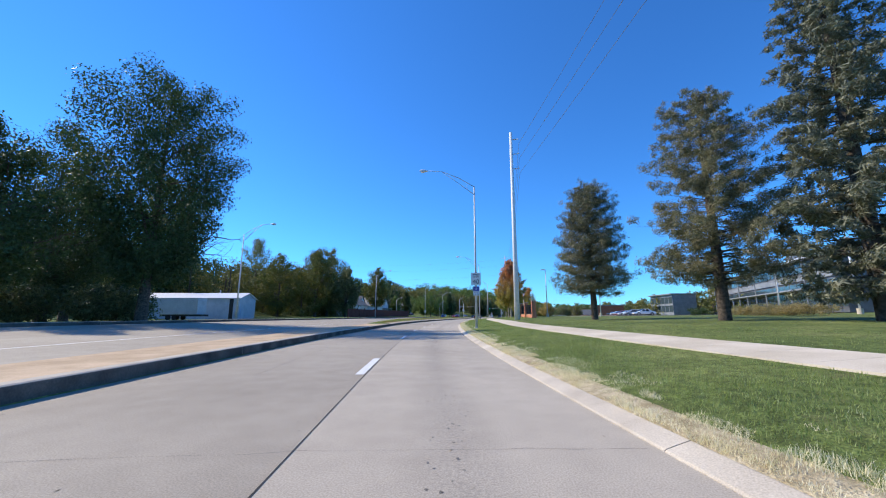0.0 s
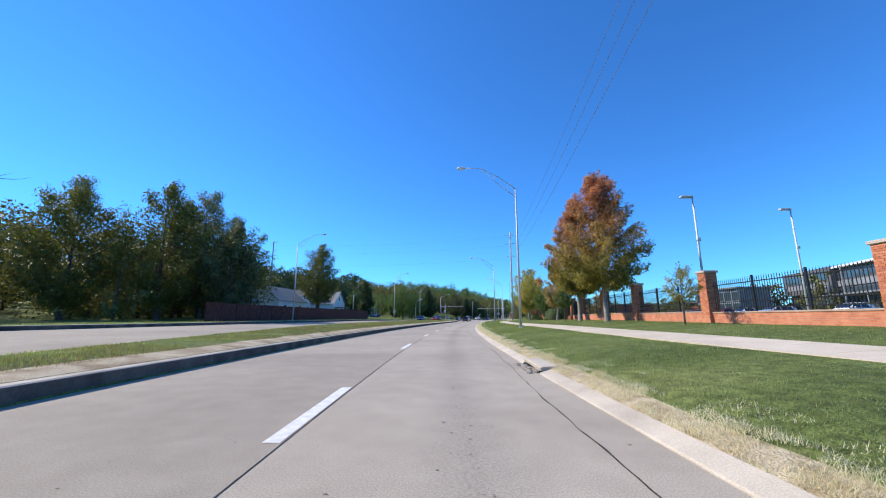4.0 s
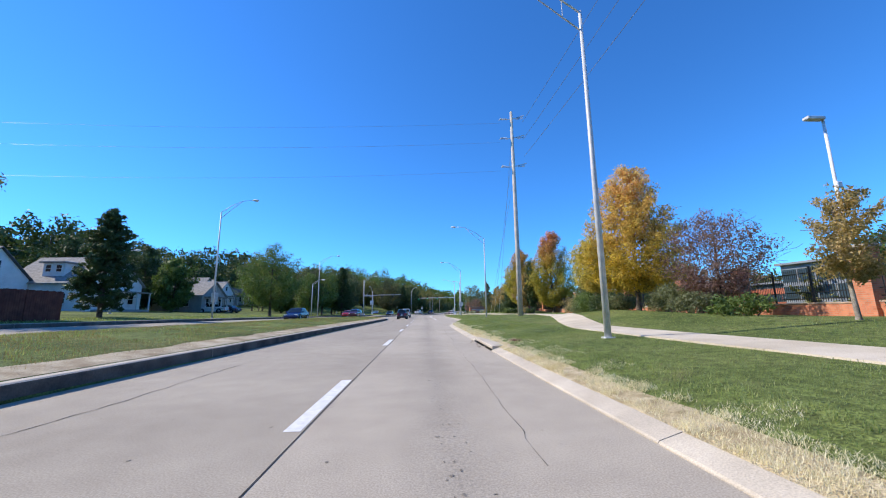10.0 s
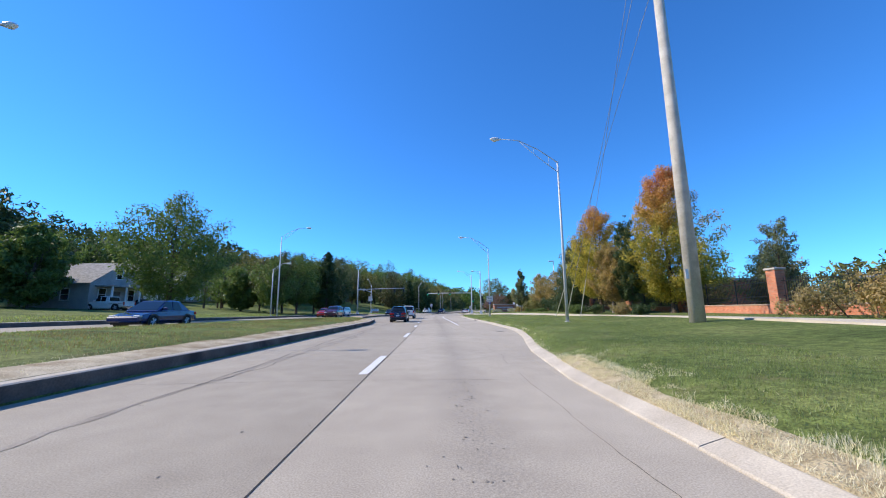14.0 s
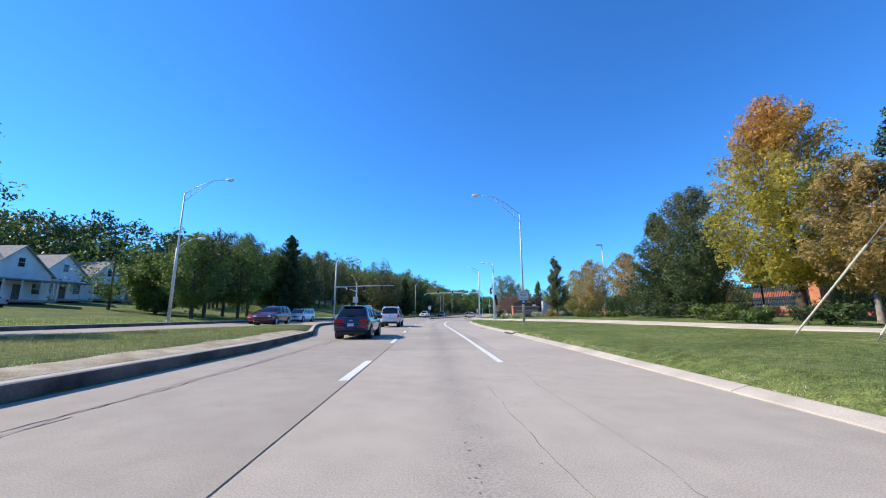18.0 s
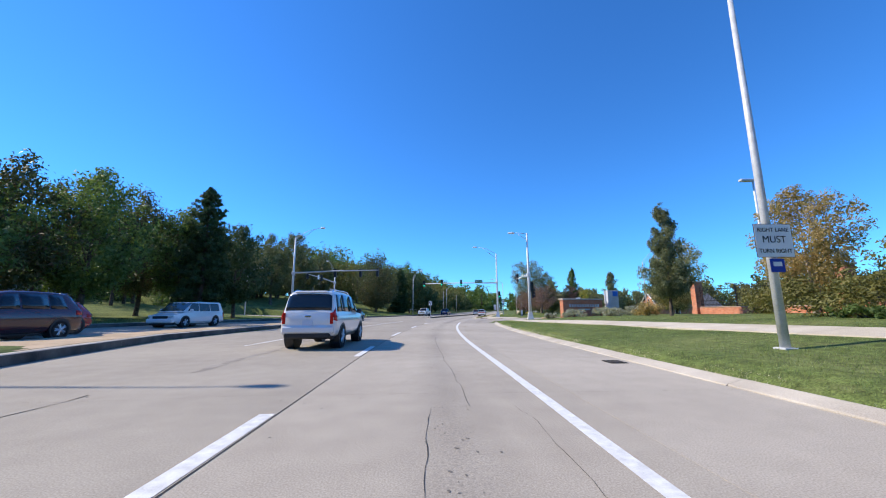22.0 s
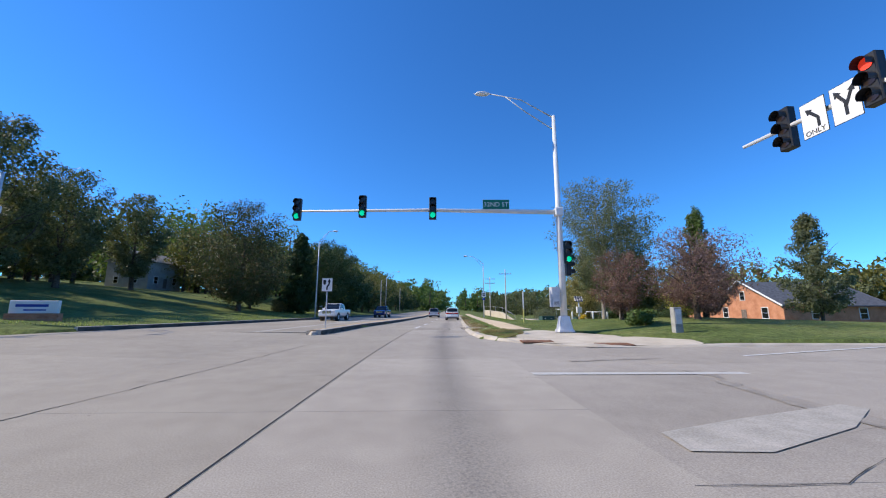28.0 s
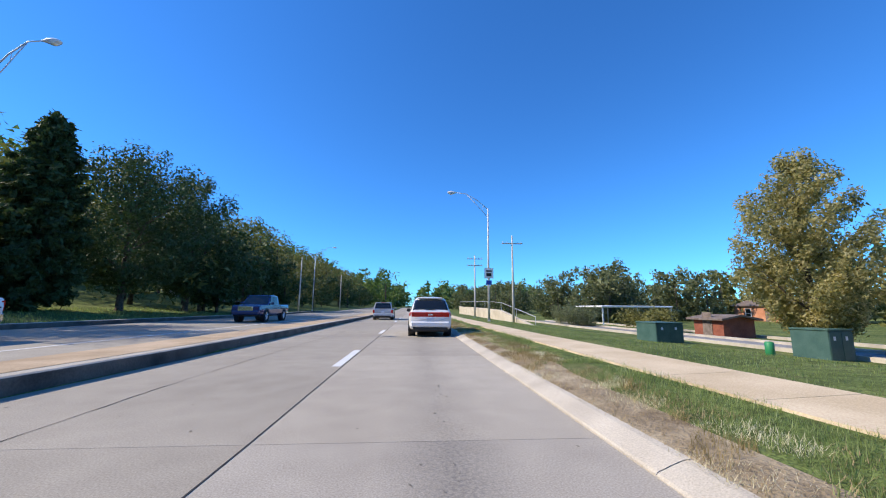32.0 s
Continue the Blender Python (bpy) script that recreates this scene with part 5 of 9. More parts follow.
utility_pole(49.0, 9.9, 27.0, 0.36, "tall pale steel transmission pole with post insulators", ((25.2, "post"), (23.0, "post"), (20.8, "post")), WHITE_STEEL)
utility_pole(149.7, 10.6, 25.1, 0.30, "tall weathered transmission pole with strain insulators", ((23.5, "strain"), (21.0, "strain"), (17.4, "strain")), WOODPOLE)
utility_pole(302.5, 11.5, 9.8, 0.15, "wooden power pole with a crossarm on the rise", ((9.2, "arm"),), WOODPOLE)
utility_pole(320.0, 9.9, 9.9, 0.15, "wooden power pole with two crossarms", ((9.3, "arm"), (8.2, "arm")), WOODPOLE)
utility_pole(135.9, -52.3, 21.3, 0.2, "slim dark power pole with short crossarms behind the houses", ((19.0, "post"), (16.8, "post"), (11.6, "arm")), BARK)
utility_pole(326.0, 32.0, 9.0, 0.14, "wooden pole beside the lower street", ((8.4, "post"),), WOODPOLE)


# ---------------------------------------------------------------- letters and signs
def legend(text, size, m, mat, parent, name="legend"):
    cu = bpy.data.curves.new(name, 'FONT')
    cu.body, cu.size, cu.align_x, cu.align_y, cu.extrude = text, size, 'CENTER', 'CENTER', 0.002
    cu.materials.append(mat)
    ob = new(name, cu)
    ob.parent = parent
    ob.matrix_basis = m
    return ob


FACE = pose(0, 0, 0, 90, 0, 0)      # lettering that looks back along the road


def bars(parent, spots, mat, y, name="line_of_text"):
    for x0, x1, z0, z1 in spots:
        part(name, boxes(((x0, y - 0.004, z0), (x1, y, z1))), mat, parent)


def plate(name, parent, w, h, z, y, mat, rim=None):
    if rim:
        part("rim", boxes(((-w / 2 - 0.012, y, z - h / 2 - 0.012), (w / 2 + 0.012, y + 0.004, z + h / 2 + 0.012))), rim, parent)
        y -= 0.006
    return part(name, boxes(((-w / 2, y, z - h / 2), (w / 2, y + 0.004, z + h / 2)), bevel=0.0015), mat, parent)


def sign_on(s, u, z, label, name="traffic_sign", off=-0.13, turn=0.0):
    return thing(name, Matrix.Translation(W(s, u, z)) @ pose(0, 0, 0, 0, 0, along(s) + turn) @ Matrix.Translation((0, off, 0)), label, "traffic sign")


g = sign_on(29.8, 3.5, 4.14, "white speed limit sign on the lamp pole")
plate("face", g, 0.76, 1.0, 0, 0, WHITE, SIGN_BLACK)
legend("SPEED", 0.2, Matrix.Translation((0, -0.012, 0.36)) @ FACE, SIGN_BLACK, g)
legend("LIMIT", 0.2, Matrix.Translation((0, -0.012, 0.16)) @ FACE, SIGN_BLACK, g)
legend("40", 0.52, Matrix.Translation((0, -0.012, -0.22)) @ FACE, SIGN_BLACK, g)
g = sign_on(29.8, 3.5, 3.36, "blue snow route plate with a white snowflake")
plate("face", g, 0.46, 0.36, 0, 0, SIGN_BLUE, WHITE)
for a in (0, 60, 120):
    part("flake_bar", boxes(((-0.14, -0.012, -0.012), (0.14, -0.008, 0.012))), WHITE, g).matrix_basis = pose(0, 0, 0, 0, a, 0)
g = sign_on(29.8, 3.5, 2.98, "white plate lettered snow route")
plate("face", g, 0.46, 0.34, 0, 0, WHITE, SIGN_BLACK)
legend("SNOW", 0.13, Matrix.Translation((0, -0.012, 0.07)) @ FACE, SIGN_BLACK, g)
legend("ROUTE", 0.13, Matrix.Translation((0, -0.012, -0.08)) @ FACE, SIGN_BLACK, g)
g = sign_on(186.0, 7.85, 2.71, "white lane sign with a black legend on the lamp pole")
plate("face", g, 0.86, 0.74, 0, 0, WHITE, SIGN_BLACK)
legend("RIGHT LANE", 0.13, Matrix.Translation((0, -0.012, 0.24)) @ FACE, SIGN_BLACK, g)
legend("MUST", 0.22, Matrix.Translation((0, -0.012, 0.02)) @ FACE, SIGN_BLACK, g)
legend("TURN RIGHT", 0.13, Matrix.Translation((0, -0.012, -0.24)) @ FACE, SIGN_BLACK, g)
g = sign_on(186.0, 7.85, 2.15, "small blue plate below the lane sign")
plate("face", g, 0.34, 0.3, 0, 0, SIGN_BLUE)
bars(g, ((-0.1, 0.1, -0.02, 0.08),), WHITE, -0.002, "mark")
g = sign_on(289.6, 6.0, 4.0, "white speed sign on the far lamp pole")
plate("face", g, 0.7, 0.8, 0, 0, WHITE, SIGN_BLACK)
bars(g, ((-0.22, 0.22, 0.12, 0.24), (-0.2, 0.2, -0.24, 0.02)), SIGN_BLACK, -0.008)
g = sign_on(289.6, 6.0, 3.25, "small blue plate under the far speed sign")
plate("face", g, 0.45, 0.36, 0, 0, SIGN_BLUE)


def arrow(parent, pts, w, head, mat, y):
    """A bent arrow on a sign's face, from a line of points."""
    bm = bmesh.new()
    for (x0, z0), (x1, z1) in zip(pts, pts[1:]):
        d = Vector((x1 - x0, z1 - z0)).normalized()
        n = Vector((-d.y, d.x)) * w / 2
        bm.faces.new([bm.verts.new((x, y, z)) for x, z in ((x0 - n.x, z0 - n.y), (x0 + n.x, z0 + n.y), (x1 + n.x, z1 + n.y), (x1 - n.x, z1 - n.y))])
    (x0, z0), (x1, z1) = pts[-2], pts[-1]
    d = Vector((x1 - x0, z1 - z0)).normalized()
    n = Vector((-d.y, d.x)) * head / 2
    bm.faces.new([bm.verts.new((x, y - 0.001, z)) for x, z in ((x1 + n.x, z1 + n.y), (x1 + d.x * head, z1 + d.y * head), (x1 - n.x, z1 - n.y))])
    return part("arrow", bm, mat, parent)


g = thing("median_sign", Matrix.Translation(W(248.2, -6.65, ground_z(248.2, -6.65))) @ pose(0, 0, 0, 0, 0, along(248)), "white sign with a black bent arrow on the median", "traffic sign")
part("post", boxes(((-0.03, -0.03, -0.05), (0.03, 0.03, 2.9)), bevel=0.006), STEEL, g)
plate("face", g, 0.62, 0.78, 2.53, -0.045, WHITE, SIGN_BLACK)
arrow(g, [(0.0, 2.22), (0.0, 2.4), (0.12, 2.56), (0.12, 2.7)], 0.09, 0.2, SIGN_BLACK, -0.056)
bm = bmesh.new()
bm.faces.new([bm.verts.new((x, -0.056, z)) for x, z in ((-0.24, 2.82), (-0.07, 2.82), (-0.07, 2.6), (-0.155, 2.5), (-0.24, 2.6))])
part("shield", bm, SIGN_BLACK, g)


# ---------------------------------------------------------------- traffic signals
def signal_head(m, label, lit=None, parent=None, name="traffic_signal"):
    """A three-lens signal that looks along -y; lit: index of the burning lens from the top."""
    t = new(name)
    t.matrix_basis = m
    if parent:
        t.parent = parent
        t["label"] = label
    else:
        tagged(t, label, "traffic signal", "traffic signals")
    part("housing", boxes(((-0.18, -0.1, -0.56), (0.18, 0.12, 0.56)), bevel=0.02), BLACK, t)
    for i, z in enumerate((0.36, 0.0, -0.36)):
        bm = bmesh.new()
        bmesh.ops.create_circle(bm, cap_ends=True, segments=16, radius=0.135, matrix=Matrix.Translation((0, -0.115, z)) @ pose(0, 0, 0, 90, 0, 0))
        mat = DARK_LENS if lit != i else (RED_LIT if i == 0 else GREEN_LIT)
        part("lens", bm, mat, t)
        bm = bmesh.new()
        n = 12
        a0, a1 = radians(-25), radians(205)
        for k in range(n + 1):
            a = a0 + (a1 - a0) * k / n
            x, zz = 0.15 * math.cos(a), 0.15 * math.sin(a)
            bm.verts.new((x, -0.1, z + zz)), bm.verts.new((x, -0.3, z + zz - 0.01))
        bm.verts.ensure_lookup_table()
        for k in range(n):
            bm.faces.new([bm.verts[j] for j in (2 * k, 2 * k + 1, 2 * k + 3, 2 * k + 2)])
        part("visor", bm, BLACK, t)
    return t


def signal_pole(s, u, top, arm_z0, arm_z1, arm_len, arm_turn, label, mat, lamp=None, z=None):
    """A stout pole with a mast arm; arm_turn: degrees from the road's right, to the left."""
    base = ground_z(s, u) if z is None else z
    t = thing("signal_pole", Matrix.Translation(W(s, u, base)) @ pose(0, 0, 0, 0, 0, along(s)), label, "traffic signal pole", "traffic signal poles")
    h = top - base
    bm = bmesh.new()
    tube(bm, [(0, 0, 0.5), (0, 0, h * 0.5), (0, 0, h)], [0.17, 0.14, 0.1], 14)
    part("pole", bm, mat, t, smooth=True)
    bm = bmesh.new()
    for z0, z1, r0, r1 in ((0.0, 0.12, 0.36, 0.36), (0.12, 0.75, 0.31, 0.2)):
        a = [bm.verts.new((r0 * x, r0 * y, z0)) for x, y in ((-1, -1), (1, -1), (1, 1), (-1, 1))]
        b = [bm.verts.new((r1 * x, r1 * y, z1)) for x, y in ((-1, -1), (1, -1), (1, 1), (-1, 1))]
        for k in range(4):
            bm.faces.new((a[k], a[(k + 1) % 4], b[(k + 1) % 4], b[k]))
        bm.faces.new(b)
    part("transformer_base", bm, mat, t)
    d = Vector((math.cos(radians(arm_turn)), math.sin(radians(arm_turn)), 0))
    bm = bmesh.new()
    tube(bm, [Vector((0, 0, arm_z0 - base)), d * arm_len * 0.5 + Vector((0, 0, (arm_z0 + arm_z1) / 2 - base + 0.08)), d * arm_len + Vector((0, 0, arm_z1 - base))], [0.12, 0.085, 0.05], 10)
    part("mast_arm", bm, mat, t, smooth=True)
    part("clamp", boxes(((-0.2, -0.2, arm_z0 - base - 0.22), (0.2, 0.2, arm_z0 - base + 0.22)), bevel=0.04), mat, t)
    if lamp:
        reach, turn, rise = lamp
        e = Vector((math.cos(radians(turn)), math.sin(radians(turn)), 0))
        for k, (z0, z1) in enumerate(((h - 0.1, h + rise), (h - 0.8, h + rise - 0.1))):
            bm = bmesh.new()
            tube(bm, [Vector((0, 0, z0)), e * reach * (0.5 - 0.05 * k) + Vector((0, 0, z0 + (z1 - z0) * (0.75 if k == 0 else 0.55))), e * reach * (1 - 0.25 * k) + Vector((0, 0, z1 - 0.05 * k))], [0.035, 0.03, 0.026], 8)
            part("lamp_arm", bm, STEEL, t, smooth=True)
        bm = bmesh.new()
        bmesh.ops.create_uvsphere(bm, u_segments=12, v_segments=8, radius=0.2, matrix=Matrix.Translation(e * (reach + 0.35) + Vector((0, 0, h + rise))) @ pose(0, 0, 0, 0, 0, turn) @ Matrix.Diagonal((2.1, 0.8, 0.6, 1)))
        part("luminaire", bm, WHITE_STEEL, t, smooth=True)
    return t


ARM = lambda s, u, z, turn=0: Matrix.Translation(W(s, u, z)) @ pose(0, 0, 0, 0, 0, along(s) + turn)
p = signal_pole(244.2, 6.2, 11.4, 6.15, 6.2, 13.4, 180, "white signal pole with a mast arm and a street lamp", WHITE_STEEL, (3.4, 180, 1.3))
for q, (u, z) in enumerate(((-6.9, 6.2), (-3.65, 6.35), (-0.15, 6.25))):
    signal_head(ARM(244.0, u, z) @ Matrix.Translation((0, -0.12, 0)), "black traffic signal showing green on the mast arm", 2)
g = thing("street_name_sign", ARM(244.0, 3.0, 6.45) @ Matrix.Translation((0, -0.14, 0)), "green street name sign on the mast arm", "street sign")
plate("face", g, 1.3, 0.48, 0, 0, SIGN_GREEN, WHITE)
legend("32ND ST", 0.32, Matrix.Translation((0, -0.012, -0.01)) @ FACE, WHITE, g)
signal_head(ARM(244.2, 6.55, 4.1), "black traffic signal showing green beside the pole", 2)
signal_head(ARM(244.4, 6.6, 3.5, 90), "black signal turned to the side street", None)
g = thing("control_cabinet", ARM(244.0, 5.82, 1.4), "grey metal control cabinet strapped to the signal pole", "cabinet")
part("body", boxes(((-0.28, -0.22, 0.0), (0.12, 0.2, 0.95)), bevel=0.015), STEEL, g)
part("door", boxes(((-0.26, -0.24, 0.04), (0.1, -0.225, 0.91)), bevel=0.004), STEEL, g)
for k in range(4):
    part("vent_slot", boxes(((-0.2, -0.246, 0.12 + 0.04 * k), (0.04, -0.241, 0.135 + 0.04 * k))), BLACK, g)

signal_pole(220.6, 9.45, 10.1, 5.25, 5.95, 15.2, 90, "white signal pole whose mast arm spans the side street", WHITE_STEEL, (1.4, 180, 0.05))
for s, z in ((234.9, 5.87), (232.93, 5.98)):
    signal_head(ARM(s, 9.35, z, -90) @ Matrix.Translation((0, -0.12, 0)), "black traffic signal on the arm over the side street", 0 if s < 234 else None)
for s, ways in ((234.1, ([(0.1, -0.25), (0.1, -0.02), (-0.06, 0.16)],)), (233.4, ([(0.0, -0.3), (0.0, 0.0), (-0.12, 0.2)], [(0.0, -0.1), (0.14, 0.2)]))):
    g = thing("lane_use_sign", ARM(s, 9.25, 5.75, -90) @ Matrix.Translation((0, -0.14, 0)), "white lane-use sign with black arrows", "traffic sign")
    plate("face", g, 0.56, 0.86, 0, 0, WHITE, SIGN_BLACK)
    for w_ in ways:
        arrow(g, w_, 0.07, 0.16, SIGN_BLACK, -0.012)
    if len(ways) == 1:
        legend("ONLY", 0.17, Matrix.Translation((0, -0.012, -0.34)) @ FACE, SIGN_BLACK, g)
g = thing("street_name_sign", ARM(223.6, 9.25, 5.45, -90) @ Matrix.Translation((0, -0.16, 0)), "green street name sign on the side street's arm", "street sign")
plate("face", g, 1.9, 0.4, 0, 0, SIGN_GREEN, WHITE)
bars(g, ((-0.8, 0.3, -0.08, 0.1), (0.42, 0.8, -0.08, 0.1)), WHITE, -0.007)
signal_head(ARM(220.6, 9.75, 3.9), "black pole-side traffic signal", None)
signal_head(ARM(220.9, 9.85, 3.2, 90), "black pole-side signal turned away", None)

signal_pole(226.0, -21.7, 11.5, 6.55, 6.75, 12.0, 0, "grey signal pole with a mast arm for oncoming traffic", STEEL, (3.6, 0, 1.3), 0.4)
for u in (-15.8, -12.2, -9.85):
    signal_head(ARM(226.2, u, 6.45, 180), "back of a black traffic signal for oncoming cars", None)
signal_head(ARM(226.0, -22.0, 3.4, 90), "black signal low on the far pole", None)
signal_pole(246.4, -25.6, 9.2, 7.0, 7.7, 10.5, -90, "grey signal pole beside the mown bank", STEEL, (3.0, -90, 1.6), 0.5)
for s in (236.6, 241.2):
    signal_head(ARM(s, -25.5, 7.35, 90), "black traffic signal facing the cross street", None)
g = thing("lane_use_sign", ARM(239.8, -25.3, 7.4, 90), "white lane-use sign on the far mast arm", "traffic sign")
plate("face", g, 0.6, 0.8, 0, 0, WHITE, SIGN_BLACK)
g = thing("control_cabinet", ARM(246.1, -25.7, 4.2), "large grey cabinet on the signal pole by the bank", "cabinet")
part("body", boxes(((-0.6, -0.2, 0.0), (0.6, 0.2, 1.5)), bevel=0.02), STEEL, g)


# ---------------------------------------------------------------- overhead wires and guys
def wire(points, r, label, mat, sag=0.0, name="overhead_wire"):
    a, b = Vector(points[0]), Vector(points[-1])
    pts = [a.lerp(b, k / 14) - Vector((0, 0, sag * 4 * (k / 14) * (1 - k / 14))) for k in range(15)]
    bm = bmesh.new()
    tube(bm, pts, r, 5)
    return tagged(part(name, bm, mat), label, "wire", "overhead wires")


WIRE = plain("aluminium_wire", (0.25, 0.25, 0.26), 0.5, 0.3)
for z in (25.3, 23.1, 20.9):
    wire((W(-60, 12.5, z + 0.6), W(49, 11.0, z)), 0.02, "thin power line above the lawn", WIRE, 1.2)
    wire((W(49, 11.0, z), W(149.7, 11.9, z - 1.6)), 0.02, "thin power line above the lawn", WIRE, 1.6)
for z in (23.6, 21.1, 17.5):
    wire((W(149.7, 9.1, z), W(147, -95, z + 1.5)), 0.009, "thin power line crossing the avenue", WIRE, 2.0)
GUARD = plain("pale_guy_guard", (0.62, 0.60, 0.50), 0.5)
for k, (s, u, z) in enumerate(((165.3, 9.9, 17.4), (163.6, 10.2, 20.8), (161.9, 10.6, 23.4))):
    a, b = W(s, u, ground_z(s, u) - 0.05), W(149.7, 10.7, z)
    g = new("guy_wire")
    tagged(g, "steel guy wire with a pale plastic guard at its foot", "guy wire", "guy wires")
    bm = bmesh.new()
    tube(bm, [a, b], 0.014, 5)
    part("cable", bm, WIRE, g)
    bm = bmesh.new()
    d = (b - a).normalized()
    tube(bm, [a + d * 0.25, a + d * 3.1], 0.026, 8)
    part("guard", bm, GUARD, g)


# ---------------------------------------------------------------- brick and iron fence
def uv_box(name, lo, hi, mat, parent, label=""):
    """A box whose UV runs in metres round its sides, for brickwork."""
    (x0, y0, z0), (x1, y1, z1) = lo, hi
    quads = ((x0, y0, x1, y0), (x1, y0, x1, y1), (x1, y1, x0, y1), (x0, y1, x0, y0))
    v, f, uv, run = [], [], [], 0.0
    for ax, ay, bx, by in quads:
        ln = math.hypot(bx - ax, by - ay)
        n = len(v)
        v += [(ax, ay, z0), (bx, by, z0), (bx, by, z1), (ax, ay, z1)]
        uv += [(run, z0), (run + ln, z0), (run + ln, z1), (run, z1)]
        f.append((n, n + 1, n + 2, n + 3))
        run += ln
    n = len(v)
    v += [(x0, y0, z1), (x1, y0, z1), (x1, y1, z1), (x0, y1, z1)]
    uv += [(x0, y0), (x1, y0), (x1, y1), (x0, y1)]
    f.append((n, n + 1, n + 2, n + 3))
    return mesh_object(name, v, f, mat, parent, label, uv)


FENCE = line((56, 13.6), (87, 13.4), (100, 15.0), (116, 16.5), (122, 16.4), (130, 18.4), (136, 19.6), (146, 20.6), (155, 19.4), (172, 21.5), (192, 23.0), (208.7, 21.0), (214, 20.4))
POSTS = (58.0, 66.3, 74.0, 80.2, 86.8, 94.0, 101.5, 108.6, 115.6, 121.5, 129.0, 136.0, 145.5, 155.2, 165.0, 175.0, 186.0, 197.5, 208.7)
MORTAR = surface("grey_mortar", (0.30, 0.24, 0.19), (0.42, 0.34, 0.27), 6, 60, 0.95, 0.3)
PILLARS = []
for k, s in enumerate(POSTS):
    u = FENCE(s)
    z = ground_z(s, u)
    t = thing("brick_pillar", Matrix.Translation(W(s, u, z)) @ pose(0, 0, 0, 0, 0, along(s)), "square red brick fence pillar with a stone cap", "pillar", "fence pillars")
    shaft = uv_box("shaft", (-0.29, -0.29, -0.2), (0.29, 0.29, 2.5), MORTAR if k < 6 else BRICK, t)
    PILLARS.append(shaft)
    part("cap", boxes(((-0.36, -0.36, 2.5), (0.36, 0.36, 2.62)), bevel=0.02), STONE_CAP, t)
    uv_box("plinth", (-0.33, -0.33, -0.2), (0.33, 0.33, 0.3), BRICK, t)
PICKET = {}
for walled in (True, False):
    bm = boxes(((-0.009, -0.009, 0.1 if not walled else 0.6), (0.009, 0.009, 2.05)))
    tube(bm, [(0, 0, 2.05), (0, 0, 2.12)], [0.014, 0.002], 4)
    PICKET[walled] = bpy.data.meshes.new("picket")
    bm.to_mesh(PICKET[walled])
    bm.free()
    PICKET[walled].materials.append(IRON)
for a, b in zip(POSTS, POSTS[1:]):
    p0, p1 = W(a, FENCE(a)), W(b, FENCE(b))
    z = min(ground_z(a, FENCE(a)), ground_z(b, FENCE(b)))
    d = p1 - p0
    ln = d.length - 0.6
    mid = (p0 + p1) / 2
    t = thing("iron_fence", Matrix.Translation((mid.x, mid.y, z)) @ pose(0, 0, 0, 0, 0, math.degrees(math.atan2(d.y, d.x))), "black iron picket fence on a low red brick wall", "fence", "fence bays")
    h = ln / 2
    walled = True
    if walled:
        uv_box("base_wall", (-h, -0.15, -0.3), (h, 0.15, 0.5), BRICK, t)
        part("coping", boxes(((-h, -0.18, 0.5), (h, 0.18, 0.57)), bevel=0.01), BRICK, t)
    for zz in (0.72, 1.0, 1.85):
        part("rail", boxes(((-h, -0.02, zz), (h, 0.02, zz + 0.04))), IRON, t)
    for x in np.arange(-h + 0.08, h, 0.125):
        pk = new("picket", PICKET[walled])
        pk.parent, pk.location = t, (x, 0, 0)
    for x in (-h / 3, h / 3):
        part("iron_post", boxes(((x - 0.035, -0.035, 0.0), (x + 0.035, 0.035, 2.15))), IRON, t)


# ---------------------------------------------------------------- wooden fence on the far side
RED_WOOD = surface("red_stained_boards", (0.09, 0.03, 0.022), (0.16, 0.055, 0.038), 2.5, 25, 0.85, 0.4)
BOARDS = []
for q in range(3):
    ob = part("board", boxes(((-0.071, -0.012, 0.02), (0.071, 0.010, 2.0 + 0.02 * q))), RED_WOOD)
    BOARDS.append(ob.data)
    bpy.data.objects.remove(ob)
for k in range(22):
    s = 83.5 + k * 2.4
    t = thing("wooden_fence", Matrix.Translation(W(s + 1.2, -25.6, ground_z(s + 1.2, -25.6))) @ pose(0, 0, 0, 0, 0, along(s) + 90), "red-brown wooden privacy fence panel of upright boards", "fence", "wooden fence panels")
    for j in range(16):
        bd = new("board", BOARDS[(j * 7) % 3])
        bd.parent, bd.location = t, (-1.125 + j * 0.15, 0.002 * (j % 2), 0.0)
    part("post", boxes(((-1.22, 0.012, -0.2), (-1.12, 0.1, 2.05))), RED_WOOD, t)
    for zz in (0.4, 1.6):
        part("rail", boxes(((-1.2, 0.012, zz), (1.2, 0.05, zz + 0.09))), RED_WOOD, t)


# ---------------------------------------------------------------- houses
SIDING = surface("white_siding", (0.70, 0.70, 0.69), (0.82, 0.82, 0.80), 1.0, 20, 0.6, 0.1)
SIDING_GREY = surface("grey_siding", (0.30, 0.30, 0.29), (0.40, 0.39, 0.37), 1.0, 20, 0.6, 0.1)
SHINGLE = surface("grey_shingles", (0.22, 0.21, 0.20), (0.36, 0.35, 0.33), 3, 25, 0.9, 0.4)
SHINGLE_DARK = surface("dark_slate_shingles", (0.07, 0.075, 0.085), (0.13, 0.135, 0.15), 3, 25, 0.8, 0.4)
SHINGLE_BROWN = surface("brown_shingles", (0.13, 0.10, 0.08), (0.24, 0.19, 0.16), 3, 25, 0.9, 0.4)
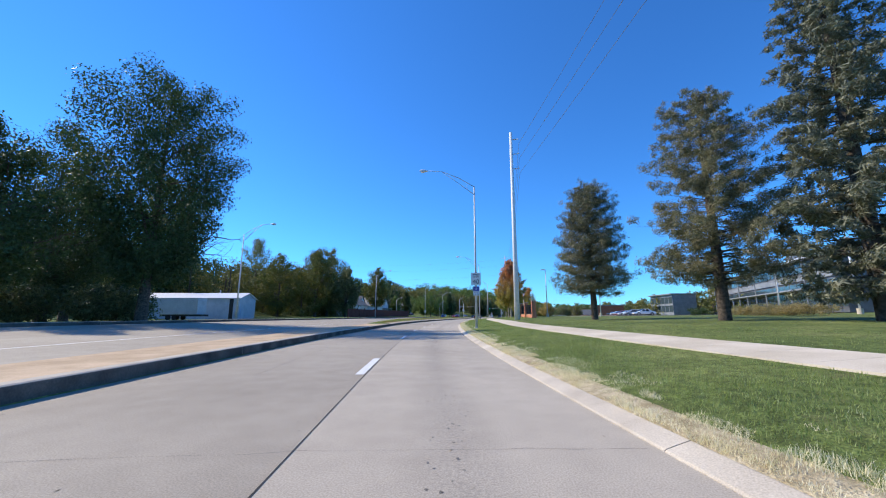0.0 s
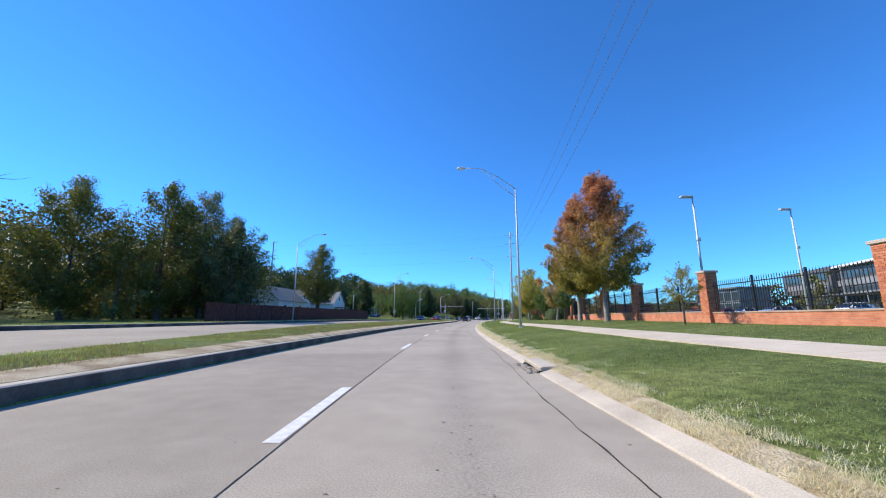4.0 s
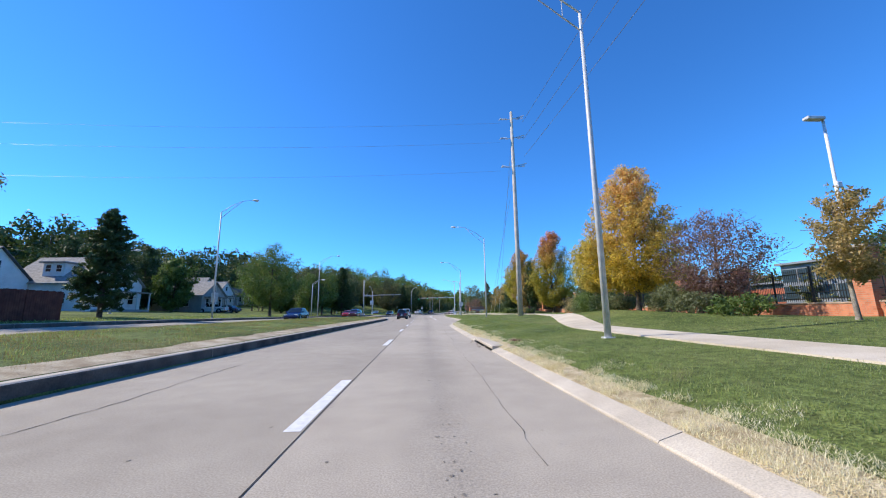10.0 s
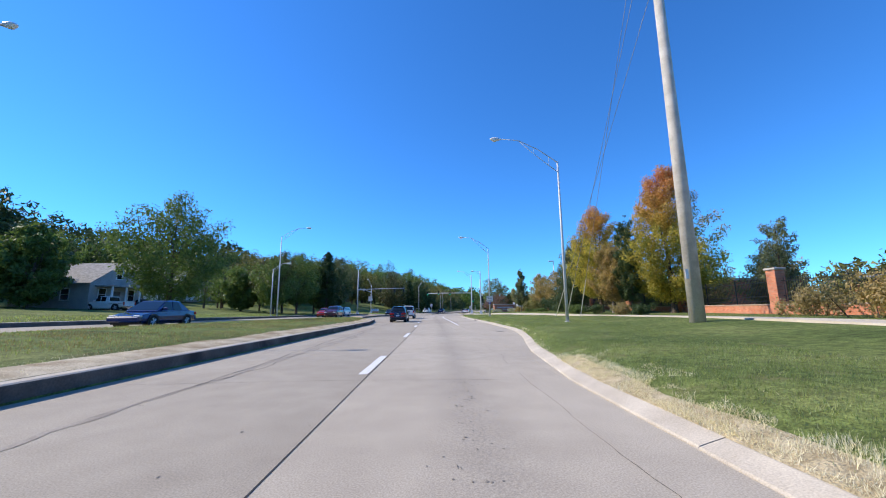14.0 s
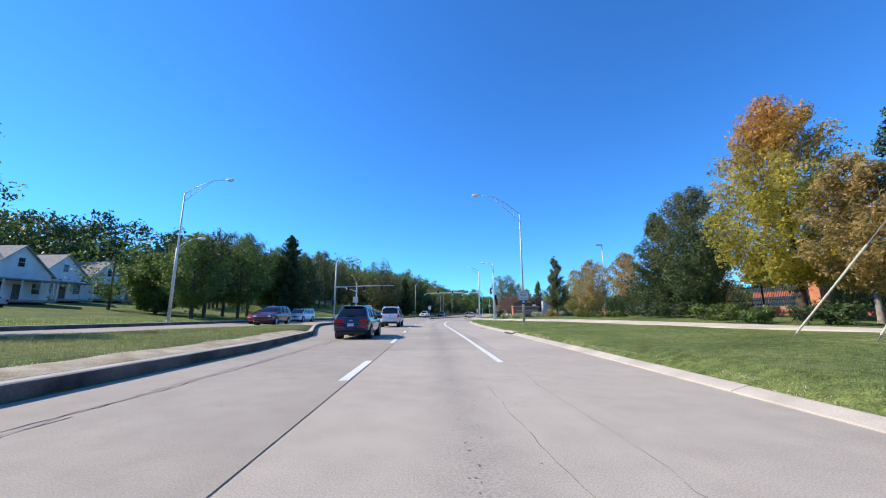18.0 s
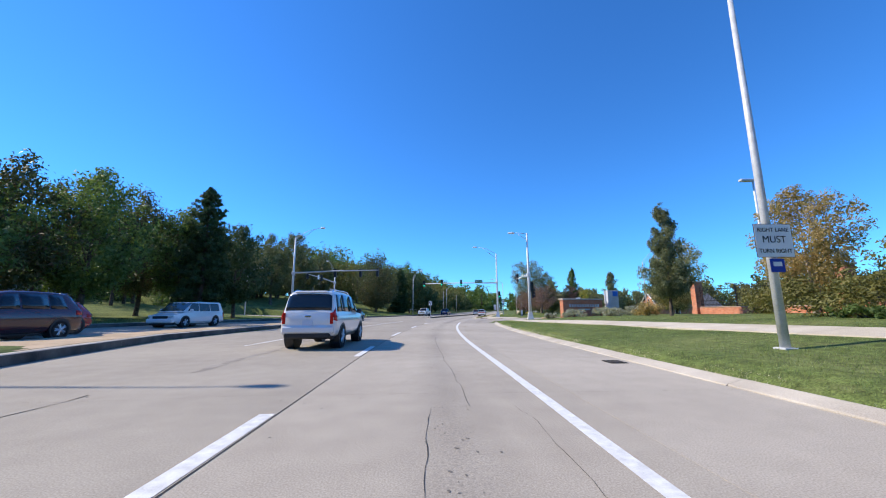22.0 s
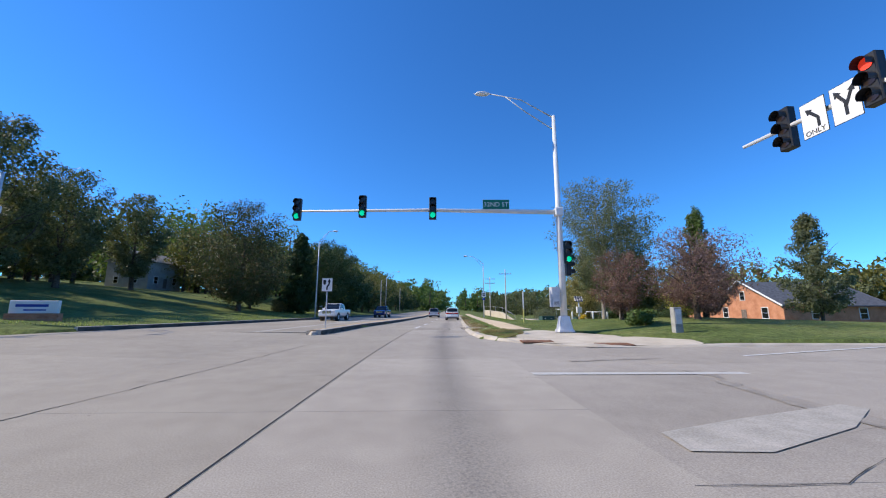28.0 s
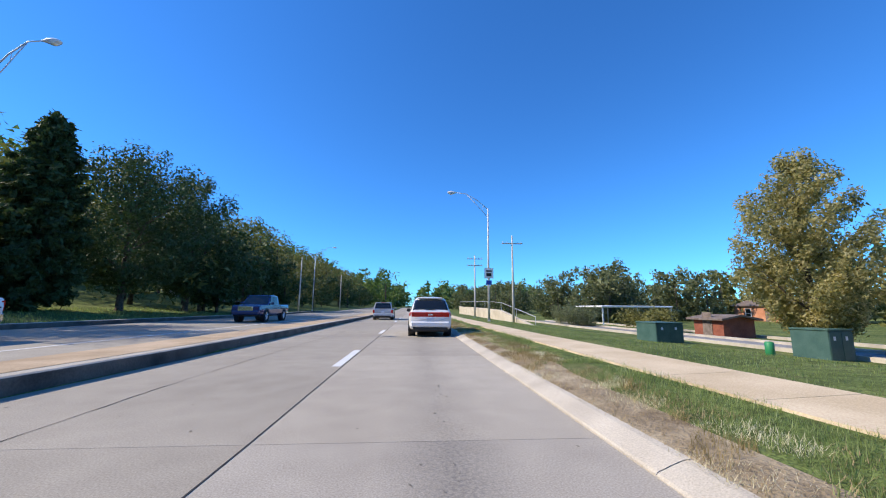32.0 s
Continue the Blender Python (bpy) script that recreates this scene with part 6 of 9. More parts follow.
BRICK_FAR = surface("orange_brickwork", (0.46, 0.19, 0.10), (0.60, 0.28, 0.16), 1.2, 18, 0.85, 0.2)
TRIM = plain("white_trim", (0.74, 0.74, 0.73), 0.5)


def window(parent, x, y, z, w, h, axis, out, frame_mat=None):
    """A window with frame and pane on a wall; axis: the wall's run, out: which way it looks."""
    def span(a0, a1, z0, z1, d0, d1):
        d0, d1 = sorted((out * d0, out * d1))
        return ((x + a0, y + d0, z0), (x + a1, y + d1, z1)) if axis == "x" else ((x + d0, y + a0, z0), (x + d1, y + a1, z1))
    f = part("window", boxes(span(-w / 2 - 0.08, w / 2 + 0.08, z - 0.08, z, 0.0, 0.06), span(-w / 2 - 0.08, w / 2 + 0.08, z + h, z + h + 0.1, 0.0, 0.06),
                             span(-w / 2 - 0.08, -w / 2, z, z + h, 0.0, 0.06), span(w / 2, w / 2 + 0.08, z, z + h, 0.0, 0.06),
                             span(-w / 2, w / 2, z + h / 2 - 0.025, z + h / 2 + 0.025, 0.012, 0.045)), frame_mat or TRIM, parent)
    part("pane", boxes(span(-w / 2, w / 2, z, z + h, 0.004, 0.014)), GLASS_DARK, f)
    return f


def house(s, u, wide, deep, eave, rise, wall, roof, label, turn=0.0, porch=True, ridge="x", z=None, dormer=False, chimney=False, name="house"):
    """A gabled house; its x axis points at the avenue. ridge: "x" shows the gable to the avenue, "y" the eaves."""
    base = ground_z(s, u) if z is None else z
    t = thing(name, Matrix.Translation(W(s, u, base)) @ pose(0, 0, 0, 0, 0, along(s) + turn), label, "house")
    x0, x1, y0, y1 = -deep / 2, deep / 2, -wide / 2, wide / 2
    bm = bmesh.new()
    box(bm, (x0, y0, -0.4), (x1, y1, eave))
    if ridge == "x":
        for x in (x0, x1):
            bm.faces.new([bm.verts.new(c) for c in ((x, y0, eave), (x, y1, eave), (x, 0, eave + rise))])
    else:
        for y in (y0, y1):
            bm.faces.new([bm.verts.new(c) for c in ((x0, y, eave), (x1, y, eave), (0, y, eave + rise))])
    part("wall", bm, wall, t)
    for q in (-1, 1):
        bm = bmesh.new()
        o, th = 0.4, 0.14
        if ridge == "x":
            k = rise / (wide / 2)
            pts = [(x0 - o, 0, eave + rise + 0.02), (x1 + o, 0, eave + rise + 0.02), (x1 + o, q * (wide / 2 + o), eave - o * k + 0.02), (x0 - o, q * (wide / 2 + o), eave - o * k + 0.02)]
        else:
            k = rise / (deep / 2)
            pts = [(0, y0 - o, eave + rise + 0.02), (0, y1 + o, eave + rise + 0.02), (q * (deep / 2 + o), y1 + o, eave - o * k + 0.02), (q * (deep / 2 + o), y0 - o, eave - o * k + 0.02)]
        a, b = [bm.verts.new(c) for c in pts], [bm.verts.new((c[0], c[1], c[2] + th)) for c in pts]
        bm.faces.new(a), bm.faces.new(b)
        for i in range(4):
            bm.faces.new((a[i], a[(i + 1) % 4], b[(i + 1) % 4], b[i]))
        part("roof", bm, roof, t)
    for y in (-wide * 0.28, wide * 0.28) if deep > 4 else ():
        window(t, x1, y, 0.9, 1.0, 1.4, "y", 1)
    if ridge == "x" and rise > 2:
        window(t, x1, 0, eave + rise * 0.25, 0.8, 1.2, "y", 1)
    for x in (-deep * 0.25, deep * 0.2) if deep > 4 else ():
        window(t, x, y0, 0.9, 0.9, 1.3, "x", -1)
        window(t, x, y1, 0.9, 0.9, 1.3, "x", 1)
    d = part("door", boxes(((x1, -0.5, 0.0), (x1 + 0.06, 0.45, 2.05)), bevel=0.01), SHINGLE_BROWN, t)
    part("knob", boxes(((x1 + 0.06, 0.3, 0.95), (x1 + 0.12, 0.36, 1.01)), bevel=0.015), ALLOY, d)
    if porch:
        w = wide * 0.42
        part("porch_roof", boxes(((x1, -w, 2.5), (x1 + 2.2, w, 2.68)), bevel=0.03), roof, t)
        part("porch_floor", boxes(((x1, -w, -0.3), (x1 + 2.1, w, 0.02))), SIDING_GREY, t)
        for y in (-w + 0.15, -w / 3, w / 3, w - 0.15):
            part("porch_post", boxes(((x1 + 1.95, y - 0.07, 0.0), (x1 + 2.09, y + 0.07, 2.5))), TRIM, t)
    if dormer:
        bm = boxes(((deep * 0.12, -wide * 0.18, eave + rise * 0.15), (deep * 0.36, wide * 0.18, eave + rise * 0.75)))
        part("dormer", bm, wall, t)
        part("dormer_roof", boxes(((deep * 0.05, -wide * 0.22, eave + rise * 0.75), (deep * 0.42, wide * 0.22, eave + rise * 0.86))), roof, t)
        window(t, deep * 0.36, 0, eave + rise * 0.22, 1.2, rise * 0.4, "y", 1)
    if chimney:
        uv_box("chimney", (-0.6, 0.4, eave), (0.1, 1.1, eave + rise + 0.8), BRICK, t)
    return t


house(130.0, -46.5, 12, 9, 3.4, 3.2, SIDING, SHINGLE, "low white house with a grey shingle roof behind the red fence", ridge="y", porch=False)
house(157.0, -58.5, 8, 10, 3.6, 3.8, SIDING, SHINGLE_DARK, "white house with a steep dark gable behind the fence", porch=False)
h = house(166.3, -51.3, 9.5, 11, 3.8, 3.9, SIDING, SHINGLE, "white bungalow with a grey roof, side dormer and porch")
part("dormer", boxes(((-1.6, -3.9, 4.7), (1.2, -1.2, 6.5))), SIDING, h)
part("dormer_roof", boxes(((-2.0, -4.3, 6.5), (1.6, -0.6, 6.72)), bevel=0.03), SHINGLE, h)
for x in (-0.9, 0.5):
    window(h, x, -3.9, 5.3, 0.7, 0.9, "x", -1)
house(184.0, -45.5, 8, 9, 3.0, 2.6, SIDING_GREY, SHINGLE, "small grey house with a low shingle roof")
house(203.0, -60.5, 8, 11, 3.5, 3.7, SIDING, SHINGLE, "white house with a steep gable and columned porch")
house(211.0, -65.0, 7.5, 10, 3.5, 3.6, SIDING, SHINGLE, "white clapboard house with a steep grey roof")
house(218.5, -67.5, 7.5, 10, 3.4, 3.6, SIDING, SHINGLE, "small white house with a front porch and gable")
house(228.0, -68.0, 9, 9, 3.0, 2.6, SIDING_GREY, SHINGLE_BROWN, "low brown-roofed house among trees", ridge="y")
house(303.0, -66.0, 9, 9, 5.4, 2.2, SIDING_GREY, SHINGLE, "large pale two-storey house above the mown bank", ridge="y", porch=False)
house(112.0, -44.0, 9, 8, 3.0, 2.2, SIDING_GREY, SHINGLE, "low house with a pale metal roof behind the fence", ridge="y", porch=False)
house(325.0, -34.0, 10, 8, 3.2, 2.4, SIDING, SHINGLE_BROWN, "white house below the trees beyond the hill", ridge="y", porch=False)

METAL_SIDING = surface("blue_grey_metal_siding", (0.42, 0.46, 0.52), (0.55, 0.58, 0.63), 0.8, 18, 0.5, 0.1)
t = thing("metal_shed", Matrix.Translation(W(66.8, -50.5, ground_z(66.8, -42))) @ pose(0, 0, 0, 0, 0, along(66.8) + 8), "long blue-grey metal shed with a low white roof", "shed")
bm = boxes(((-11, -3.2, -0.3), (11, 3.2, 3.8)))
for x in (-11, 11):
    bm.faces.new([bm.verts.new(c) for c in ((x, -3.2, 3.8), (x, 3.2, 3.8), (x, 0, 4.8))])
part("wall", bm, METAL_SIDING, t)
for q in (-1, 1):
    bm = bmesh.new()
    a = [(-11.3, 0, 4.85), (11.3, 0, 4.85), (11.3, q * 3.5, 3.75), (-11.3, q * 3.5, 3.75)]
    lo_, hi_ = [bm.verts.new(c) for c in a], [bm.verts.new((c[0], c[1], c[2] + 0.1)) for c in a]
    bm.faces.new(lo_), bm.faces.new(hi_)
    for i in range(4):
        bm.faces.new((lo_[i], lo_[(i + 1) % 4], hi_[(i + 1) % 4], hi_[i]))
    part("roof", bm, WHITE_STEEL, t)
part("vent_pipe", boxes(((4.9, 0.9, 4.4), (5.1, 1.1, 5.6))), STEEL, t)
part("side_door", boxes(((9.2, -3.24, 0.0), (9.9, -3.2, 3.7))), BLACK, t)
t = thing("box_trailer", Matrix.Translation(W(58.0, -43.5, ground_z(58, -43))) @ pose(0, 0, 0, 0, 0, along(58) + 6), "pale grey box trailer parked by the shed", "trailer")
part("box", boxes(((-3.0, -1.2, 0.9), (3.0, 1.2, 3.6)), bevel=0.03), METAL_SIDING, t)
part("chassis", boxes(((-3.0, -1.0, 0.6), (3.6, 1.0, 0.9))), BLACK, t)
for x in (-1.6, -0.6):
    for y in (-1.15, 1.0):
        bm = bmesh.new()
        tube(bm, [(x, y, 0.4), (x, y + 0.2, 0.4)], 0.4, 14)
        part("wheel", bm, RUBBER, t)

# ---------------------------------------------------------------- campus buildings
OFFICE_GLASS = plain("blue_grey_glazing", (0.05, 0.075, 0.09), 0.1, 0.0, 0.8)
OFFICE_PANEL = surface("grey_cladding", (0.20, 0.215, 0.235), (0.29, 0.30, 0.315), 0.6, 12, 0.5, 0.05)
OFFICE_DARK = surface("charcoal_cladding", (0.09, 0.09, 0.095), (0.15, 0.15, 0.155), 0.6, 12, 0.5, 0.05)


def block(name, a, b, depth, top, base, bands, label, wall, piers=0):
    """A building whose front runs from a to b (world x, y) and whose body lies to the right of that line."""
    a, b = Vector((*a, 0)), Vector((*b, 0))
    d = b - a
    t = thing(name, Matrix.Translation((a.x, a.y, base)) @ pose(0, 0, 0, 0, 0, math.degrees(math.atan2(d.y, d.x))), label, "building")
    ln, h = d.length, top - base
    part("wall", boxes(((0, -depth, -0.5), (ln, 0, h))), wall, t)
    part("roof", boxes(((-0.5, -depth - 0.5, h), (ln + 0.5, 0.9, h + 0.45)), bevel=0.05), OFFICE_PANEL, t)
    for z0, z1 in bands:
        n = max(2, int(ln / 3.0))
        for k in range(n):
            x = ln * k / n
            w = part("window", boxes(((x + 0.06, 0.0, z0), (x + ln / n - 0.06, 0.07, z1))), OFFICE_DARK if wall != OFFICE_PANEL else OFFICE_PANEL, t)
            part("pane", boxes(((x + 0.16, 0.07, z0 + 0.1), (x + ln / n - 0.16, 0.085, z1 - 0.1))), OFFICE_GLASS, w)
    for k in range(piers):
        x = ln * (k + 0.5) / piers
        part("pier", boxes(((x - 0.25, 0.0, -0.3), (x + 0.25, 1.0, h))), OFFICE_PANEL, t)
    return t


def office():
    """A long two-storey front of pale bands and dark glass under a white sloping roof, with a charcoal block at its end."""
    a, b = Vector((61, 72, 0)), Vector((88, 160, 0))
    d = b - a
    t = thing("office_building", Matrix.Translation((a.x, a.y, 2.4)) @ pose(0, 0, 0, 0, 0, math.degrees(math.atan2(d.y, d.x))) @ Matrix.Diagonal((1, 1, 1.22, 1)), "charcoal and glass office building with pale bands and a white roof", "building")
    ln = d.length
    part("wall", boxes(((0, -22, -0.5), (ln, 0, 8.4))), OFFICE_DARK, t)
    bm = bmesh.new()
    v = [bm.verts.new(c) for x in (-0.6, ln + 0.3) for c in ((x, 1.2, 8.4), (x, 1.2, 8.75), (x, -9, 10.6), (x, -22.5, 10.6), (x, -22.5, 8.4))]
    bm.faces.new(v[:5]), bm.faces.new(v[5:][::-1])
    for k in range(5):
        bm.faces.new((v[k], v[k + 5], v[(k + 1) % 5 + 5], v[(k + 1) % 5]))
    part("roof", bm, WHITE_STEEL, t)
    for x in (30, 58):
        part("roof_plant", boxes(((x, -8, 10.0), (x + 4, -4.5, 12.0)), bevel=0.05), OFFICE_PANEL, t)
    part("spandrel", boxes(((0, 0, 4.9), (ln - 22, 0.3, 6.0)), bevel=0.02), OFFICE_PANEL, t)
    part("canopy", boxes(((0, 0, 3.2), (ln - 19, 2.2, 3.45)), bevel=0.03), OFFICE_PANEL, t)
    part("end_block", boxes(((ln - 22, 0.0, 3.9), (ln, 1.4, 8.9)), bevel=0.04), OFFICE_DARK, t)
    part("end_spandrel", boxes(((ln - 20.5, 1.4, 5.0), (ln - 1.2, 1.48, 6.0))), OFFICE_PANEL, t)
    for z0, z1, x0, x1, y in ((0.3, 3.0, 0, ln - 1, 0.0), (3.7, 4.6, 0, ln - 22.2, 0.0), (6.3, 8.0, 0, ln - 22.2, 0.0), (6.4, 8.2, ln - 20.5, ln - 1.2, 1.4)):
        n = max(3, int((x1 - x0) / 2.6))
        for k in range(n):
            x = x0 + (x1 - x0) * k / n
            w = part("window", boxes(((x + 0.03, y, z0), (x + (x1 - x0) / n - 0.03, y + 0.07, z1))), OFFICE_DARK, t)
            part("pane", boxes(((x + 0.09, y + 0.07, z0 + 0.06), (x + (x1 - x0) / n - 0.09, y + 0.085, z1 - 0.06))), OFFICE_GLASS, w)
    for k in range(12):
        bm = bmesh.new()
        tube(bm, [(2 + k * 7, 1.9, -0.4), (2 + k * 7, 1.9, 8.45 if k % 2 else 3.2)], 0.14, 8)
        part("column", bm, OFFICE_PANEL, t)


office()
block("glass_pavilion", (72, 158), (71, 176), 9, 9.6, 2.0, ((0.6, 3.4), (4.0, 6.8)), "low pavilion with pale teal glazing", OFFICE_PANEL, 0)
block("brick_building", (76, 178), (79, 198), 16, 6.4, 1.4, ((1.0, 2.6), (4.0, 5.4)), "red brick college building of two storeys", surface("far_brick", (0.34, 0.10, 0.06), (0.46, 0.16, 0.09), 0.8, 20, 0.85, 0.2))
block("brick_building", (52, 198), (55, 214), 14, 6.2, 1.2, ((1.0, 2.6), (3.4, 4.6)), "red brick building with dark windows behind the fence", surface("near_brick", (0.36, 0.11, 0.06), (0.48, 0.17, 0.10), 0.8, 20, 0.85, 0.2))
bk = house(281.5, 49.5, 13, 13, 2.6, 3.3, BRICK_FAR, SHINGLE_DARK, "orange brick house with white gable trim and dark roof", turn=180, porch=False, ridge="x", z=-0.6, name="brick_house")
for q in (-1, 1):
    bm = bmesh.new()
    tube(bm, [(6.92, 0, 6.2), (6.92, q * 6.9, 2.5)], 0.13, 4)
    part("gable_trim", bm, TRIM, bk)
house(318.0, 63.0, 13, 8, 2.9, 1.2, BRICK_FAR, SHINGLE_BROWN, "low orange brick house across the parking lot", turn=180, porch=False, ridge="y", z=-0.8, name="brick_house")
house(289.0, 25.2, 3.0, 2.6, 1.5, 0.25, surface("red_boards", (0.22, 0.07, 0.045), (0.30, 0.10, 0.06), 2, 20, 0.8, 0.2), SHINGLE_BROWN, "small red-brown hut beside the lot", turn=180, porch=False, ridge="y", z=-1.0, name="hut")
t = thing("carport", Matrix.Translation(W(312, 30, -1.0)) @ pose(0, 0, 0, 0, 0, along(312)), "open carport with a white flat roof and thin posts", "carport")
part("roof", boxes(((-5, -4, 2.5), (5, 4, 2.75)), bevel=0.05), WHITE_STEEL, t)
for x in (-4.8, 0, 4.8):
    for y in (-3.8, 3.8):
        part("post", boxes(((x - 0.08, y - 0.08, -0.2), (x + 0.08, y + 0.08, 2.5))), STEEL, t)

# brick sign wall at the corner
GREY_BLOCK = surface("pale_grey_render", (0.48, 0.48, 0.49), (0.60, 0.60, 0.61), 1.5, 20, 0.7, 0.15)
p0, p1 = W(217.4, 12.4), W(219.7, 17.0)
d = p1 - p0
t = thing("brick_sign_wall", Matrix.Translation((p0.x, p0.y, 0.95)) @ pose(0, 0, 0, 0, 0, math.degrees(math.atan2(d.y, d.x))), "low red brick sign wall with raised silver letters", "sign")
uv_box("wall", (0, 0, -0.9), (d.length, 0.5, 1.35), BRICK, t)
part("coping", boxes(((-0.1, -0.1, 1.35), (d.length + 0.1, 0.6, 1.5)), bevel=0.02), STONE_CAP, t)
for k in range(12):
    x = 0.75 + k * 0.33
    part("letter", boxes(((x, -0.05, 0.62), (x + 0.2, 0.0, 0.9))), STEEL, t)
part("second_line", boxes(((1.9, -0.04, 0.3), (3.4, 0.0, 0.44))), STEEL, t)
t = thing("sign_pylon", Matrix.Translation(W(220.2, 18.2, 1.35)) @ pose(0, 0, 0, 0, 0, along(220) + 10), "pale grey block with a blue emblem beside the sign wall", "sign")
part("block", boxes(((-0.65, -0.4, -1.0), (0.55, 0.4, 2.0)), bevel=0.02), GREY_BLOCK, t)
part("emblem", boxes(((-0.1, -0.43, 1.35), (0.48, -0.4, 1.9)), bevel=0.01), plain("blue_emblem", (0.02, 0.16, 0.62), 0.4), t)


# ---------------------------------------------------------------- vehicles
def paint(name, colour, rough=0.22):
    m, n, l, b = material(name)
    b.inputs["Base Color"].default_value = (*colour, 1)
    b.inputs["Roughness"].default_value = rough
    b.inputs["Coat Weight"].default_value, b.inputs["Coat Roughness"].default_value = 0.8, 0.05
    return m


PAINT_WHITE = paint("white_car_paint", (0.74, 0.74, 0.73))
PAINT_NAVY = paint("dark_blue_car_paint", (0.010, 0.016, 0.042))
PAINT_BLACK = paint("black_car_paint", (0.01, 0.01, 0.012))
PAINT_RED = paint("red_car_paint", (0.35, 0.02, 0.015))
PAINT_MAROON = paint("maroon_car_paint", (0.07, 0.012, 0.016))
PAINT_BLUE = paint("blue_car_paint", (0.012, 0.03, 0.12))
PAINT_GREY = paint("grey_car_paint", (0.09, 0.09, 0.095))
PAINT_SILVER = paint("silver_car_paint", (0.42, 0.44, 0.47))
PLATE = plain("pale_number_plate", (0.55, 0.60, 0.68), 0.5)
CHROME = plain("chrome", (0.75, 0.75, 0.76), 0.12, 1.0)


def loft(bm, rings, close=True):
    vs = [[bm.verts.new(p) for p in r] for r in rings]
    n = len(vs[0])
    for a, b in zip(vs, vs[1:]):
        for k in range(n):
            bm.faces.new((a[k], a[(k + 1) % n], b[(k + 1) % n], b[k]))
    if close:
        bm.faces.new(vs[0][::-1])
        bm.faces.new(vs[-1])
    return bm


def wheels(t, w, spots, r):
    """Four wheels with arches, tyres and spoked rims."""
    for y in spots:
        for sx in (-1, 1):
            bm = bmesh.new()
            tube(bm, [(sx * (w - 0.30), y, r + 0.02), (sx * (w + 0.006), y, r + 0.02)], r + 0.045, 24)
            part("wheel_arch", bm, BLACK, t)
            prof = ((w - 0.22, r * 0.6), (w - 0.22, r * 0.96), (w - 0.17, r), (w - 0.03, r), (w + 0.015, r * 0.95), (w + 0.02, r * 0.68), (w - 0.03, r * 0.66))
            bm = bmesh.new()
            rg = [[bm.verts.new((sx * x, y + q * math.cos(a), r + q * math.sin(a))) for a in (2 * math.pi * j / 20 for j in range(20))] for x, q in prof]
            for a, b in zip(rg, rg[1:]):
                for j in range(20):
                    bm.faces.new((a[j], a[(j + 1) % 20], b[(j + 1) % 20], b[j]))
            wheel = part("wheel", bm, RUBBER, t, "black tyre", smooth=True)
            bm = bmesh.new()
            tube(bm, [(sx * (w - 0.1), y, r), (sx * (w - 0.06), y, r)], r * 0.66, 16)
            for j in range(10):
                a = 2 * math.pi * (j // 2) / 5 + (0.16 if j % 2 else -0.16)
                c0, c1 = Vector((sx * (w + 0.008), y, r)), Vector((sx * (w - 0.005), y + r * 0.62 * math.cos(a), r + r * 0.62 * math.sin(a)))
                tube(bm, [c0, c1], [0.034, 0.024], 6)
            part("rim", bm, ALLOY, wheel)


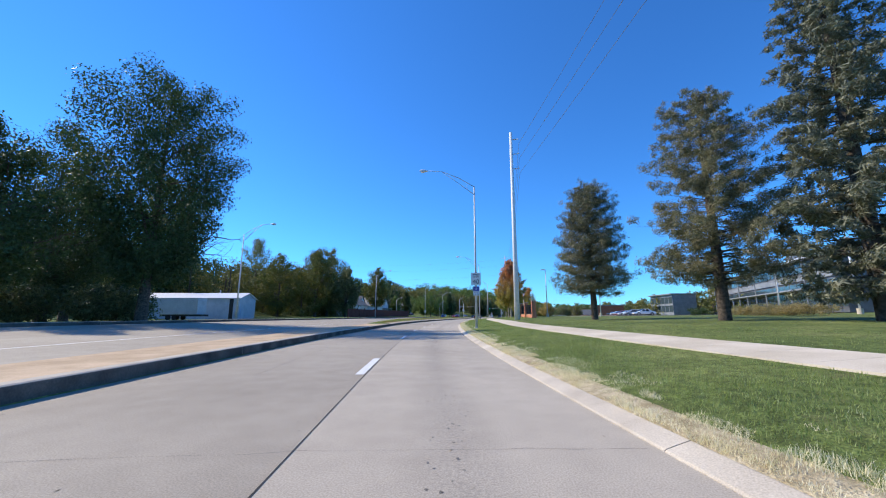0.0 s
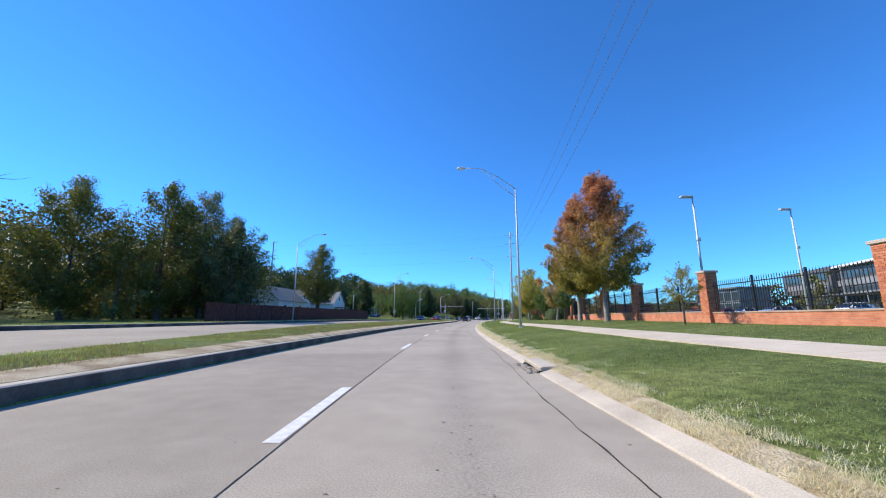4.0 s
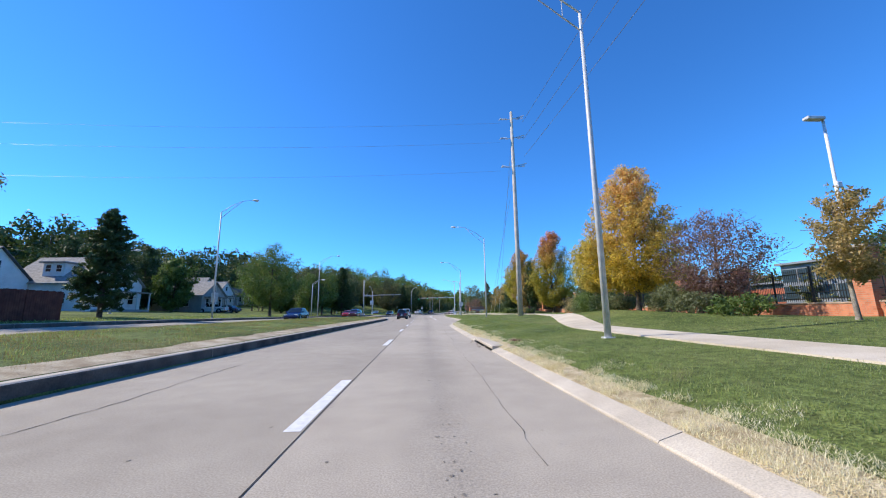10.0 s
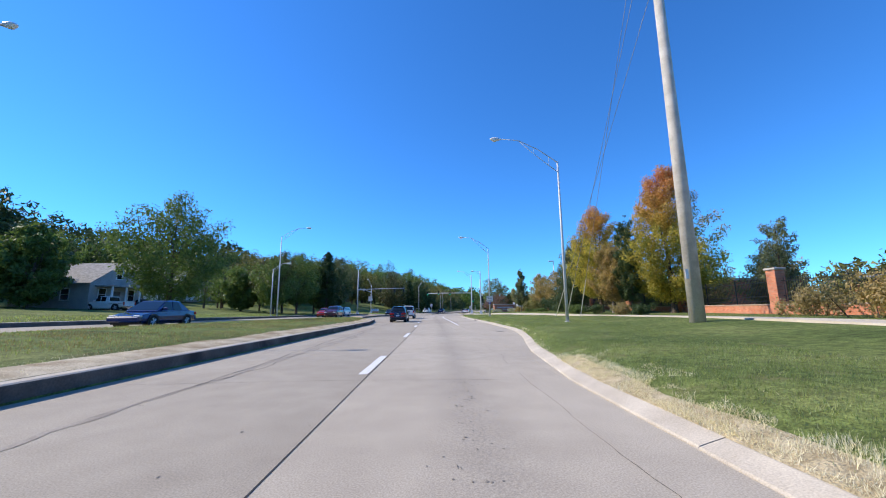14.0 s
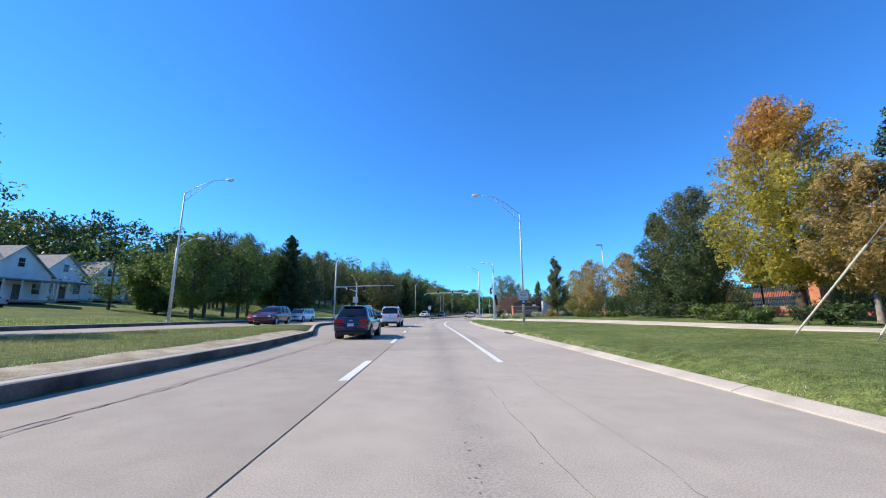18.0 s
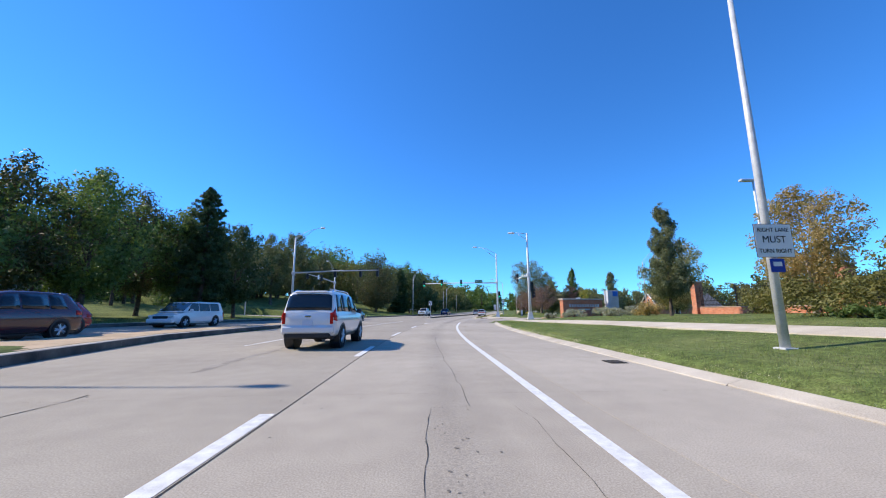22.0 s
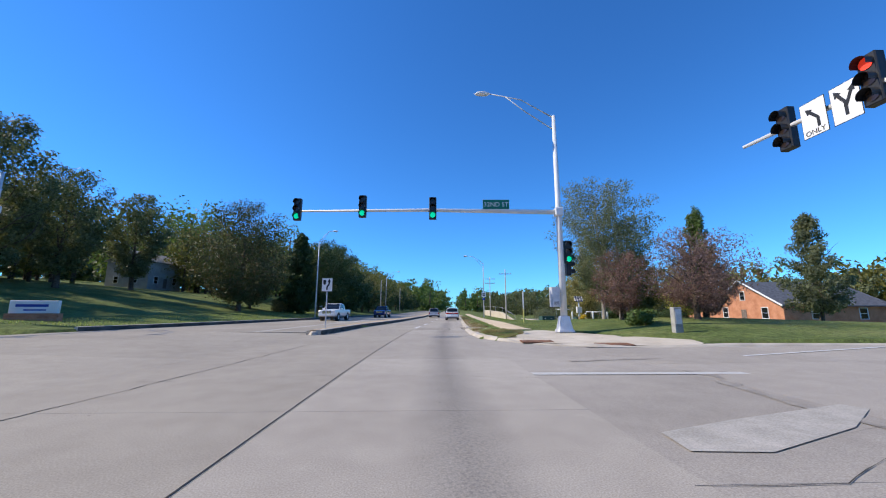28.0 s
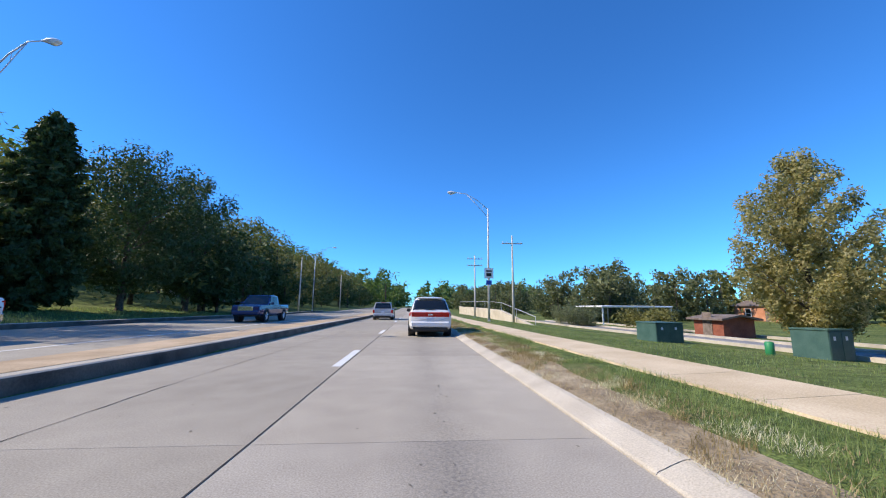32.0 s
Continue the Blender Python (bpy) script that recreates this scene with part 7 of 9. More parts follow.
def rounded_suv(t, wide, L, H, colour, lamps, rails, boxy):
    """A sport utility body swept from rounded sections; boxy: 0 for a raked tail, 1 for an upright one."""
    mix = lambda a, b: a + (b - a) * boxy
    w, low, belt = wide / 2, mix(0.27, 0.40), H * 0.61
    tail = mix(0.50, 0.26)
    top_k = ((0.0, belt + 0.01), (0.05, belt + 0.05), (tail * 0.5, belt + (H - belt) * 0.52), (tail * 0.9, H - 0.11), (tail * 1.15, H - 0.05), (tail + 0.5, H - 0.01), (L * 0.38, H), (L * 0.52, H - 0.02), (L * 0.60, H - 0.09),
             (L * 0.76, belt + 0.10), (L * 0.79, belt + 0.05), (L * 0.90, belt - 0.03), (L * 0.955, belt - 0.12), (L * 0.99, belt - 0.27), (L, belt - 0.36))
    half_k = ((0.0, 0.90), (0.04, 0.95), (0.14, 0.985), (0.5, 1.0), (L * 0.8, 1.0), (L * 0.93, 0.955), (L * 0.985, 0.86), (L, 0.78))
    sill_k = ((0.0, low + 0.12), (0.1, low + 0.04), (0.5, low), (L * 0.9, low), (L, low + 0.1))
    tab = lambda k, y: float(np.interp(y, [a for a, _ in k], [b for _, b in k]))
    ridge = lambda y: 0.25 * tab(top_k, y - 0.05) + 0.5 * tab(top_k, y) + 0.25 * tab(top_k, y + 0.05)

    def section(y):
        ww, zb, zt = w * tab(half_k, y), tab(sill_k, y), ridge(y)
        bl = min(belt - 0.015 * y / L, zt - 0.02)
        k = min(1.0, max(0.0, (zt - bl) / (H - belt)))
        wr = ww * (0.90 - mix(0.19, 0.12) * k)
        sh = 0.02 + 0.06 * k
        return [(0.0, zb), (ww * 0.86, zb), (ww * 0.95, zb + 0.07), (ww * 0.985, zb + 0.2), (ww, zb + (bl - zb) * 0.62), (ww * 0.985, bl - 0.09), (ww * 0.945, bl),
                (ww * 0.945 + (wr - ww * 0.945) * 0.5 + 0.012 * k, bl + (zt - bl - sh) * 0.5), (wr, zt - sh), (wr - 0.05, zt - sh * 0.45), (wr - 0.14, zt - sh * 0.12), (wr * 0.45, zt + 0.012 * k), (0.0, zt + 0.015 * k)]

    def at(y, v, sx, out=0.0):
        q = section(y)
        i = min(int(v), len(q) - 2)
        f = v - i
        x, z = q[i][0] + (q[i + 1][0] - q[i][0]) * f, q[i][1] + (q[i + 1][1] - q[i][1]) * f
        return Vector((sx * (x + out * (1 if v < 8.5 else 0.3)), y - (out if y < tail else 0), z + (out if v > 6 else 0)))

    ys = sorted({round(float(v), 4) for v in list(np.linspace(0, L, 34)) + [0.02, 0.05, 0.09, tail * 0.9, tail, tail * 1.15, L - 0.03, L - 0.07]})
    bm, rows = bmesh.new(), []
    for y in ys:
        q = section(y)
        rows.append([bm.verts.new((x, y, z)) for x, z in q] + [bm.verts.new((-x, y, z)) for x, z in q[-2:0:-1]])
    n = len(rows[0])
    for a, b in zip(rows, rows[1:]):
        for j in range(n):
            bm.faces.new((a[j], a[(j + 1) % n], b[(j + 1) % n], b[j]))
    bm.faces.new(rows[0][::-1]), bm.faces.new(rows[-1])
    bmesh.ops.recalc_face_normals(bm, faces=bm.faces)
    part("body", bm, colour, t, smooth=True)

    def patch(name, grid, mat, label=""):
        bm = bmesh.new()
        vs = [[bm.verts.new(c) for c in row] for row in grid]
        for a, b in zip(vs, vs[1:]):
            for j in range(len(a) - 1):
                bm.faces.new((a[j], a[j + 1], b[j + 1], b[j]))
        bmesh.ops.recalc_face_normals(bm, faces=bm.faces)
        bmesh.ops.solidify(bm, geom=bm.faces[:], thickness=0.004)
        return part(name, bm, mat, t, label, smooth=True)

    across = [(s, v) for s, v in ((-1, 8.6), (-1, 10.0), (-1, 11.0), (1, 12.0), (1, 11.0), (1, 10.0), (1, 8.6))]
    patch("rear_window", [[at(y, v, s, 0.006) for s, v in across] for y in np.linspace(tail * 0.16, tail * 0.86, 5)], GLASS_DARK)
    patch("windscreen", [[at(y, v, s, 0.006) for s, v in across] for y in np.linspace(L * 0.615, L * 0.745, 5)], GLASS_DARK)
    e0, e1 = tail + mix(0.12, 0.02), L * 0.70
    cuts = (e0, e0 + (e1 - e0) * 0.26, e0 + (e1 - e0) * 0.62, e1)
    for sx in (-1, 1):
        for i, (a, b) in enumerate(zip(cuts, cuts[1:])):
            lo_v, hi_v = 6.12, 7.85
            grid = []
            for f in np.linspace(0, 1, 4):
                v = lo_v + (hi_v - lo_v) * f
                ya = a + 0.035 + (0.16 * f if i == 0 else 0)
                yb = b - 0.035 - (0.52 * f if i == 2 else 0)
                grid.append([at(ya + (yb - ya) * g, v, sx, 0.006) for g in (0, 0.33, 0.66, 1)])
            patch("side_window", grid, GLASS_DARK)
        for a in (L * 0.36, L * 0.58):
            c = at(a, 5.0, sx)
            part("door_handle", boxes(((c.x - 0.012, a, c.z - 0.015), (c.x + 0.012, a + 0.19, c.z + 0.015)), bevel=0.008), colour, t)
        c = at(L * 0.665, 6.0, sx)
        part("mirror", boxes(((c.x + (0.0 if sx > 0 else -0.2), c.y, c.z - 0.01), (c.x + (0.2 if sx > 0 else 0.0), c.y + 0.13, c.z + 0.15)), bevel=0.04), BLACK, t)
        if rails:
            bm = bmesh.new()
            tube(bm, [at(y, 9.3, sx) + Vector((0, 0, z)) for y, z in ((tail + 0.1, 0.0), (tail + 0.3, 0.055), (L * 0.4, 0.055), (L * 0.53, 0.05), (L * 0.57, 0.0))], 0.016, 6)
            part("roof_rail", bm, CHROME, t)
        if lamps == "tall":
            patch("tail_lamp", [[at(y, v, sx, 0.008) for v in (4.1, 5.0, 6.0, 6.7)] for y in (0.005, 0.06, 0.13, 0.2)], RED_LENS)
            part("lamp_face", boxes(((sx * w * 0.84 - 0.05, -0.018, low + 0.42), (sx * w * 0.84 + 0.05, 0.02, belt)), bevel=0.01), RED_LENS, t)
        else:
            patch("tail_lamp", [[at(y, v, sx, 0.008) for v in (4.55, 5.0, 5.5, 5.9)] for y in (0.005, 0.1, 0.22, 0.36)], RED_LENS)
            a, b = sorted((sx * w * 0.44, sx * w * 0.89))
            if lamps == "block":
                part("lamp_face", boxes(((a, -0.02, belt - 0.2), (b, 0.03, belt - 0.05)), bevel=0.015), RED_LENS, t)
        a, b = sorted((sx * w * 0.5, sx * w * 0.82))
        part("headlamp", boxes(((a, L - 0.2, belt - 0.36), (b, L - 0.03, belt - 0.22)), bevel=0.04), LAMP_GLASS, t)
        a, b = sorted((sx * w * 0.4, sx * w * 0.85))
        if lamps == "block":
            part("reflector", boxes(((a, -0.085, low + 0.3), (b, -0.05, low + 0.35)), bevel=0.008), RED_LENS, t)
    if lamps == "bar":
        part("lamp_bar", boxes(((-w * 0.87, -0.022, belt - 0.2), (w * 0.87, 0.03, belt - 0.01)), bevel=0.015), RED_LENS, t, "full-width red tail lamp")
    part("rear_bumper", boxes(((-w * 0.92, -0.075, low + 0.1), (w * 0.92, 0.3, low + 0.38)), bevel=0.07), colour, t)
    part("bumper_trim", boxes(((-w * 0.8, -0.06, low - 0.02), (w * 0.8, 0.1, low + 0.14)), bevel=0.03), BLACK, t)
    part("front_bumper", boxes(((-w * 0.78, L - 0.25, low + 0.06), (w * 0.78, L + 0.03, low + 0.32)), bevel=0.08), colour, t)
    part("grille", boxes(((-w * 0.42, L - 0.1, belt - 0.5), (w * 0.42, L + 0.012, belt - 0.3)), bevel=0.03), BLACK, t)
    part("number_plate", boxes(((-0.16, -0.025, belt - 0.4), (0.16, 0.01, belt - 0.24))), PLATE, t, "blank pale number plate")
    part("emblem", boxes(((-0.1, -0.03, belt - 0.14), (0.1, 0.01, belt - 0.08)), bevel=0.01), CHROME, t)
    part("underside", boxes(((-w * 0.85, 0.2, low - 0.06), (w * 0.85, L - 0.2, low + 0.1))), BLACK, t)
    part("spoiler", boxes(((-w * 0.6, tail * 0.78, H - 0.1), (w * 0.6, tail + 0.25, H - 0.035)), bevel=0.03), colour, t)
    part("wiper", boxes(((-0.2, tail * 0.1, belt + 0.1), (0.18, tail * 0.1 + 0.03, belt + 0.125))), BLACK, t)
    wheels(t, w, (L * 0.19, L * 0.80), mix(0.36, 0.39))


def car(s, u, turn, label, colour, kind="suv", name="car", z=None, wide=1.9, long=4.7, high=1.7, lamps="block", rails=False, lift=0.0):
    """A vehicle that looks along +y from its tail at y = 0."""
    base = pave_z(s, u) if z is None else z
    t = thing(name, Matrix.Translation(W(s, u, base)) @ pose(0, 0, 0, 0, 0, along(s) + turn), label, "car")
    if kind == "suv":
        rounded_suv(t, wide, long, high, colour, lamps, rails, 1.0 if lamps == "tall" else 0.0)
        return t
    w, L, H = wide / 2, long, high
    belt = H * (0.62 if kind == "pickup" else 0.60)
    low = 0.26 + lift
    hood = H * (0.56 if kind == "van" else 0.62 if kind == "pickup" else 0.53)
    # lower body
    st = {"van": ((0.0, low + 0.2, belt * 0.9, 0.9), (0.08, low + 0.06, belt, 0.97), (0.5, low, belt, 1.0), (L * 0.6, low, belt, 1.0), (L * 0.8, low, hood * 1.02, 0.98), (L * 0.93, low, hood * 0.85, 0.93), (L, low + 0.1, hood * 0.62, 0.8)),
          "sedan": ((0.0, low + 0.2, belt * 0.85, 0.88), (0.1, low + 0.06, belt * 0.98, 0.96), (0.8, low, belt * 1.03, 1.0), (L * 0.5, low, belt, 1.0), (L * 0.72, low, belt * 0.97, 1.0), (L * 0.93, low, hood * 0.86, 0.94), (L, low + 0.1, hood * 0.66, 0.8)),
          "pickup": ((0.0, low + 0.3, belt, 0.96), (0.05, low + 0.2, belt, 1.0), (L * 0.36, low, belt, 1.0), (L * 0.7, low, belt, 1.0), (L * 0.76, low, belt * 0.99, 1.0), (L * 0.94, low, belt * 0.97, 0.97), (L * 0.985, low + 0.04, belt * 0.93, 0.95), (L, low + 0.1, belt * 0.86, 0.9))}[kind]
    rings = []
    for y, zb, zt, k in st:
        ww = w * k
        rings.append([(-ww * 0.9, y, zb), (-ww * 0.99, y, zb + 0.12), (-ww, y, zb + (zt - zb) * 0.55), (-ww * 0.965, y, zt - 0.04), (-ww * 0.90, y, zt), (ww * 0.90, y, zt), (ww * 0.965, y, zt - 0.04), (ww, y, zb + (zt - zb) * 0.55), (ww * 0.99, y, zb + 0.12), (ww * 0.9, y, zb)])
    bm = loft(bmesh.new(), rings)
    bmesh.ops.bevel(bm, geom=[e for e in bm.edges if len(e.link_faces) == 2 and e.calc_face_angle(0) > 0.25], offset=0.028, segments=2, affect='EDGES', clamp_overlap=True)
    part("body", bm, colour, t)
    # cabin
    g = {"van": ((0.03, 0.0), (0.28, 1.0), (L * 0.5, 1.03), (L * 0.62, 0.95), (L * 0.83, 0.0)),
         "sedan": ((L * 0.12, 0.0), (L * 0.30, 0.96), (L * 0.45, 1.03), (L * 0.54, 0.98), (L * 0.74, 0.0)), "pickup": ((L * 0.36, 0.0), (L * 0.38, 0.95), (L * 0.5, 1.03), (L * 0.6, 0.97), (L * 0.735, 0.0))}[kind]
    rise = H / 1.03 - belt
    rings = []
    for y, k in g:
        zt = belt + rise * k
        ww = w * (0.94 - 0.13 * k)
        rings.append([(-w * 0.93, y, belt - 0.05), (-ww, y, max(zt - 0.06, belt - 0.03)), (-ww * 0.88, y, zt), (ww * 0.88, y, zt), (ww, y, max(zt - 0.06, belt - 0.03)), (w * 0.93, y, belt - 0.05)])
    bm = loft(bmesh.new(), rings)
    bmesh.ops.bevel(bm, geom=[e for e in bm.edges if len(e.link_faces) == 2 and e.calc_face_angle(0) > 0.25], offset=0.022, segments=2, affect='EDGES', clamp_overlap=True)
    part("cabin", bm, colour, t)

    def pane(name, pts, out, mat=GLASS_DARK):
        bm = bmesh.new()
        o = Vector(out) * 0.012
        f = [bm.verts.new(Vector(p) + o) for p in pts]
        k = [bm.verts.new(Vector(p) - o * 0.5) for p in pts]
        bm.faces.new(f)
        for i in range(len(f)):
            bm.faces.new((f[i], f[(i + 1) % len(f)], k[(i + 1) % len(f)], k[i]))
        return part(name, bm, mat, t)

    (y0, _), (y1, k1), (y2, k2), (y3, k3), (y4, _) = g
    top = lambda k: belt + rise * k
    wt = lambda k: w * (0.94 - 0.13 * k)
    lerp = lambda a, b, f: tuple(p + (q - p) * f for p, q in zip(a, b))
    n = Vector((0, -(top(k1) - belt), y1 - y0)).normalized() if y1 > y0 else Vector((0, -1, 0))
    n = Vector((0, -1, (y1 - y0) / max(0.05, top(k1) - belt))).normalized()
    rb = lambda sx, f, m: (sx * (w * 0.93 + (wt(k1) * 0.9 - w * 0.93) * f) * m, y0 + (y1 - y0) * f, belt + (top(k1) - belt) * f)
    pane("rear_window", [rb(-1, 0.08, 0.9), rb(1, 0.08, 0.9), rb(1, 0.86, 0.93), rb(-1, 0.86, 0.93)], n)
    n = Vector((0, 1, (y4 - y3) / max(0.05, top(k3) - belt))).normalized()
    fb = lambda sx, f, m: (sx * (w * 0.93 + (wt(k3) * 0.9 - w * 0.93) * f) * m, y4 + (y3 - y4) * f, belt + (top(k3) - belt) * f)
    pane("windscreen", [fb(-1, 0.06, 0.92), fb(1, 0.06, 0.92), fb(1, 0.92, 0.95), fb(-1, 0.92, 0.95)], n)
    for sx in (-1, 1):
        out = Vector((sx, 0, 0.22)).normalized()
        zb, zt = belt + 0.03, belt + rise * 0.86
        xb, xt = sx * w * 0.925, sx * (w * (0.94 - 0.13 * 0.88))
        ys = np.linspace(y0 + (y1 - y0) * 0.55 + 0.18, y4 - (y4 - y3) * 0.3, 4 if kind == "van" else 3)
        for i, (a, b) in enumerate(zip(ys, ys[1:])):
            a2 = a + (0.12 if i == 0 else 0.04)
            b2 = b - 0.05
            bt = b2 - ((y4 - y3) * 0.42 if i == len(ys) - 2 else 0.0)
            at_ = a2 + ((y1 - y0) * 0.35 if i == 0 else 0.0)
            pane("side_window", [(xb, a2, zb), (xb, b2, zb), (xt, bt, zt), (xt, at_, zt)], out)
        if kind == "pickup":
            part("bed_side", boxes(((sx * w * 0.99 - 0.01, 0.1, belt - 0.3), (sx * w * 0.99 + 0.012, L * 0.34, belt - 0.26))), BLACK, t)
        part("mirror", boxes(((sx * w * 0.98 - 0.02 if sx > 0 else sx * w * 0.98 - 0.2, y4 - (y4 - y3) * 0.55, belt), (sx * w * 0.98 + 0.2 if sx > 0 else sx * w * 0.98 + 0.02, y4 - (y4 - y3) * 0.55 + 0.12, belt + 0.17)), bevel=0.03), BLACK if kind == "suv" else colour, t)
        for a in np.linspace(L * 0.32, L * 0.56, 2):
            part("door_handle", boxes(((sx * w * 0.995 - 0.012, a, belt - 0.16), (sx * w * 0.995 + 0.018, a + 0.2, belt - 0.12)), bevel=0.005), colour, t)
        if lamps == "side":
            part("tail_lamp", boxes(((sx * w * 0.9 - 0.08, -0.015, low + 0.4), (sx * w * 0.9 + 0.1, 0.12, belt - 0.08)), bevel=0.02), RED_LENS, t)
        part("headlamp", boxes(((sx * w * 0.68 - 0.2, L - 0.22, hood * 0.70), (sx * w * 0.68 + 0.16, L - 0.02, hood * 0.84)), bevel=0.03), LAMP_GLASS, t)
    part("rear_bumper", boxes(((-w * 0.95, -0.09, low + 0.08), (w * 0.95, 0.25, low + 0.36)), bevel=0.05), colour if kind != "pickup" else CHROME, t)
    part("bumper_trim", boxes(((-w * 0.8, -0.10, low + 0.06), (w * 0.8, -0.02, low + 0.17)), bevel=0.015), BLACK, t)
    part("front_bumper", boxes(((-w * 0.9, L - 0.2, low + 0.06), (w * 0.9, L + 0.07, low + 0.34)), bevel=0.06), colour, t)
    part("grille", boxes(((-w * 0.5, L - 0.06, hood * 0.52), (w * 0.5, L + 0.02, hood * (0.9 if kind == "pickup" else 0.78))), bevel=0.02), CHROME if kind == "pickup" else BLACK, t)
    part("number_plate", boxes(((-0.16, -0.045 if kind != "van" else -0.03, belt - 0.38), (0.16, 0.0, belt - 0.22))), PLATE, t, "blank pale number plate")
    part("underside", boxes(((-w * 0.85, 0.2, low - 0.06), (w * 0.85, L - 0.2, low + 0.1))), BLACK, t)
    if kind == "van":
        part("spoiler", boxes(((-w * 0.66, 0.17, top(k1) - 0.05), (w * 0.66, 0.5, top(k1) + 0.025)), bevel=0.02), colour, t)
        part("high_brake_lamp", boxes(((-0.22, 0.155, top(k1) - 0.04), (0.22, 0.175, top(k1) - 0.01))), RED_LENS, t)
        part("wiper", boxes(((-0.25, -0.005, belt + 0.05), (0.22, 0.01, belt + 0.075))), BLACK, t)
    r = 0.40 if kind == "pickup" else 0.36 if kind != "sedan" else 0.33
    if lift:
        r += 0.04
    wheels(t, w, (L * 0.19, L * 0.80), r)
    return t


car(276.0, 0.75, 0, "white crossover with a red light bar across its tail", PAINT_WHITE, "suv", "crossover", wide=1.82, long=4.6, high=1.68, lamps="bar")
car(190.15, -3.72, -1.5, "white full-size sport utility vehicle in the lane beside the median", PAINT_WHITE, "suv", "suv", wide=1.8, long=4.75, high=1.92, lamps="tall", rails=True, lift=0.06)
car(173.5, -3.95, -1.5, "dark blue sport utility vehicle in the lane beside the median", PAINT_NAVY, "suv", "suv", wide=1.74, long=4.3, high=1.65, rails=True)
car(297.0, -3.0, 0, "silver minivan further up the hill", PAINT_SILVER, "van", "minivan", wide=1.95, long=5.0, high=1.75, lamps="side")
# oncoming road
for s, u, text, col, kind, nm, dims in (
        (158.0, -15.9, "dark blue sedan on the oncoming road", PAINT_BLUE, "sedan", "sedan", (1.8, 4.3, 1.5)),
        (196.5, -17.2, "red hatchback on the oncoming road", PAINT_RED, "suv", "hatchback", (1.8, 4.2, 1.5)),
        (193.8, -15.0, "maroon sport utility vehicle on the oncoming road", PAINT_MAROON, "suv", "suv", (1.9, 4.8, 1.8)),
        (206.3, -17.3, "white minivan on the oncoming road", PAINT_WHITE, "van", "minivan", (1.95, 5.0, 1.75)),
        (229.5, -13.4, "black sedan turning at the crossing", PAINT_BLACK, "sedan", "sedan", (1.8, 4.7, 1.45)),
        (272.4, -13.0, "white crew-cab pickup truck on the oncoming road", PAINT_WHITE, "pickup", "pickup_truck", (2.0, 5.7, 2.02)),
        (292.0, -11.3, "dark blue pickup truck on the oncoming road", PAINT_BLUE, "pickup", "pickup_truck", (2.0, 5.6, 1.98))):
    car(s, u, 180, text, col, kind, nm, wide=dims[0], long=dims[1], high=dims[2], lamps="side" if kind != "suv" else "block", lift=0.2 if kind == "pickup" else 0.0)
for s, u, turn, text, col, kind, nm in ((181.0, -37.0, 90, "white pickup truck parked by the grey house", PAINT_WHITE, "pickup", "pickup_truck"), (193.0, -46.0, 60, "white sport utility vehicle parked before the porch", PAINT_WHITE, "suv", "suv"),
                                        (196.5, -47.5, 75, "silver sedan parked on a driveway", PAINT_SILVER, "sedan", "sedan"), (187.0, -37.5, 80, "dark sedan parked by the grey house", PAINT_GREY, "sedan", "sedan")):
    car(s, u, turn, text, col, kind, nm, z=ground_z(s, u), lamps="side", wide=1.85, long=4.9, high=1.6 if kind == "sedan" else 1.8)
for k, (x, y, col, kind) in enumerate(((38, 100, PAINT_SILVER, "suv"), (39, 107, PAINT_WHITE, "sedan"), (40, 113, PAINT_RED, "sedan"), (44, 128, PAINT_BLUE, "sedan"), (45, 134, PAINT_WHITE, "suv"), (46, 141, PAINT_GREY, "sedan"), (36, 88, PAINT_WHITE, "sedan"))):
    i = int(np.argmin((_X - x) ** 2 + (_Y - y) ** 2))
    u = (x - _X[i]) * math.cos(_H[i]) + (y - _Y[i]) * math.sin(_H[i])
    car(float(_S[i]), u, 90, "car parked in the campus lot", col, kind, "parked_car", z=ground_z(float(_S[i]), u), wide=1.8, long=4.5, high=1.5)


# ---------------------------------------------------------------- corners of the crossing
def kerb_path(parent, pts, height, width, step=2.0):
    """Rolled kerb stones along a bent line of (s, u, height factor); the kerb lies to its left-hand side when walked."""
    fine = []
    for (s0, u0, h0), (s1, u1, h1) in zip(pts, pts[1:]):
        n = max(1, int(math.hypot(s1 - s0, u1 - u0) / 0.5))
        fine += [(s0 + (s1 - s0) * k / n, u0 + (u1 - u0) * k / n, h0 + (h1 - h0) * k / n) for k in range(n)]
    fine.append(pts[-1])
    world_pts = [W(s, u, 0) for s, u, _ in fine]
    per = int(step / 0.5)
    for i in range(0, len(fine) - 1, per):
        j = min(i + per, len(fine) - 1)
        verts, faces = [], []
        for q in range(i, j + 1):
            d = (world_pts[min(q + 1, len(fine) - 1)] - world_pts[max(q - 1, 0)]).normalized()
            side = Vector((-d.y, d.x, 0))
            h = height * fine[q][2] + 0.012
            for o, z in ((0.0, -0.2), (0.0, 0.012), (0.08, h * 0.78), (0.13, h), (abs(width), h + 0.008), (abs(width), -0.2)):
                verts.append(world_pts[q] + side * math.copysign(o, width) + Vector((0, 0, z)))
        k = 6
        for a in range(j - i):
            for b in range(k - 1):
                faces.append((a * k + b, (a + 1) * k + b, (a + 1) * k + b + 1, a * k + b + 1))
        faces += [tuple(range(k)), tuple(range((j - i) * k, (j - i) * k + k))[::-1]]
        mesh_object("kerb_stone", verts, faces, KERB, parent)


kerb_corner = tagged(new("kerb_corner"), "pale rounded kerb that turns into the side street", "kerb", kind="structure")
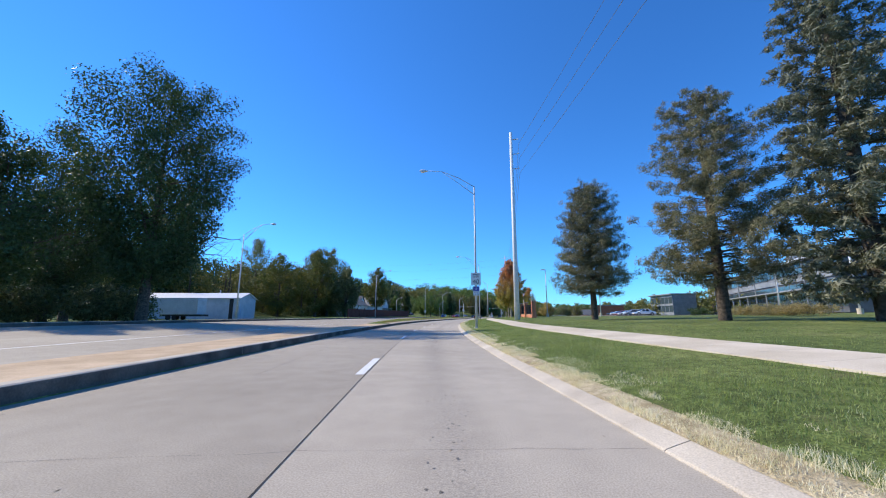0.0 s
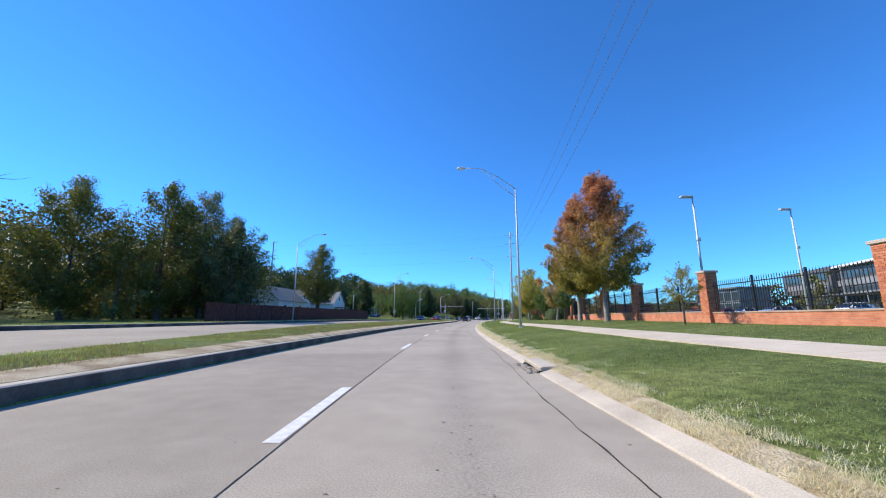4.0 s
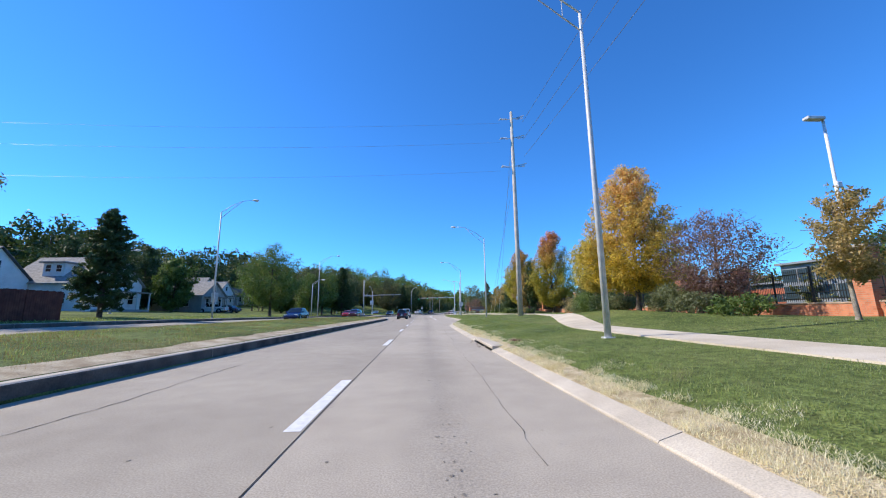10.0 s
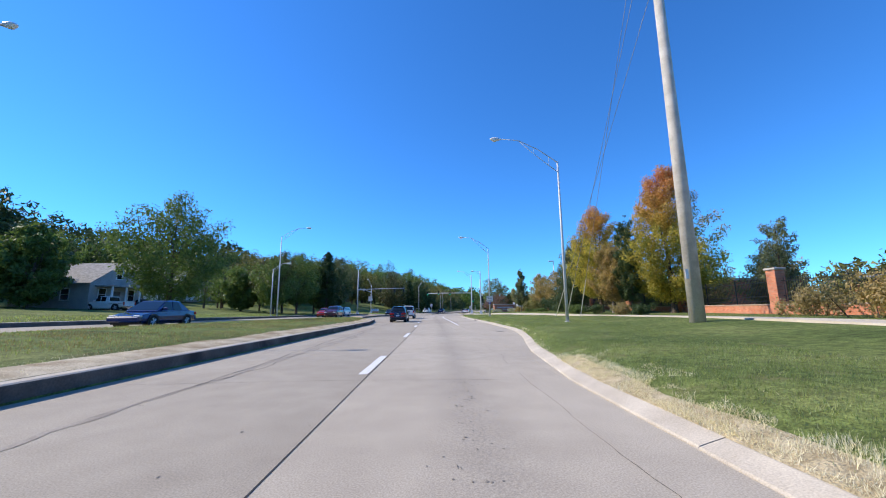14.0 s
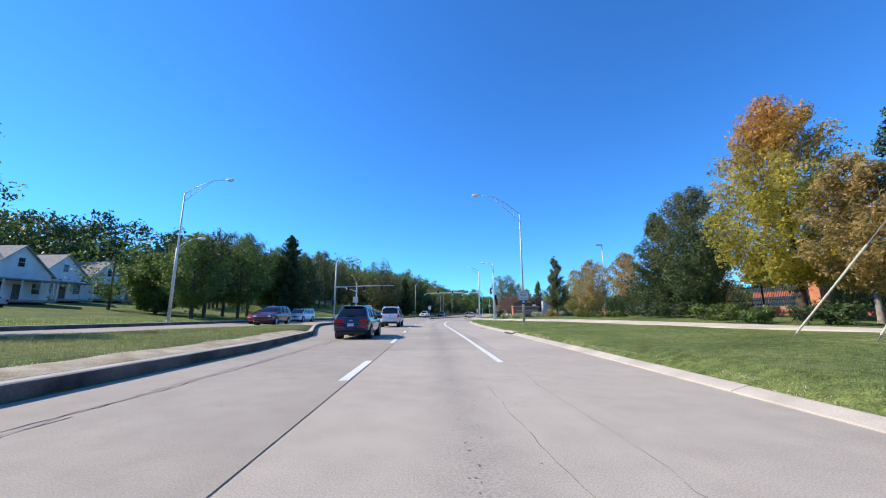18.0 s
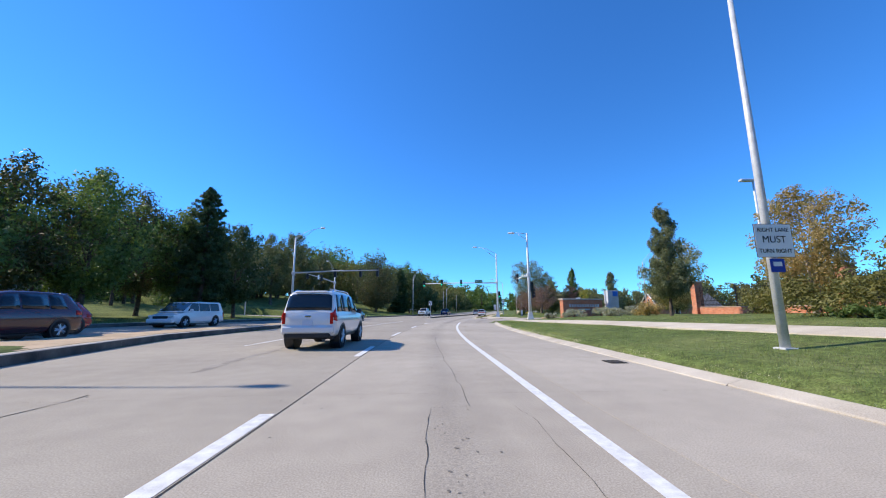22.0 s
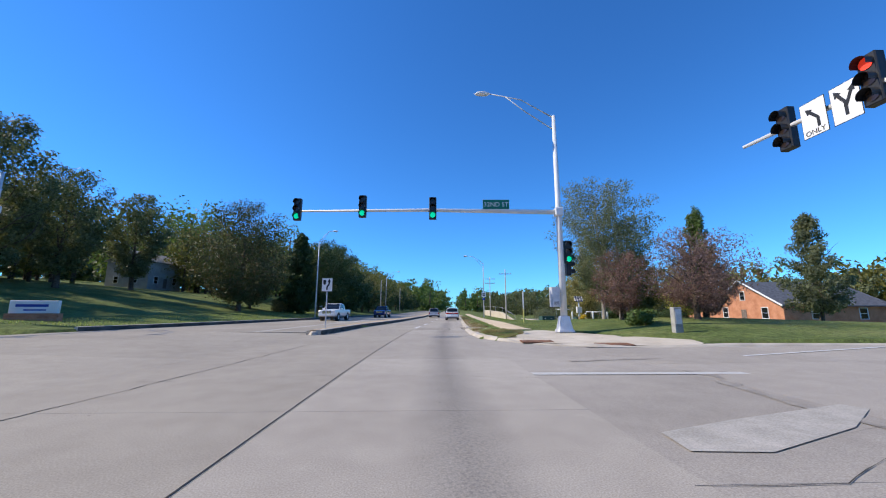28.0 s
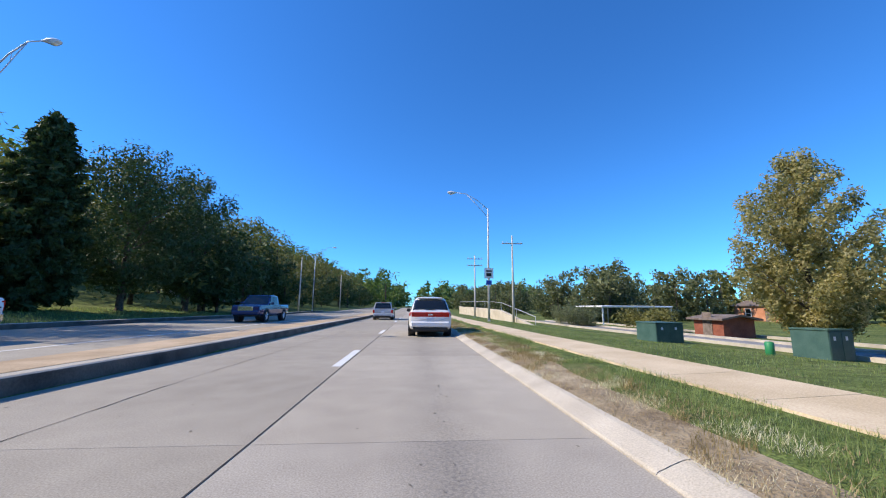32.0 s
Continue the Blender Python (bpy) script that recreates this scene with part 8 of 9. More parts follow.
kerb_path(kerb_corner, ((216.5, 5.2, 1), (218.6, 5.35, 1), (220.0, 5.9, 0.4), (221.0, 6.8, 0.15), (221.8, 8.2, 0.3), (222.0, 10.0, 1), (222.0, 60, 1)), 0.125, -0.35)
kerb_path(kerb_corner, ((245.5, 1.78, 1), (243.4, 1.98, 1), (242.2, 2.4, 0.9), (240.8, 3.2, 0.2), (239.6, 4.4, 0.1), (239.0, 5.6, 0.6), (238.75, 7.0, 0.1), (238.6, 8.4, 0.5), (238.6, 10.0, 1), (238.6, 60, 1)), 0.125, 0.35)

kerb_path(kerb_corner, ((246.2, -5.74, 1), (245.4, -5.78, 0.9), (244.8, -5.9, 0.7), (244.6, -6.12, 0.6), (244.8, -6.34, 0.7), (245.4, -6.5, 0.9), (246.2, -6.58, 1)), 0.26, -0.3)
kerb_path(kerb_corner, ((222.4, -10.45, 1), (223.2, -10.6, 1), (223.7, -11.0, 1), (223.7, -11.5, 1), (223.2, -11.9, 1), (222.4, -12.05, 1)), 0.26, 0.3)

# corner apron with its ramps
apron = tagged(new("corner_apron"), "pale concrete corner apron with ramps to the street", "sidewalk", kind="structure")
us = (3.0, 3.6, 4.1, 4.5, 5.6, 6.8, 8.0, 9.4)
for a, b in zip(us, us[1:]):
    verts, faces = [], []
    for u in (a + 0.004, b - 0.004):
        s0, s1 = STREET_FAR(u) + 0.3, max(APRON_BACK(u), STREET_FAR(u) + 0.7)
        for k, z in ((0, 0.05), (0.35, 0.13), (1, ground_z(s1 + 0.3, u) - 0.015)):
            verts.append(W(s0 + (s1 - s0) * k, u, z))
        verts.append(W(s1, u, 0.0))
    faces = [(i, i + 4, i + 5, i + 1) for i in range(3)]
    mesh_object("slab", verts, faces, WALK, apron)
PAD = surface("brown_tactile_pad", (0.16, 0.075, 0.04), (0.26, 0.13, 0.075), 5, 60, 0.8, 0.3)
for s, u, turn in ((240.55, 3.95, 52), (239.35, 6.35, 84)):
    p = thing("tactile_pad", Matrix.Translation(W(s, u, 0.072)) @ pose(0, 0, 0, 0, 0, along(s)) @ pose(0, 0, 0, 3, 0, 0), "rust-brown tactile pad set in the ramp", "tactile paving", "tactile pads")
    part("plate", boxes(((-0.6, -0.28, -0.03), (0.6, 0.28, 0.01))), PAD, p)
    bm = bmesh.new()
    for i in range(12):
        for j in range(6):
            x, y = -0.55 + i * 0.1, -0.25 + j * 0.1
            tube(bm, [(x, y, 0.01), (x, y, 0.02)], [0.022, 0.012], 6)
    tagged(part("relief", bm, PAD, p), kind="stuff")

# island in the side street
ISLAND = tagged(new("street_island"), "narrow tan concrete island in the side street", "traffic island", kind="structure")
bm = bmesh.new()
ring = [(234.9 + 1.1 * math.sin(a), 13.6 - 1.0 * math.cos(a)) for a in np.linspace(-math.pi / 2, math.pi / 2, 9)]
ring = [(233.8, 60.0)] + ring + [(236.0, 60.0)]
lo_ = [bm.verts.new(W(s, u, -0.1 + 0.012 * max(0, u - 6))) for s, u in ring]
hi_ = [bm.verts.new(W(s, u, 0.16 + 0.012 * max(0, u - 6))) for s, u in ring]
bm.faces.new(hi_)
for i in range(len(ring)):
    j = (i + 1) % len(ring)
    bm.faces.new((lo_[i], lo_[j], hi_[j], hi_[i]))
part("top", bm, MEDIAN_TAN, ISLAND)
for s, u in ((235.0, 16.6), (234.9, 18.0)):
    z = 0.16 + 0.012 * (u - 6)
    g = thing("street_sign", Matrix.Translation(W(s, u, z)) @ pose(0, 0, 0, 0, 0, along(s) + (-10)), "small white sign with black arrows on the island", "traffic sign")
    part("post", boxes(((-0.025, -0.025, -0.1), (0.025, 0.025, 2.1 if u < 17 else 2.75)), bevel=0.005), STEEL, g)
    plate("face", g, 0.4 if u < 17 else 0.6, 0.45 if u < 17 else 0.75, 1.9 if u < 17 else 2.4, -0.04, WHITE, SIGN_BLACK)
    if u > 17:
        arrow(g, [(-0.05, 2.1), (-0.05, 2.25), (0.06, 2.38), (0.06, 2.5)], 0.07, 0.15, SIGN_BLACK, -0.052)
for a, b in ((12, 18), (22, 28), (32, 40)):
    v = [W(s, u, 0.005 + 0.012 * (u - 6)) for s, u in ((230.3, a), (230.45, a), (230.45, b), (230.3, b))]
    mesh_object("side_dash", v, [(0, 1, 2, 3)], PAINT, marks)

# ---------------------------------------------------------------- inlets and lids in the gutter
# near-black in place of the shade inside drain mouths and under the grate's bars
MOUTH = surface("drain_mouth_shade", (0.006, 0.006, 0.006), (0.02, 0.018, 0.015), 5, 40, 0.9, 0.3)
RUST = surface("rusty_iron", (0.13, 0.06, 0.035), (0.24, 0.12, 0.075), 8, 60, 0.7, 0.5, metal=0.2)
RUBBLE = surface("broken_concrete", (0.26, 0.23, 0.19), (0.46, 0.41, 0.34), 10, 60, 0.95, 0.6)


def lid(s, u, z, r, label, mat, name="manhole_lid"):
    t = thing(name, Matrix.Translation(W(s, u, z)) @ pose(0, 0, 0, 0, 0, along(s)), label, "manhole lid")
    bm = bmesh.new()
    tube(bm, [(0, 0, -0.05), (0, 0, 0.006)], r, 24)
    part("frame", bm, mat, t)
    bm = bmesh.new()
    tube(bm, [(0, 0, 0.0), (0, 0, 0.012)], r * 0.86, 24)
    plate_ = part("cover", bm, mat, t)
    for k in range(4):
        bm = bmesh.new()
        n = 20
        rr = r * (0.2 + 0.18 * k)
        for j in range(n):
            a = 2 * math.pi * j / n
            bm.verts.new((rr * math.cos(a), rr * math.sin(a), 0.018)), bm.verts.new(((rr + 0.02) * math.cos(a), (rr + 0.02) * math.sin(a), 0.018))
        bm.verts.ensure_lookup_table()
        for j in range(n):
            bm.faces.new([bm.verts[q % (2 * n)] for q in (2 * j, 2 * j + 1, 2 * j + 3, 2 * j + 2)])
        part("ridge", bm, mat, plate_)
    return t


def inlet(s0, s1, label, deep=0.9, broken=False, lid_at=None, seed=5):
    """A kerb inlet: a cover slab over a shallow mouth coloured black for shade, with rubble in the gutter."""
    rng = np.random.default_rng(seed)
    t = tagged(new("kerb_inlet"), label, "storm drain")
    r = RIGHT((s0 + s1) / 2)
    n = 5
    verts, faces = [], []
    for k, s in enumerate(np.linspace(s0 + 0.02, s1 - 0.02, n + 1)):
        wob = float(rng.normal(scale=0.012)) if broken else 0.0
        for o, z in ((0.05 + wob, 0.055), (0.04 + wob, 0.12), (0.09, 0.145), (deep, 0.16), (deep, 0.0)):
            verts.append(W(s, r + o, z + wob * 0.4))
    for i in range(n):
        for j in range(4):
            faces.append((i * 5 + j, (i + 1) * 5 + j, (i + 1) * 5 + j + 1, i * 5 + j + 1))
    faces += [tuple(range(5)), tuple(range(5 * n, 5 * n + 5))[::-1]]
    mesh_object("cover_slab", verts, faces, KERB, t)
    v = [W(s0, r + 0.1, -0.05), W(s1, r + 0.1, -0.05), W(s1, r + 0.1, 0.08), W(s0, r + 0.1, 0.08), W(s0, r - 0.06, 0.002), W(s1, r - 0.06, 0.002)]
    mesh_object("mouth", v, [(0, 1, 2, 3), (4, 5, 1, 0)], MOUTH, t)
    for k in range(26 if broken else 9):
        c = W(rng.uniform(s0, s1), r + rng.uniform(-0.22, 0.06), 0.0)
        bm = bmesh.new()
        bmesh.ops.create_icosphere(bm, subdivisions=1, radius=float(rng.uniform(0.02, 0.085 if broken else 0.04)))
        for q in bm.verts:
            q.co = Vector((q.co.x * rng.uniform(0.7, 1.3), q.co.y * rng.uniform(0.7, 1.3), q.co.z * rng.uniform(0.4, 0.8)))
        bmesh.ops.translate(bm, verts=bm.verts, vec=c + Vector((0, 0, 0.015)))
        part("rubble", bm, RUBBLE, t)
    return t


inlet(55.4, 57.2, "kerb inlet with a crumbled concrete edge", 0.42, True, seed=5)
inlet(120.4, 124.2, "long storm drain inlet under a concrete cover slab", 0.62, False, seed=6)
inlet(177.0, 179.4, "pale concrete kerb inlet set into the lawn edge", 1.05, False, seed=8)
inlet(250.8, 254.0, "cracked storm drain inlet full of rubble", 1.1, True, seed=7)
lid(121.3, 3.35, 0.245, 0.36, "rusty iron lid beside the drain inlet", RUST)
lid(251.6, 3.0, 0.2, 0.34, "rust-brown round lid in the verge", RUST)
lid(155.7, 3.5, -0.002, 0.24, "dark iron lid set in the road", surface("worn_grey_iron", (0.22, 0.20, 0.175), (0.32, 0.295, 0.26), 8, 60, 0.6, 0.4))
SPALL_IRON = surface("dark_grate_iron", (0.05, 0.045, 0.04), (0.10, 0.09, 0.08), 8, 60, 0.7, 0.4)
t = thing("gutter_grate", Matrix.Translation(W(186.8, 4.45, 0.0)) @ pose(0, 0, 0, 0, 0, along(187)), "small dark iron grate against the kerb", "storm drain")
part("frame", boxes(((-0.2, -0.24, -0.02), (0.2, 0.24, 0.012)), bevel=0.004), MOUTH, t)
for k in range(4):
    part("bar", boxes(((-0.17 + k * 0.1, -0.21, 0.012), (-0.14 + k * 0.1, 0.21, 0.022))), SPALL_IRON, t)


# ---------------------------------------------------------------- cracks, joints and worn spots
def crack(pts, width, seed, parent, wob=0.03, mat=None):
    rng = np.random.default_rng(seed)
    fine = []
    for (s0, u0), (s1, u1) in zip(pts, pts[1:]):
        n = max(2, int(math.hypot(s1 - s0, u1 - u0) / 0.22))
        fine += [(s0 + (s1 - s0) * k / n, u0 + (u1 - u0) * k / n) for k in range(n)]
    fine.append(pts[-1])
    verts, faces = [], []
    ws = np.cumsum(rng.normal(scale=wob * 0.45, size=(len(fine), 2)), 0)
    ws -= np.linspace(0, 1, len(fine))[:, None] * ws[-1]
    P = [W(s + w[0], u + w[1], 0) for (s, u), w in zip(fine, ws)]
    for i, p in enumerate(P):
        d = (P[min(i + 1, len(P) - 1)] - P[max(i - 1, 0)]).normalized()
        n = Vector((-d.y, d.x, 0)) * width * float(rng.uniform(0.15, 1.0)) / 2
        z = pave_z(*fine[i]) + 0.004
        verts += [p - n + Vector((0, 0, z)), p + n + Vector((0, 0, z))]
    faces = [(2 * i, 2 * i + 2, 2 * i + 3, 2 * i + 1) for i in range(len(P) - 1)]
    return mesh_object("crack", verts, faces, mat or JOINT, parent)


wear = tagged(new("road_wear"), "cracks, fine joints and dark spalled spots in the old concrete", "road wear", kind="stuff")
crack([(36, 1.3), (46, 1.5), (54, 1.7), (62, 1.9)], 0.03, 1, wear)
crack([(60, 1.9), (84, 1.3)], 0.014, 2, wear)
crack([(13, 0.42), (17, 0.55), (22, 0.5), (27, 0.66), (35, 0.8)], 0.009, 17, wear, 0.05)
crack([(15, 0.30), (19, 0.42), (25, 0.40)], 0.007, 18, wear, 0.06)
crack([(152, 0.85), (158, 1.0), (163, 0.92)], 0.006, 21, wear, 0.05)
crack([(112, 1.1), (126, 1.45), (142, 1.5)], 0.008, 3, wear)
crack([(143, 1.5), (152, 1.62), (166, 1.75), (176, 1.5), (183, 1.2)], 0.006, 4, wear, 0.06)
crack([(140, -4.1), (152, -4.2), (168, -4.35), (184, -4.9)], 0.035, 5, wear, 0.06)
crack([(141, -4.16), (153, -4.26), (160, -4.33)], 0.03, 6, wear, 0.09)
crack([(174, 0.0), (179, 0.05), (183, 0.15), (183.05, 0.66), (188, 0.5), (196, 0.45)], 0.011, 7, wear)
crack([(196, 2.0), (208, 2.4), (216, 2.9)], 0.009, 8, wear)
crack([(200, -0.1), (214, 0.1), (226, 0.0)], 0.011, 9, wear)
crack([(8, -3.4), (20, -3.9), (34, -3.8)], 0.012, 10, wear)
crack([(86, -3.6), (104, -3.9), (120, -4.2)], 0.02, 11, wear, 0.06)
crack([(250.6, -0.9), (251.0, 0.2), (251.2, 0.95)], 0.03, 12, wear)
crack([(251.2, 0.5), (253.6, 0.6)], 0.02, 16, wear)
crack([(246.5, -3.6), (262, -3.4), (280, -3.3)], 0.02, 14, wear)
crack([(222, -5.0), (232, -4.6), (246, -4.4)], 0.03, 15, wear)
for k, s in enumerate(np.arange(3.4, 214, 10.6)):
    crack([(s, -5.4), (s + 0.25, LANE(s)), (s + 0.1, RIGHT(s) - 0.1)], 0.005 + 0.007 * (k % 3 == 1), 30 + k, wear, 0.03)
for k, s in enumerate(np.arange(249.5, 300, 9.6)):
    crack([(s + 0.2, -5.0), (s + 0.1, LANE(s)), (s, 1.9)], 0.009, 60 + k, wear, 0.03)
for k, (s, u) in enumerate(((224, 4), (230, 7), (236, 5.5), (227, 1), (233, -2))):
    crack([(s, u - 3), (s + 0.6, u), (s + 0.2, u + 4)], 0.008, 80 + k, wear, 0.07)

STAIN = surface("rubber_stain", (0.24, 0.21, 0.175), (0.37, 0.33, 0.275), 2.5, 50, 0.9, 0.2)
SPALL = surface("spalled_concrete", (0.15, 0.135, 0.115), (0.28, 0.25, 0.21), 20, 80, 0.95, 0.5)
rng = np.random.default_rng(9)
verts, faces = [], []
for k in range(5200):
    s = rng.uniform(-6, 285)
    if 216 < s < 246 and rng.random() < 0.6:
        continue
    dense = 0.5 + 0.5 * noise.noise((s * 0.11, 4.0, 2.0))
    if rng.random() > 0.25 + 0.9 * dense:
        continue
    u = rng.normal(0.32, 0.13) if rng.random() < 0.72 else rng.uniform(-5.2, 1.9)
    a, b = rng.uniform(0.006, 0.03) * (2.0 if rng.random() < 0.06 else 1), rng.uniform(0.006, 0.02)
    c = W(s, u, pave_z(s, u) + 0.0035)
    n = 6
    st = len(verts)
    for j in range(n):
        q = 2 * math.pi * j / n
        rr = rng.uniform(0.6, 1.2)
        verts.append(c + Vector((b * rr * math.cos(q), a * rr * math.sin(q), 0)))
    faces.append(tuple(range(st, st + n)))
mesh_object("spalls", verts, faces, SPALL, wear)
# worn lettering on the lane
for s, u in ((203.6, -1.25), (203.9, 0.97)):
    for k in range(5):
        x = u - 0.34 + k * 0.15
        d = 0.13 * ((k * 7) % 3)
        crack([(s - 0.22 + d, x), (s + 0.02 + d, x + 0.02)], 0.034, 90 + k, wear, 0.02, SPALL)
        if k in (0, 3):
            crack([(s - 0.22 + d, x), (s - 0.2 + d, x + 0.13)], 0.028, 95 + k, wear, 0.02, SPALL)
# darker smears of rubber along the lanes, and a trench cut with its seams
crack([(138, -4.0), (146, -4.12), (154, -4.2), (168, -4.36), (182, -4.75)], 0.16, 148, wear, 0.05, STAIN)
crack([(186, -4.7), (196, -4.95), (206, -5.15), (216, -5.3)], 0.32, 140, wear, 0.05, STAIN)
crack([(192, -5.3), (204, -5.6), (214, -5.8)], 0.18, 141, wear, 0.05, STAIN)
crack([(218, 3.4), (226, 4.2), (234, 5.4)], 0.4, 144, wear, 0.08, STAIN)
crack([(194.2, 0.7), (194.25, 1.6), (195.9, 1.66), (196.0, 0.8)], 0.012, 145, wear, 0.02)
crack([(195.1, 1.25), (195.2, 1.32)], 0.09, 146, wear, 0.03)
crack([(196.8, 1.2), (196.9, 2.1)], 0.03, 147, wear, 0.02)
# a square cut out and patched with darker concrete
PATCH = surface("patching_concrete", (0.27, 0.24, 0.20), (0.38, 0.34, 0.285), 3, 45, 0.95, 0.5)
ribbon("patch", 250.3, 253.7, lambda q: LANE(q) + 0.12, lambda q: LANE(q) + 2.25 + 0.05 * math.sin(q * 5), 0.003, PATCH, wear, 0.4)
crack([(250.3, -1.6), (250.35, -0.4), (250.3, 0.55), (251.4, 0.66), (253.7, 0.7)], 0.03, 120, wear)
crack([(253.7, -1.5), (253.75, -0.3), (253.7, 0.75)], 0.03, 121, wear)
# faded crosswalk
FADED = surface("faded_paint", (0.46, 0.44, 0.40), (0.60, 0.58, 0.54), 14, 80, 0.8, 0.2)
ribbon("crosswalk_bar", 233.5, 233.75, 2.0, 6.4, 0.0065, FADED, marks, 0.25)
v = [W(s, u, 0.007) for s, u in ((229.6, 2.3), (229.55, 3.0), (230.2, 4.5), (230.9, 5.5), (231.15, 5.4), (230.5, 3.4), (230.1, 2.35))]
mesh_object("worn_patch", v, [(0, 1, 2, 3, 4, 5, 6)], surface("worn_pale_concrete", (0.36, 0.33, 0.28), (0.47, 0.43, 0.37), 3, 50, 0.9, 0.2), wear)
crack([(235.4, 3.4), (236.0, 6.5), (237.0, 9.7), (237.2, 12.0)], 0.3, 149, wear, 0.05, STAIN)
crack([(233.6, 5.4), (234.0, 6.9), (235.5, 9.5), (236.0, 12.2)], 0.24, 150, wear, 0.05, STAIN)
crack([(229.0, 1.9), (229.0, 3.0), (229.5, 4.0), (230.0, 5.6)], 0.012, 151, wear, 0.02)
v = [W(s, u, 0.0085 + 0.012 * max(0, u - 6)) for s, u in ((236.15, 8.35), (236.27, 8.35), (238.0, 14.3), (237.9, 14.3))]
mesh_object("turn_line", v, [(0, 3, 2, 1)], PAINT, marks)

# ---------------------------------------------------------------- grass, straw and weeds
def blades(name, s0, s1, ua, ub, per_m2, height, width, mat, label, seed, lean=0.5, keep=None, lift=0.0, flat=0.15):
    rng = np.random.default_rng(seed)
    mean_w = np.mean([ub(s) - ua(s) for s in np.linspace(s0, s1, 30)])
    n = int((s1 - s0) * mean_w * per_m2)
    S = rng.uniform(s0, s1, n)
    F = rng.random(n)
    ss = np.arange(s0, s1 + 0.5, 0.5)
    A, B = np.array([ua(s) for s in ss]), np.array([ub(s) for s in ss])
    U = np.interp(S, ss, A) + F * (np.interp(S, ss, B) - np.interp(S, ss, A))
    if keep:
        tuft = np.array([noise.noise((s * keep[0], u * keep[0], seed * 3.1)) for s, u in zip(S, U)])
        ok = tuft > keep[1]
        S, U = S[ok], U[ok]
        n = len(S)
    # ground heights from a grid, then interpolated
    gu = np.linspace(0, 1, 25)
    grid = np.array([[ground_z(s, a + g * (b - a)) for g in gu] for s, a, b in zip(ss, A, B)])
    a_, b_ = np.interp(S, ss, A), np.interp(S, ss, B)
    fi = np.clip((U - a_) / np.maximum(b_ - a_, 1e-6), 0, 1) * 24
    si = np.clip((S - s0) / 0.5, 0, len(ss) - 1.001)
    i0, j0 = si.astype(int), np.minimum(fi.astype(int), 23)
    fs, fu = si - i0, fi - j0
    Z = (grid[i0, j0] * (1 - fs) + grid[i0 + 1, j0] * fs) * (1 - fu) + (grid[i0, j0 + 1] * (1 - fs) + grid[i0 + 1, j0 + 1] * fs) * fu + lift
    H = np.interp(S, _S, _H)
    X = np.interp(S, _S, _X) + U * np.cos(H)
    Y = np.interp(S, _S, _Y) + U * np.sin(H)
    base = np.stack([X, Y, Z - 0.01], 1)
    a = rng.uniform(0, 2 * np.pi, n)
    d = np.stack([np.cos(a), np.sin(a), np.zeros(n)], 1)
    side = np.stack([-np.sin(a), np.cos(a), np.zeros(n)], 1) * (width * rng.uniform(0.6, 1.3, n) / 2)[:, None]
    h = height * rng.uniform(0.5, 1.3, n)
    ln = np.minimum(0.99, rng.uniform(flat, 1.0, n) * lean)
    tip = base + d * (h * ln)[:, None] + np.array((0, 0, 1)) * (h * np.sqrt(np.maximum(0.05, 1 - ln ** 2)))[:, None]
    v = np.stack([base - side, base + side, tip], 1).reshape(-1, 3)
    ob = cloud_object(name, v, mat, corners=3)
    return tagged(ob, label, "grass", kind="stuff")


GR = lambda k: (lambda s: RIGHT(s) + KERB_W(s) - 0.47 + k)
blades("lawn_grass", -2, 145, GR(0.6), lambda s: min(WALK_A(s) - 0.03, RIGHT(s) + 4.6), 540, 0.055, 0.0095, GRASS_BLADE, "mown green grass between kerb and sidewalk", 1, 0.85)
blades("lawn_grass", 145, 217, GR(0.5), lambda s: min(WALK_A(s) - 0.03, RIGHT(s) + 5), 260, 0.055, 0.011, GRASS_BLADE, "mown green grass between kerb and sidewalk", 2, 0.85)
blades("lawn_grass", -2, 217, lambda s: WALK_B(s) + 0.03, lambda s: WALK_B(s) + 5.0, 40, 0.06, 0.018, GRASS_BLADE, "mown green grass beyond the sidewalk", 3)
blades("lawn_grass", 247, 300, lambda s: WALK_B(s) + 0.03, lambda s: WALK_B(s) + 6.5, 110, 0.065, 0.014, GRASS_BLADE, "green lawn beyond the sidewalk on the rise", 4)
blades("lawn_grass", 246.6, 300, GR(0.75), lambda s: WALK_A(s) + 0.06, 1000, 0.10, 0.008, GRASS_BLADE, "ragged uncut green grass beside the sidewalk", 5, 0.85, keep=(0.9, 0.0))
blades("straw_grass", -4, 143.5, GR(0.42), GR(0.95), 3300, 0.055, 0.005, STRAW, "matted dry straw grass along the kerb", 6, 1.0, keep=(1.9, -0.15), lift=0.03, flat=0.5)
blades("straw_grass", -4, 143.5, GR(0.75), GR(1.45), 900, 0.05, 0.005, STRAW, "dry grass thinning into the lawn", 7, 1.0, keep=(1.3, 0.12), lift=0.02, flat=0.5)
blades("straw_grass", 143.5, 216, GR(0.40), GR(0.62), 1500, 0.06, 0.005, STRAW, "dry grass fringe behind the kerb", 8, 1.0, keep=(0.6, -0.1), flat=0.7)
blades("dry_weeds", 246.6, 300, GR(0.45), GR(1.6), 1100, 0.09, 0.007, WEEDS_DARK, "flattened brown dead weeds along the kerb", 9, 1.0, keep=(0.75, -0.2), flat=0.55)
blades("dry_weeds", 246.6, 300, GR(0.42), GR(1.5), 2400, 0.09, 0.006, STRAW, "pale dry straw at the kerb", 10, 1.0, keep=(1.3, 0.05), flat=0.5)
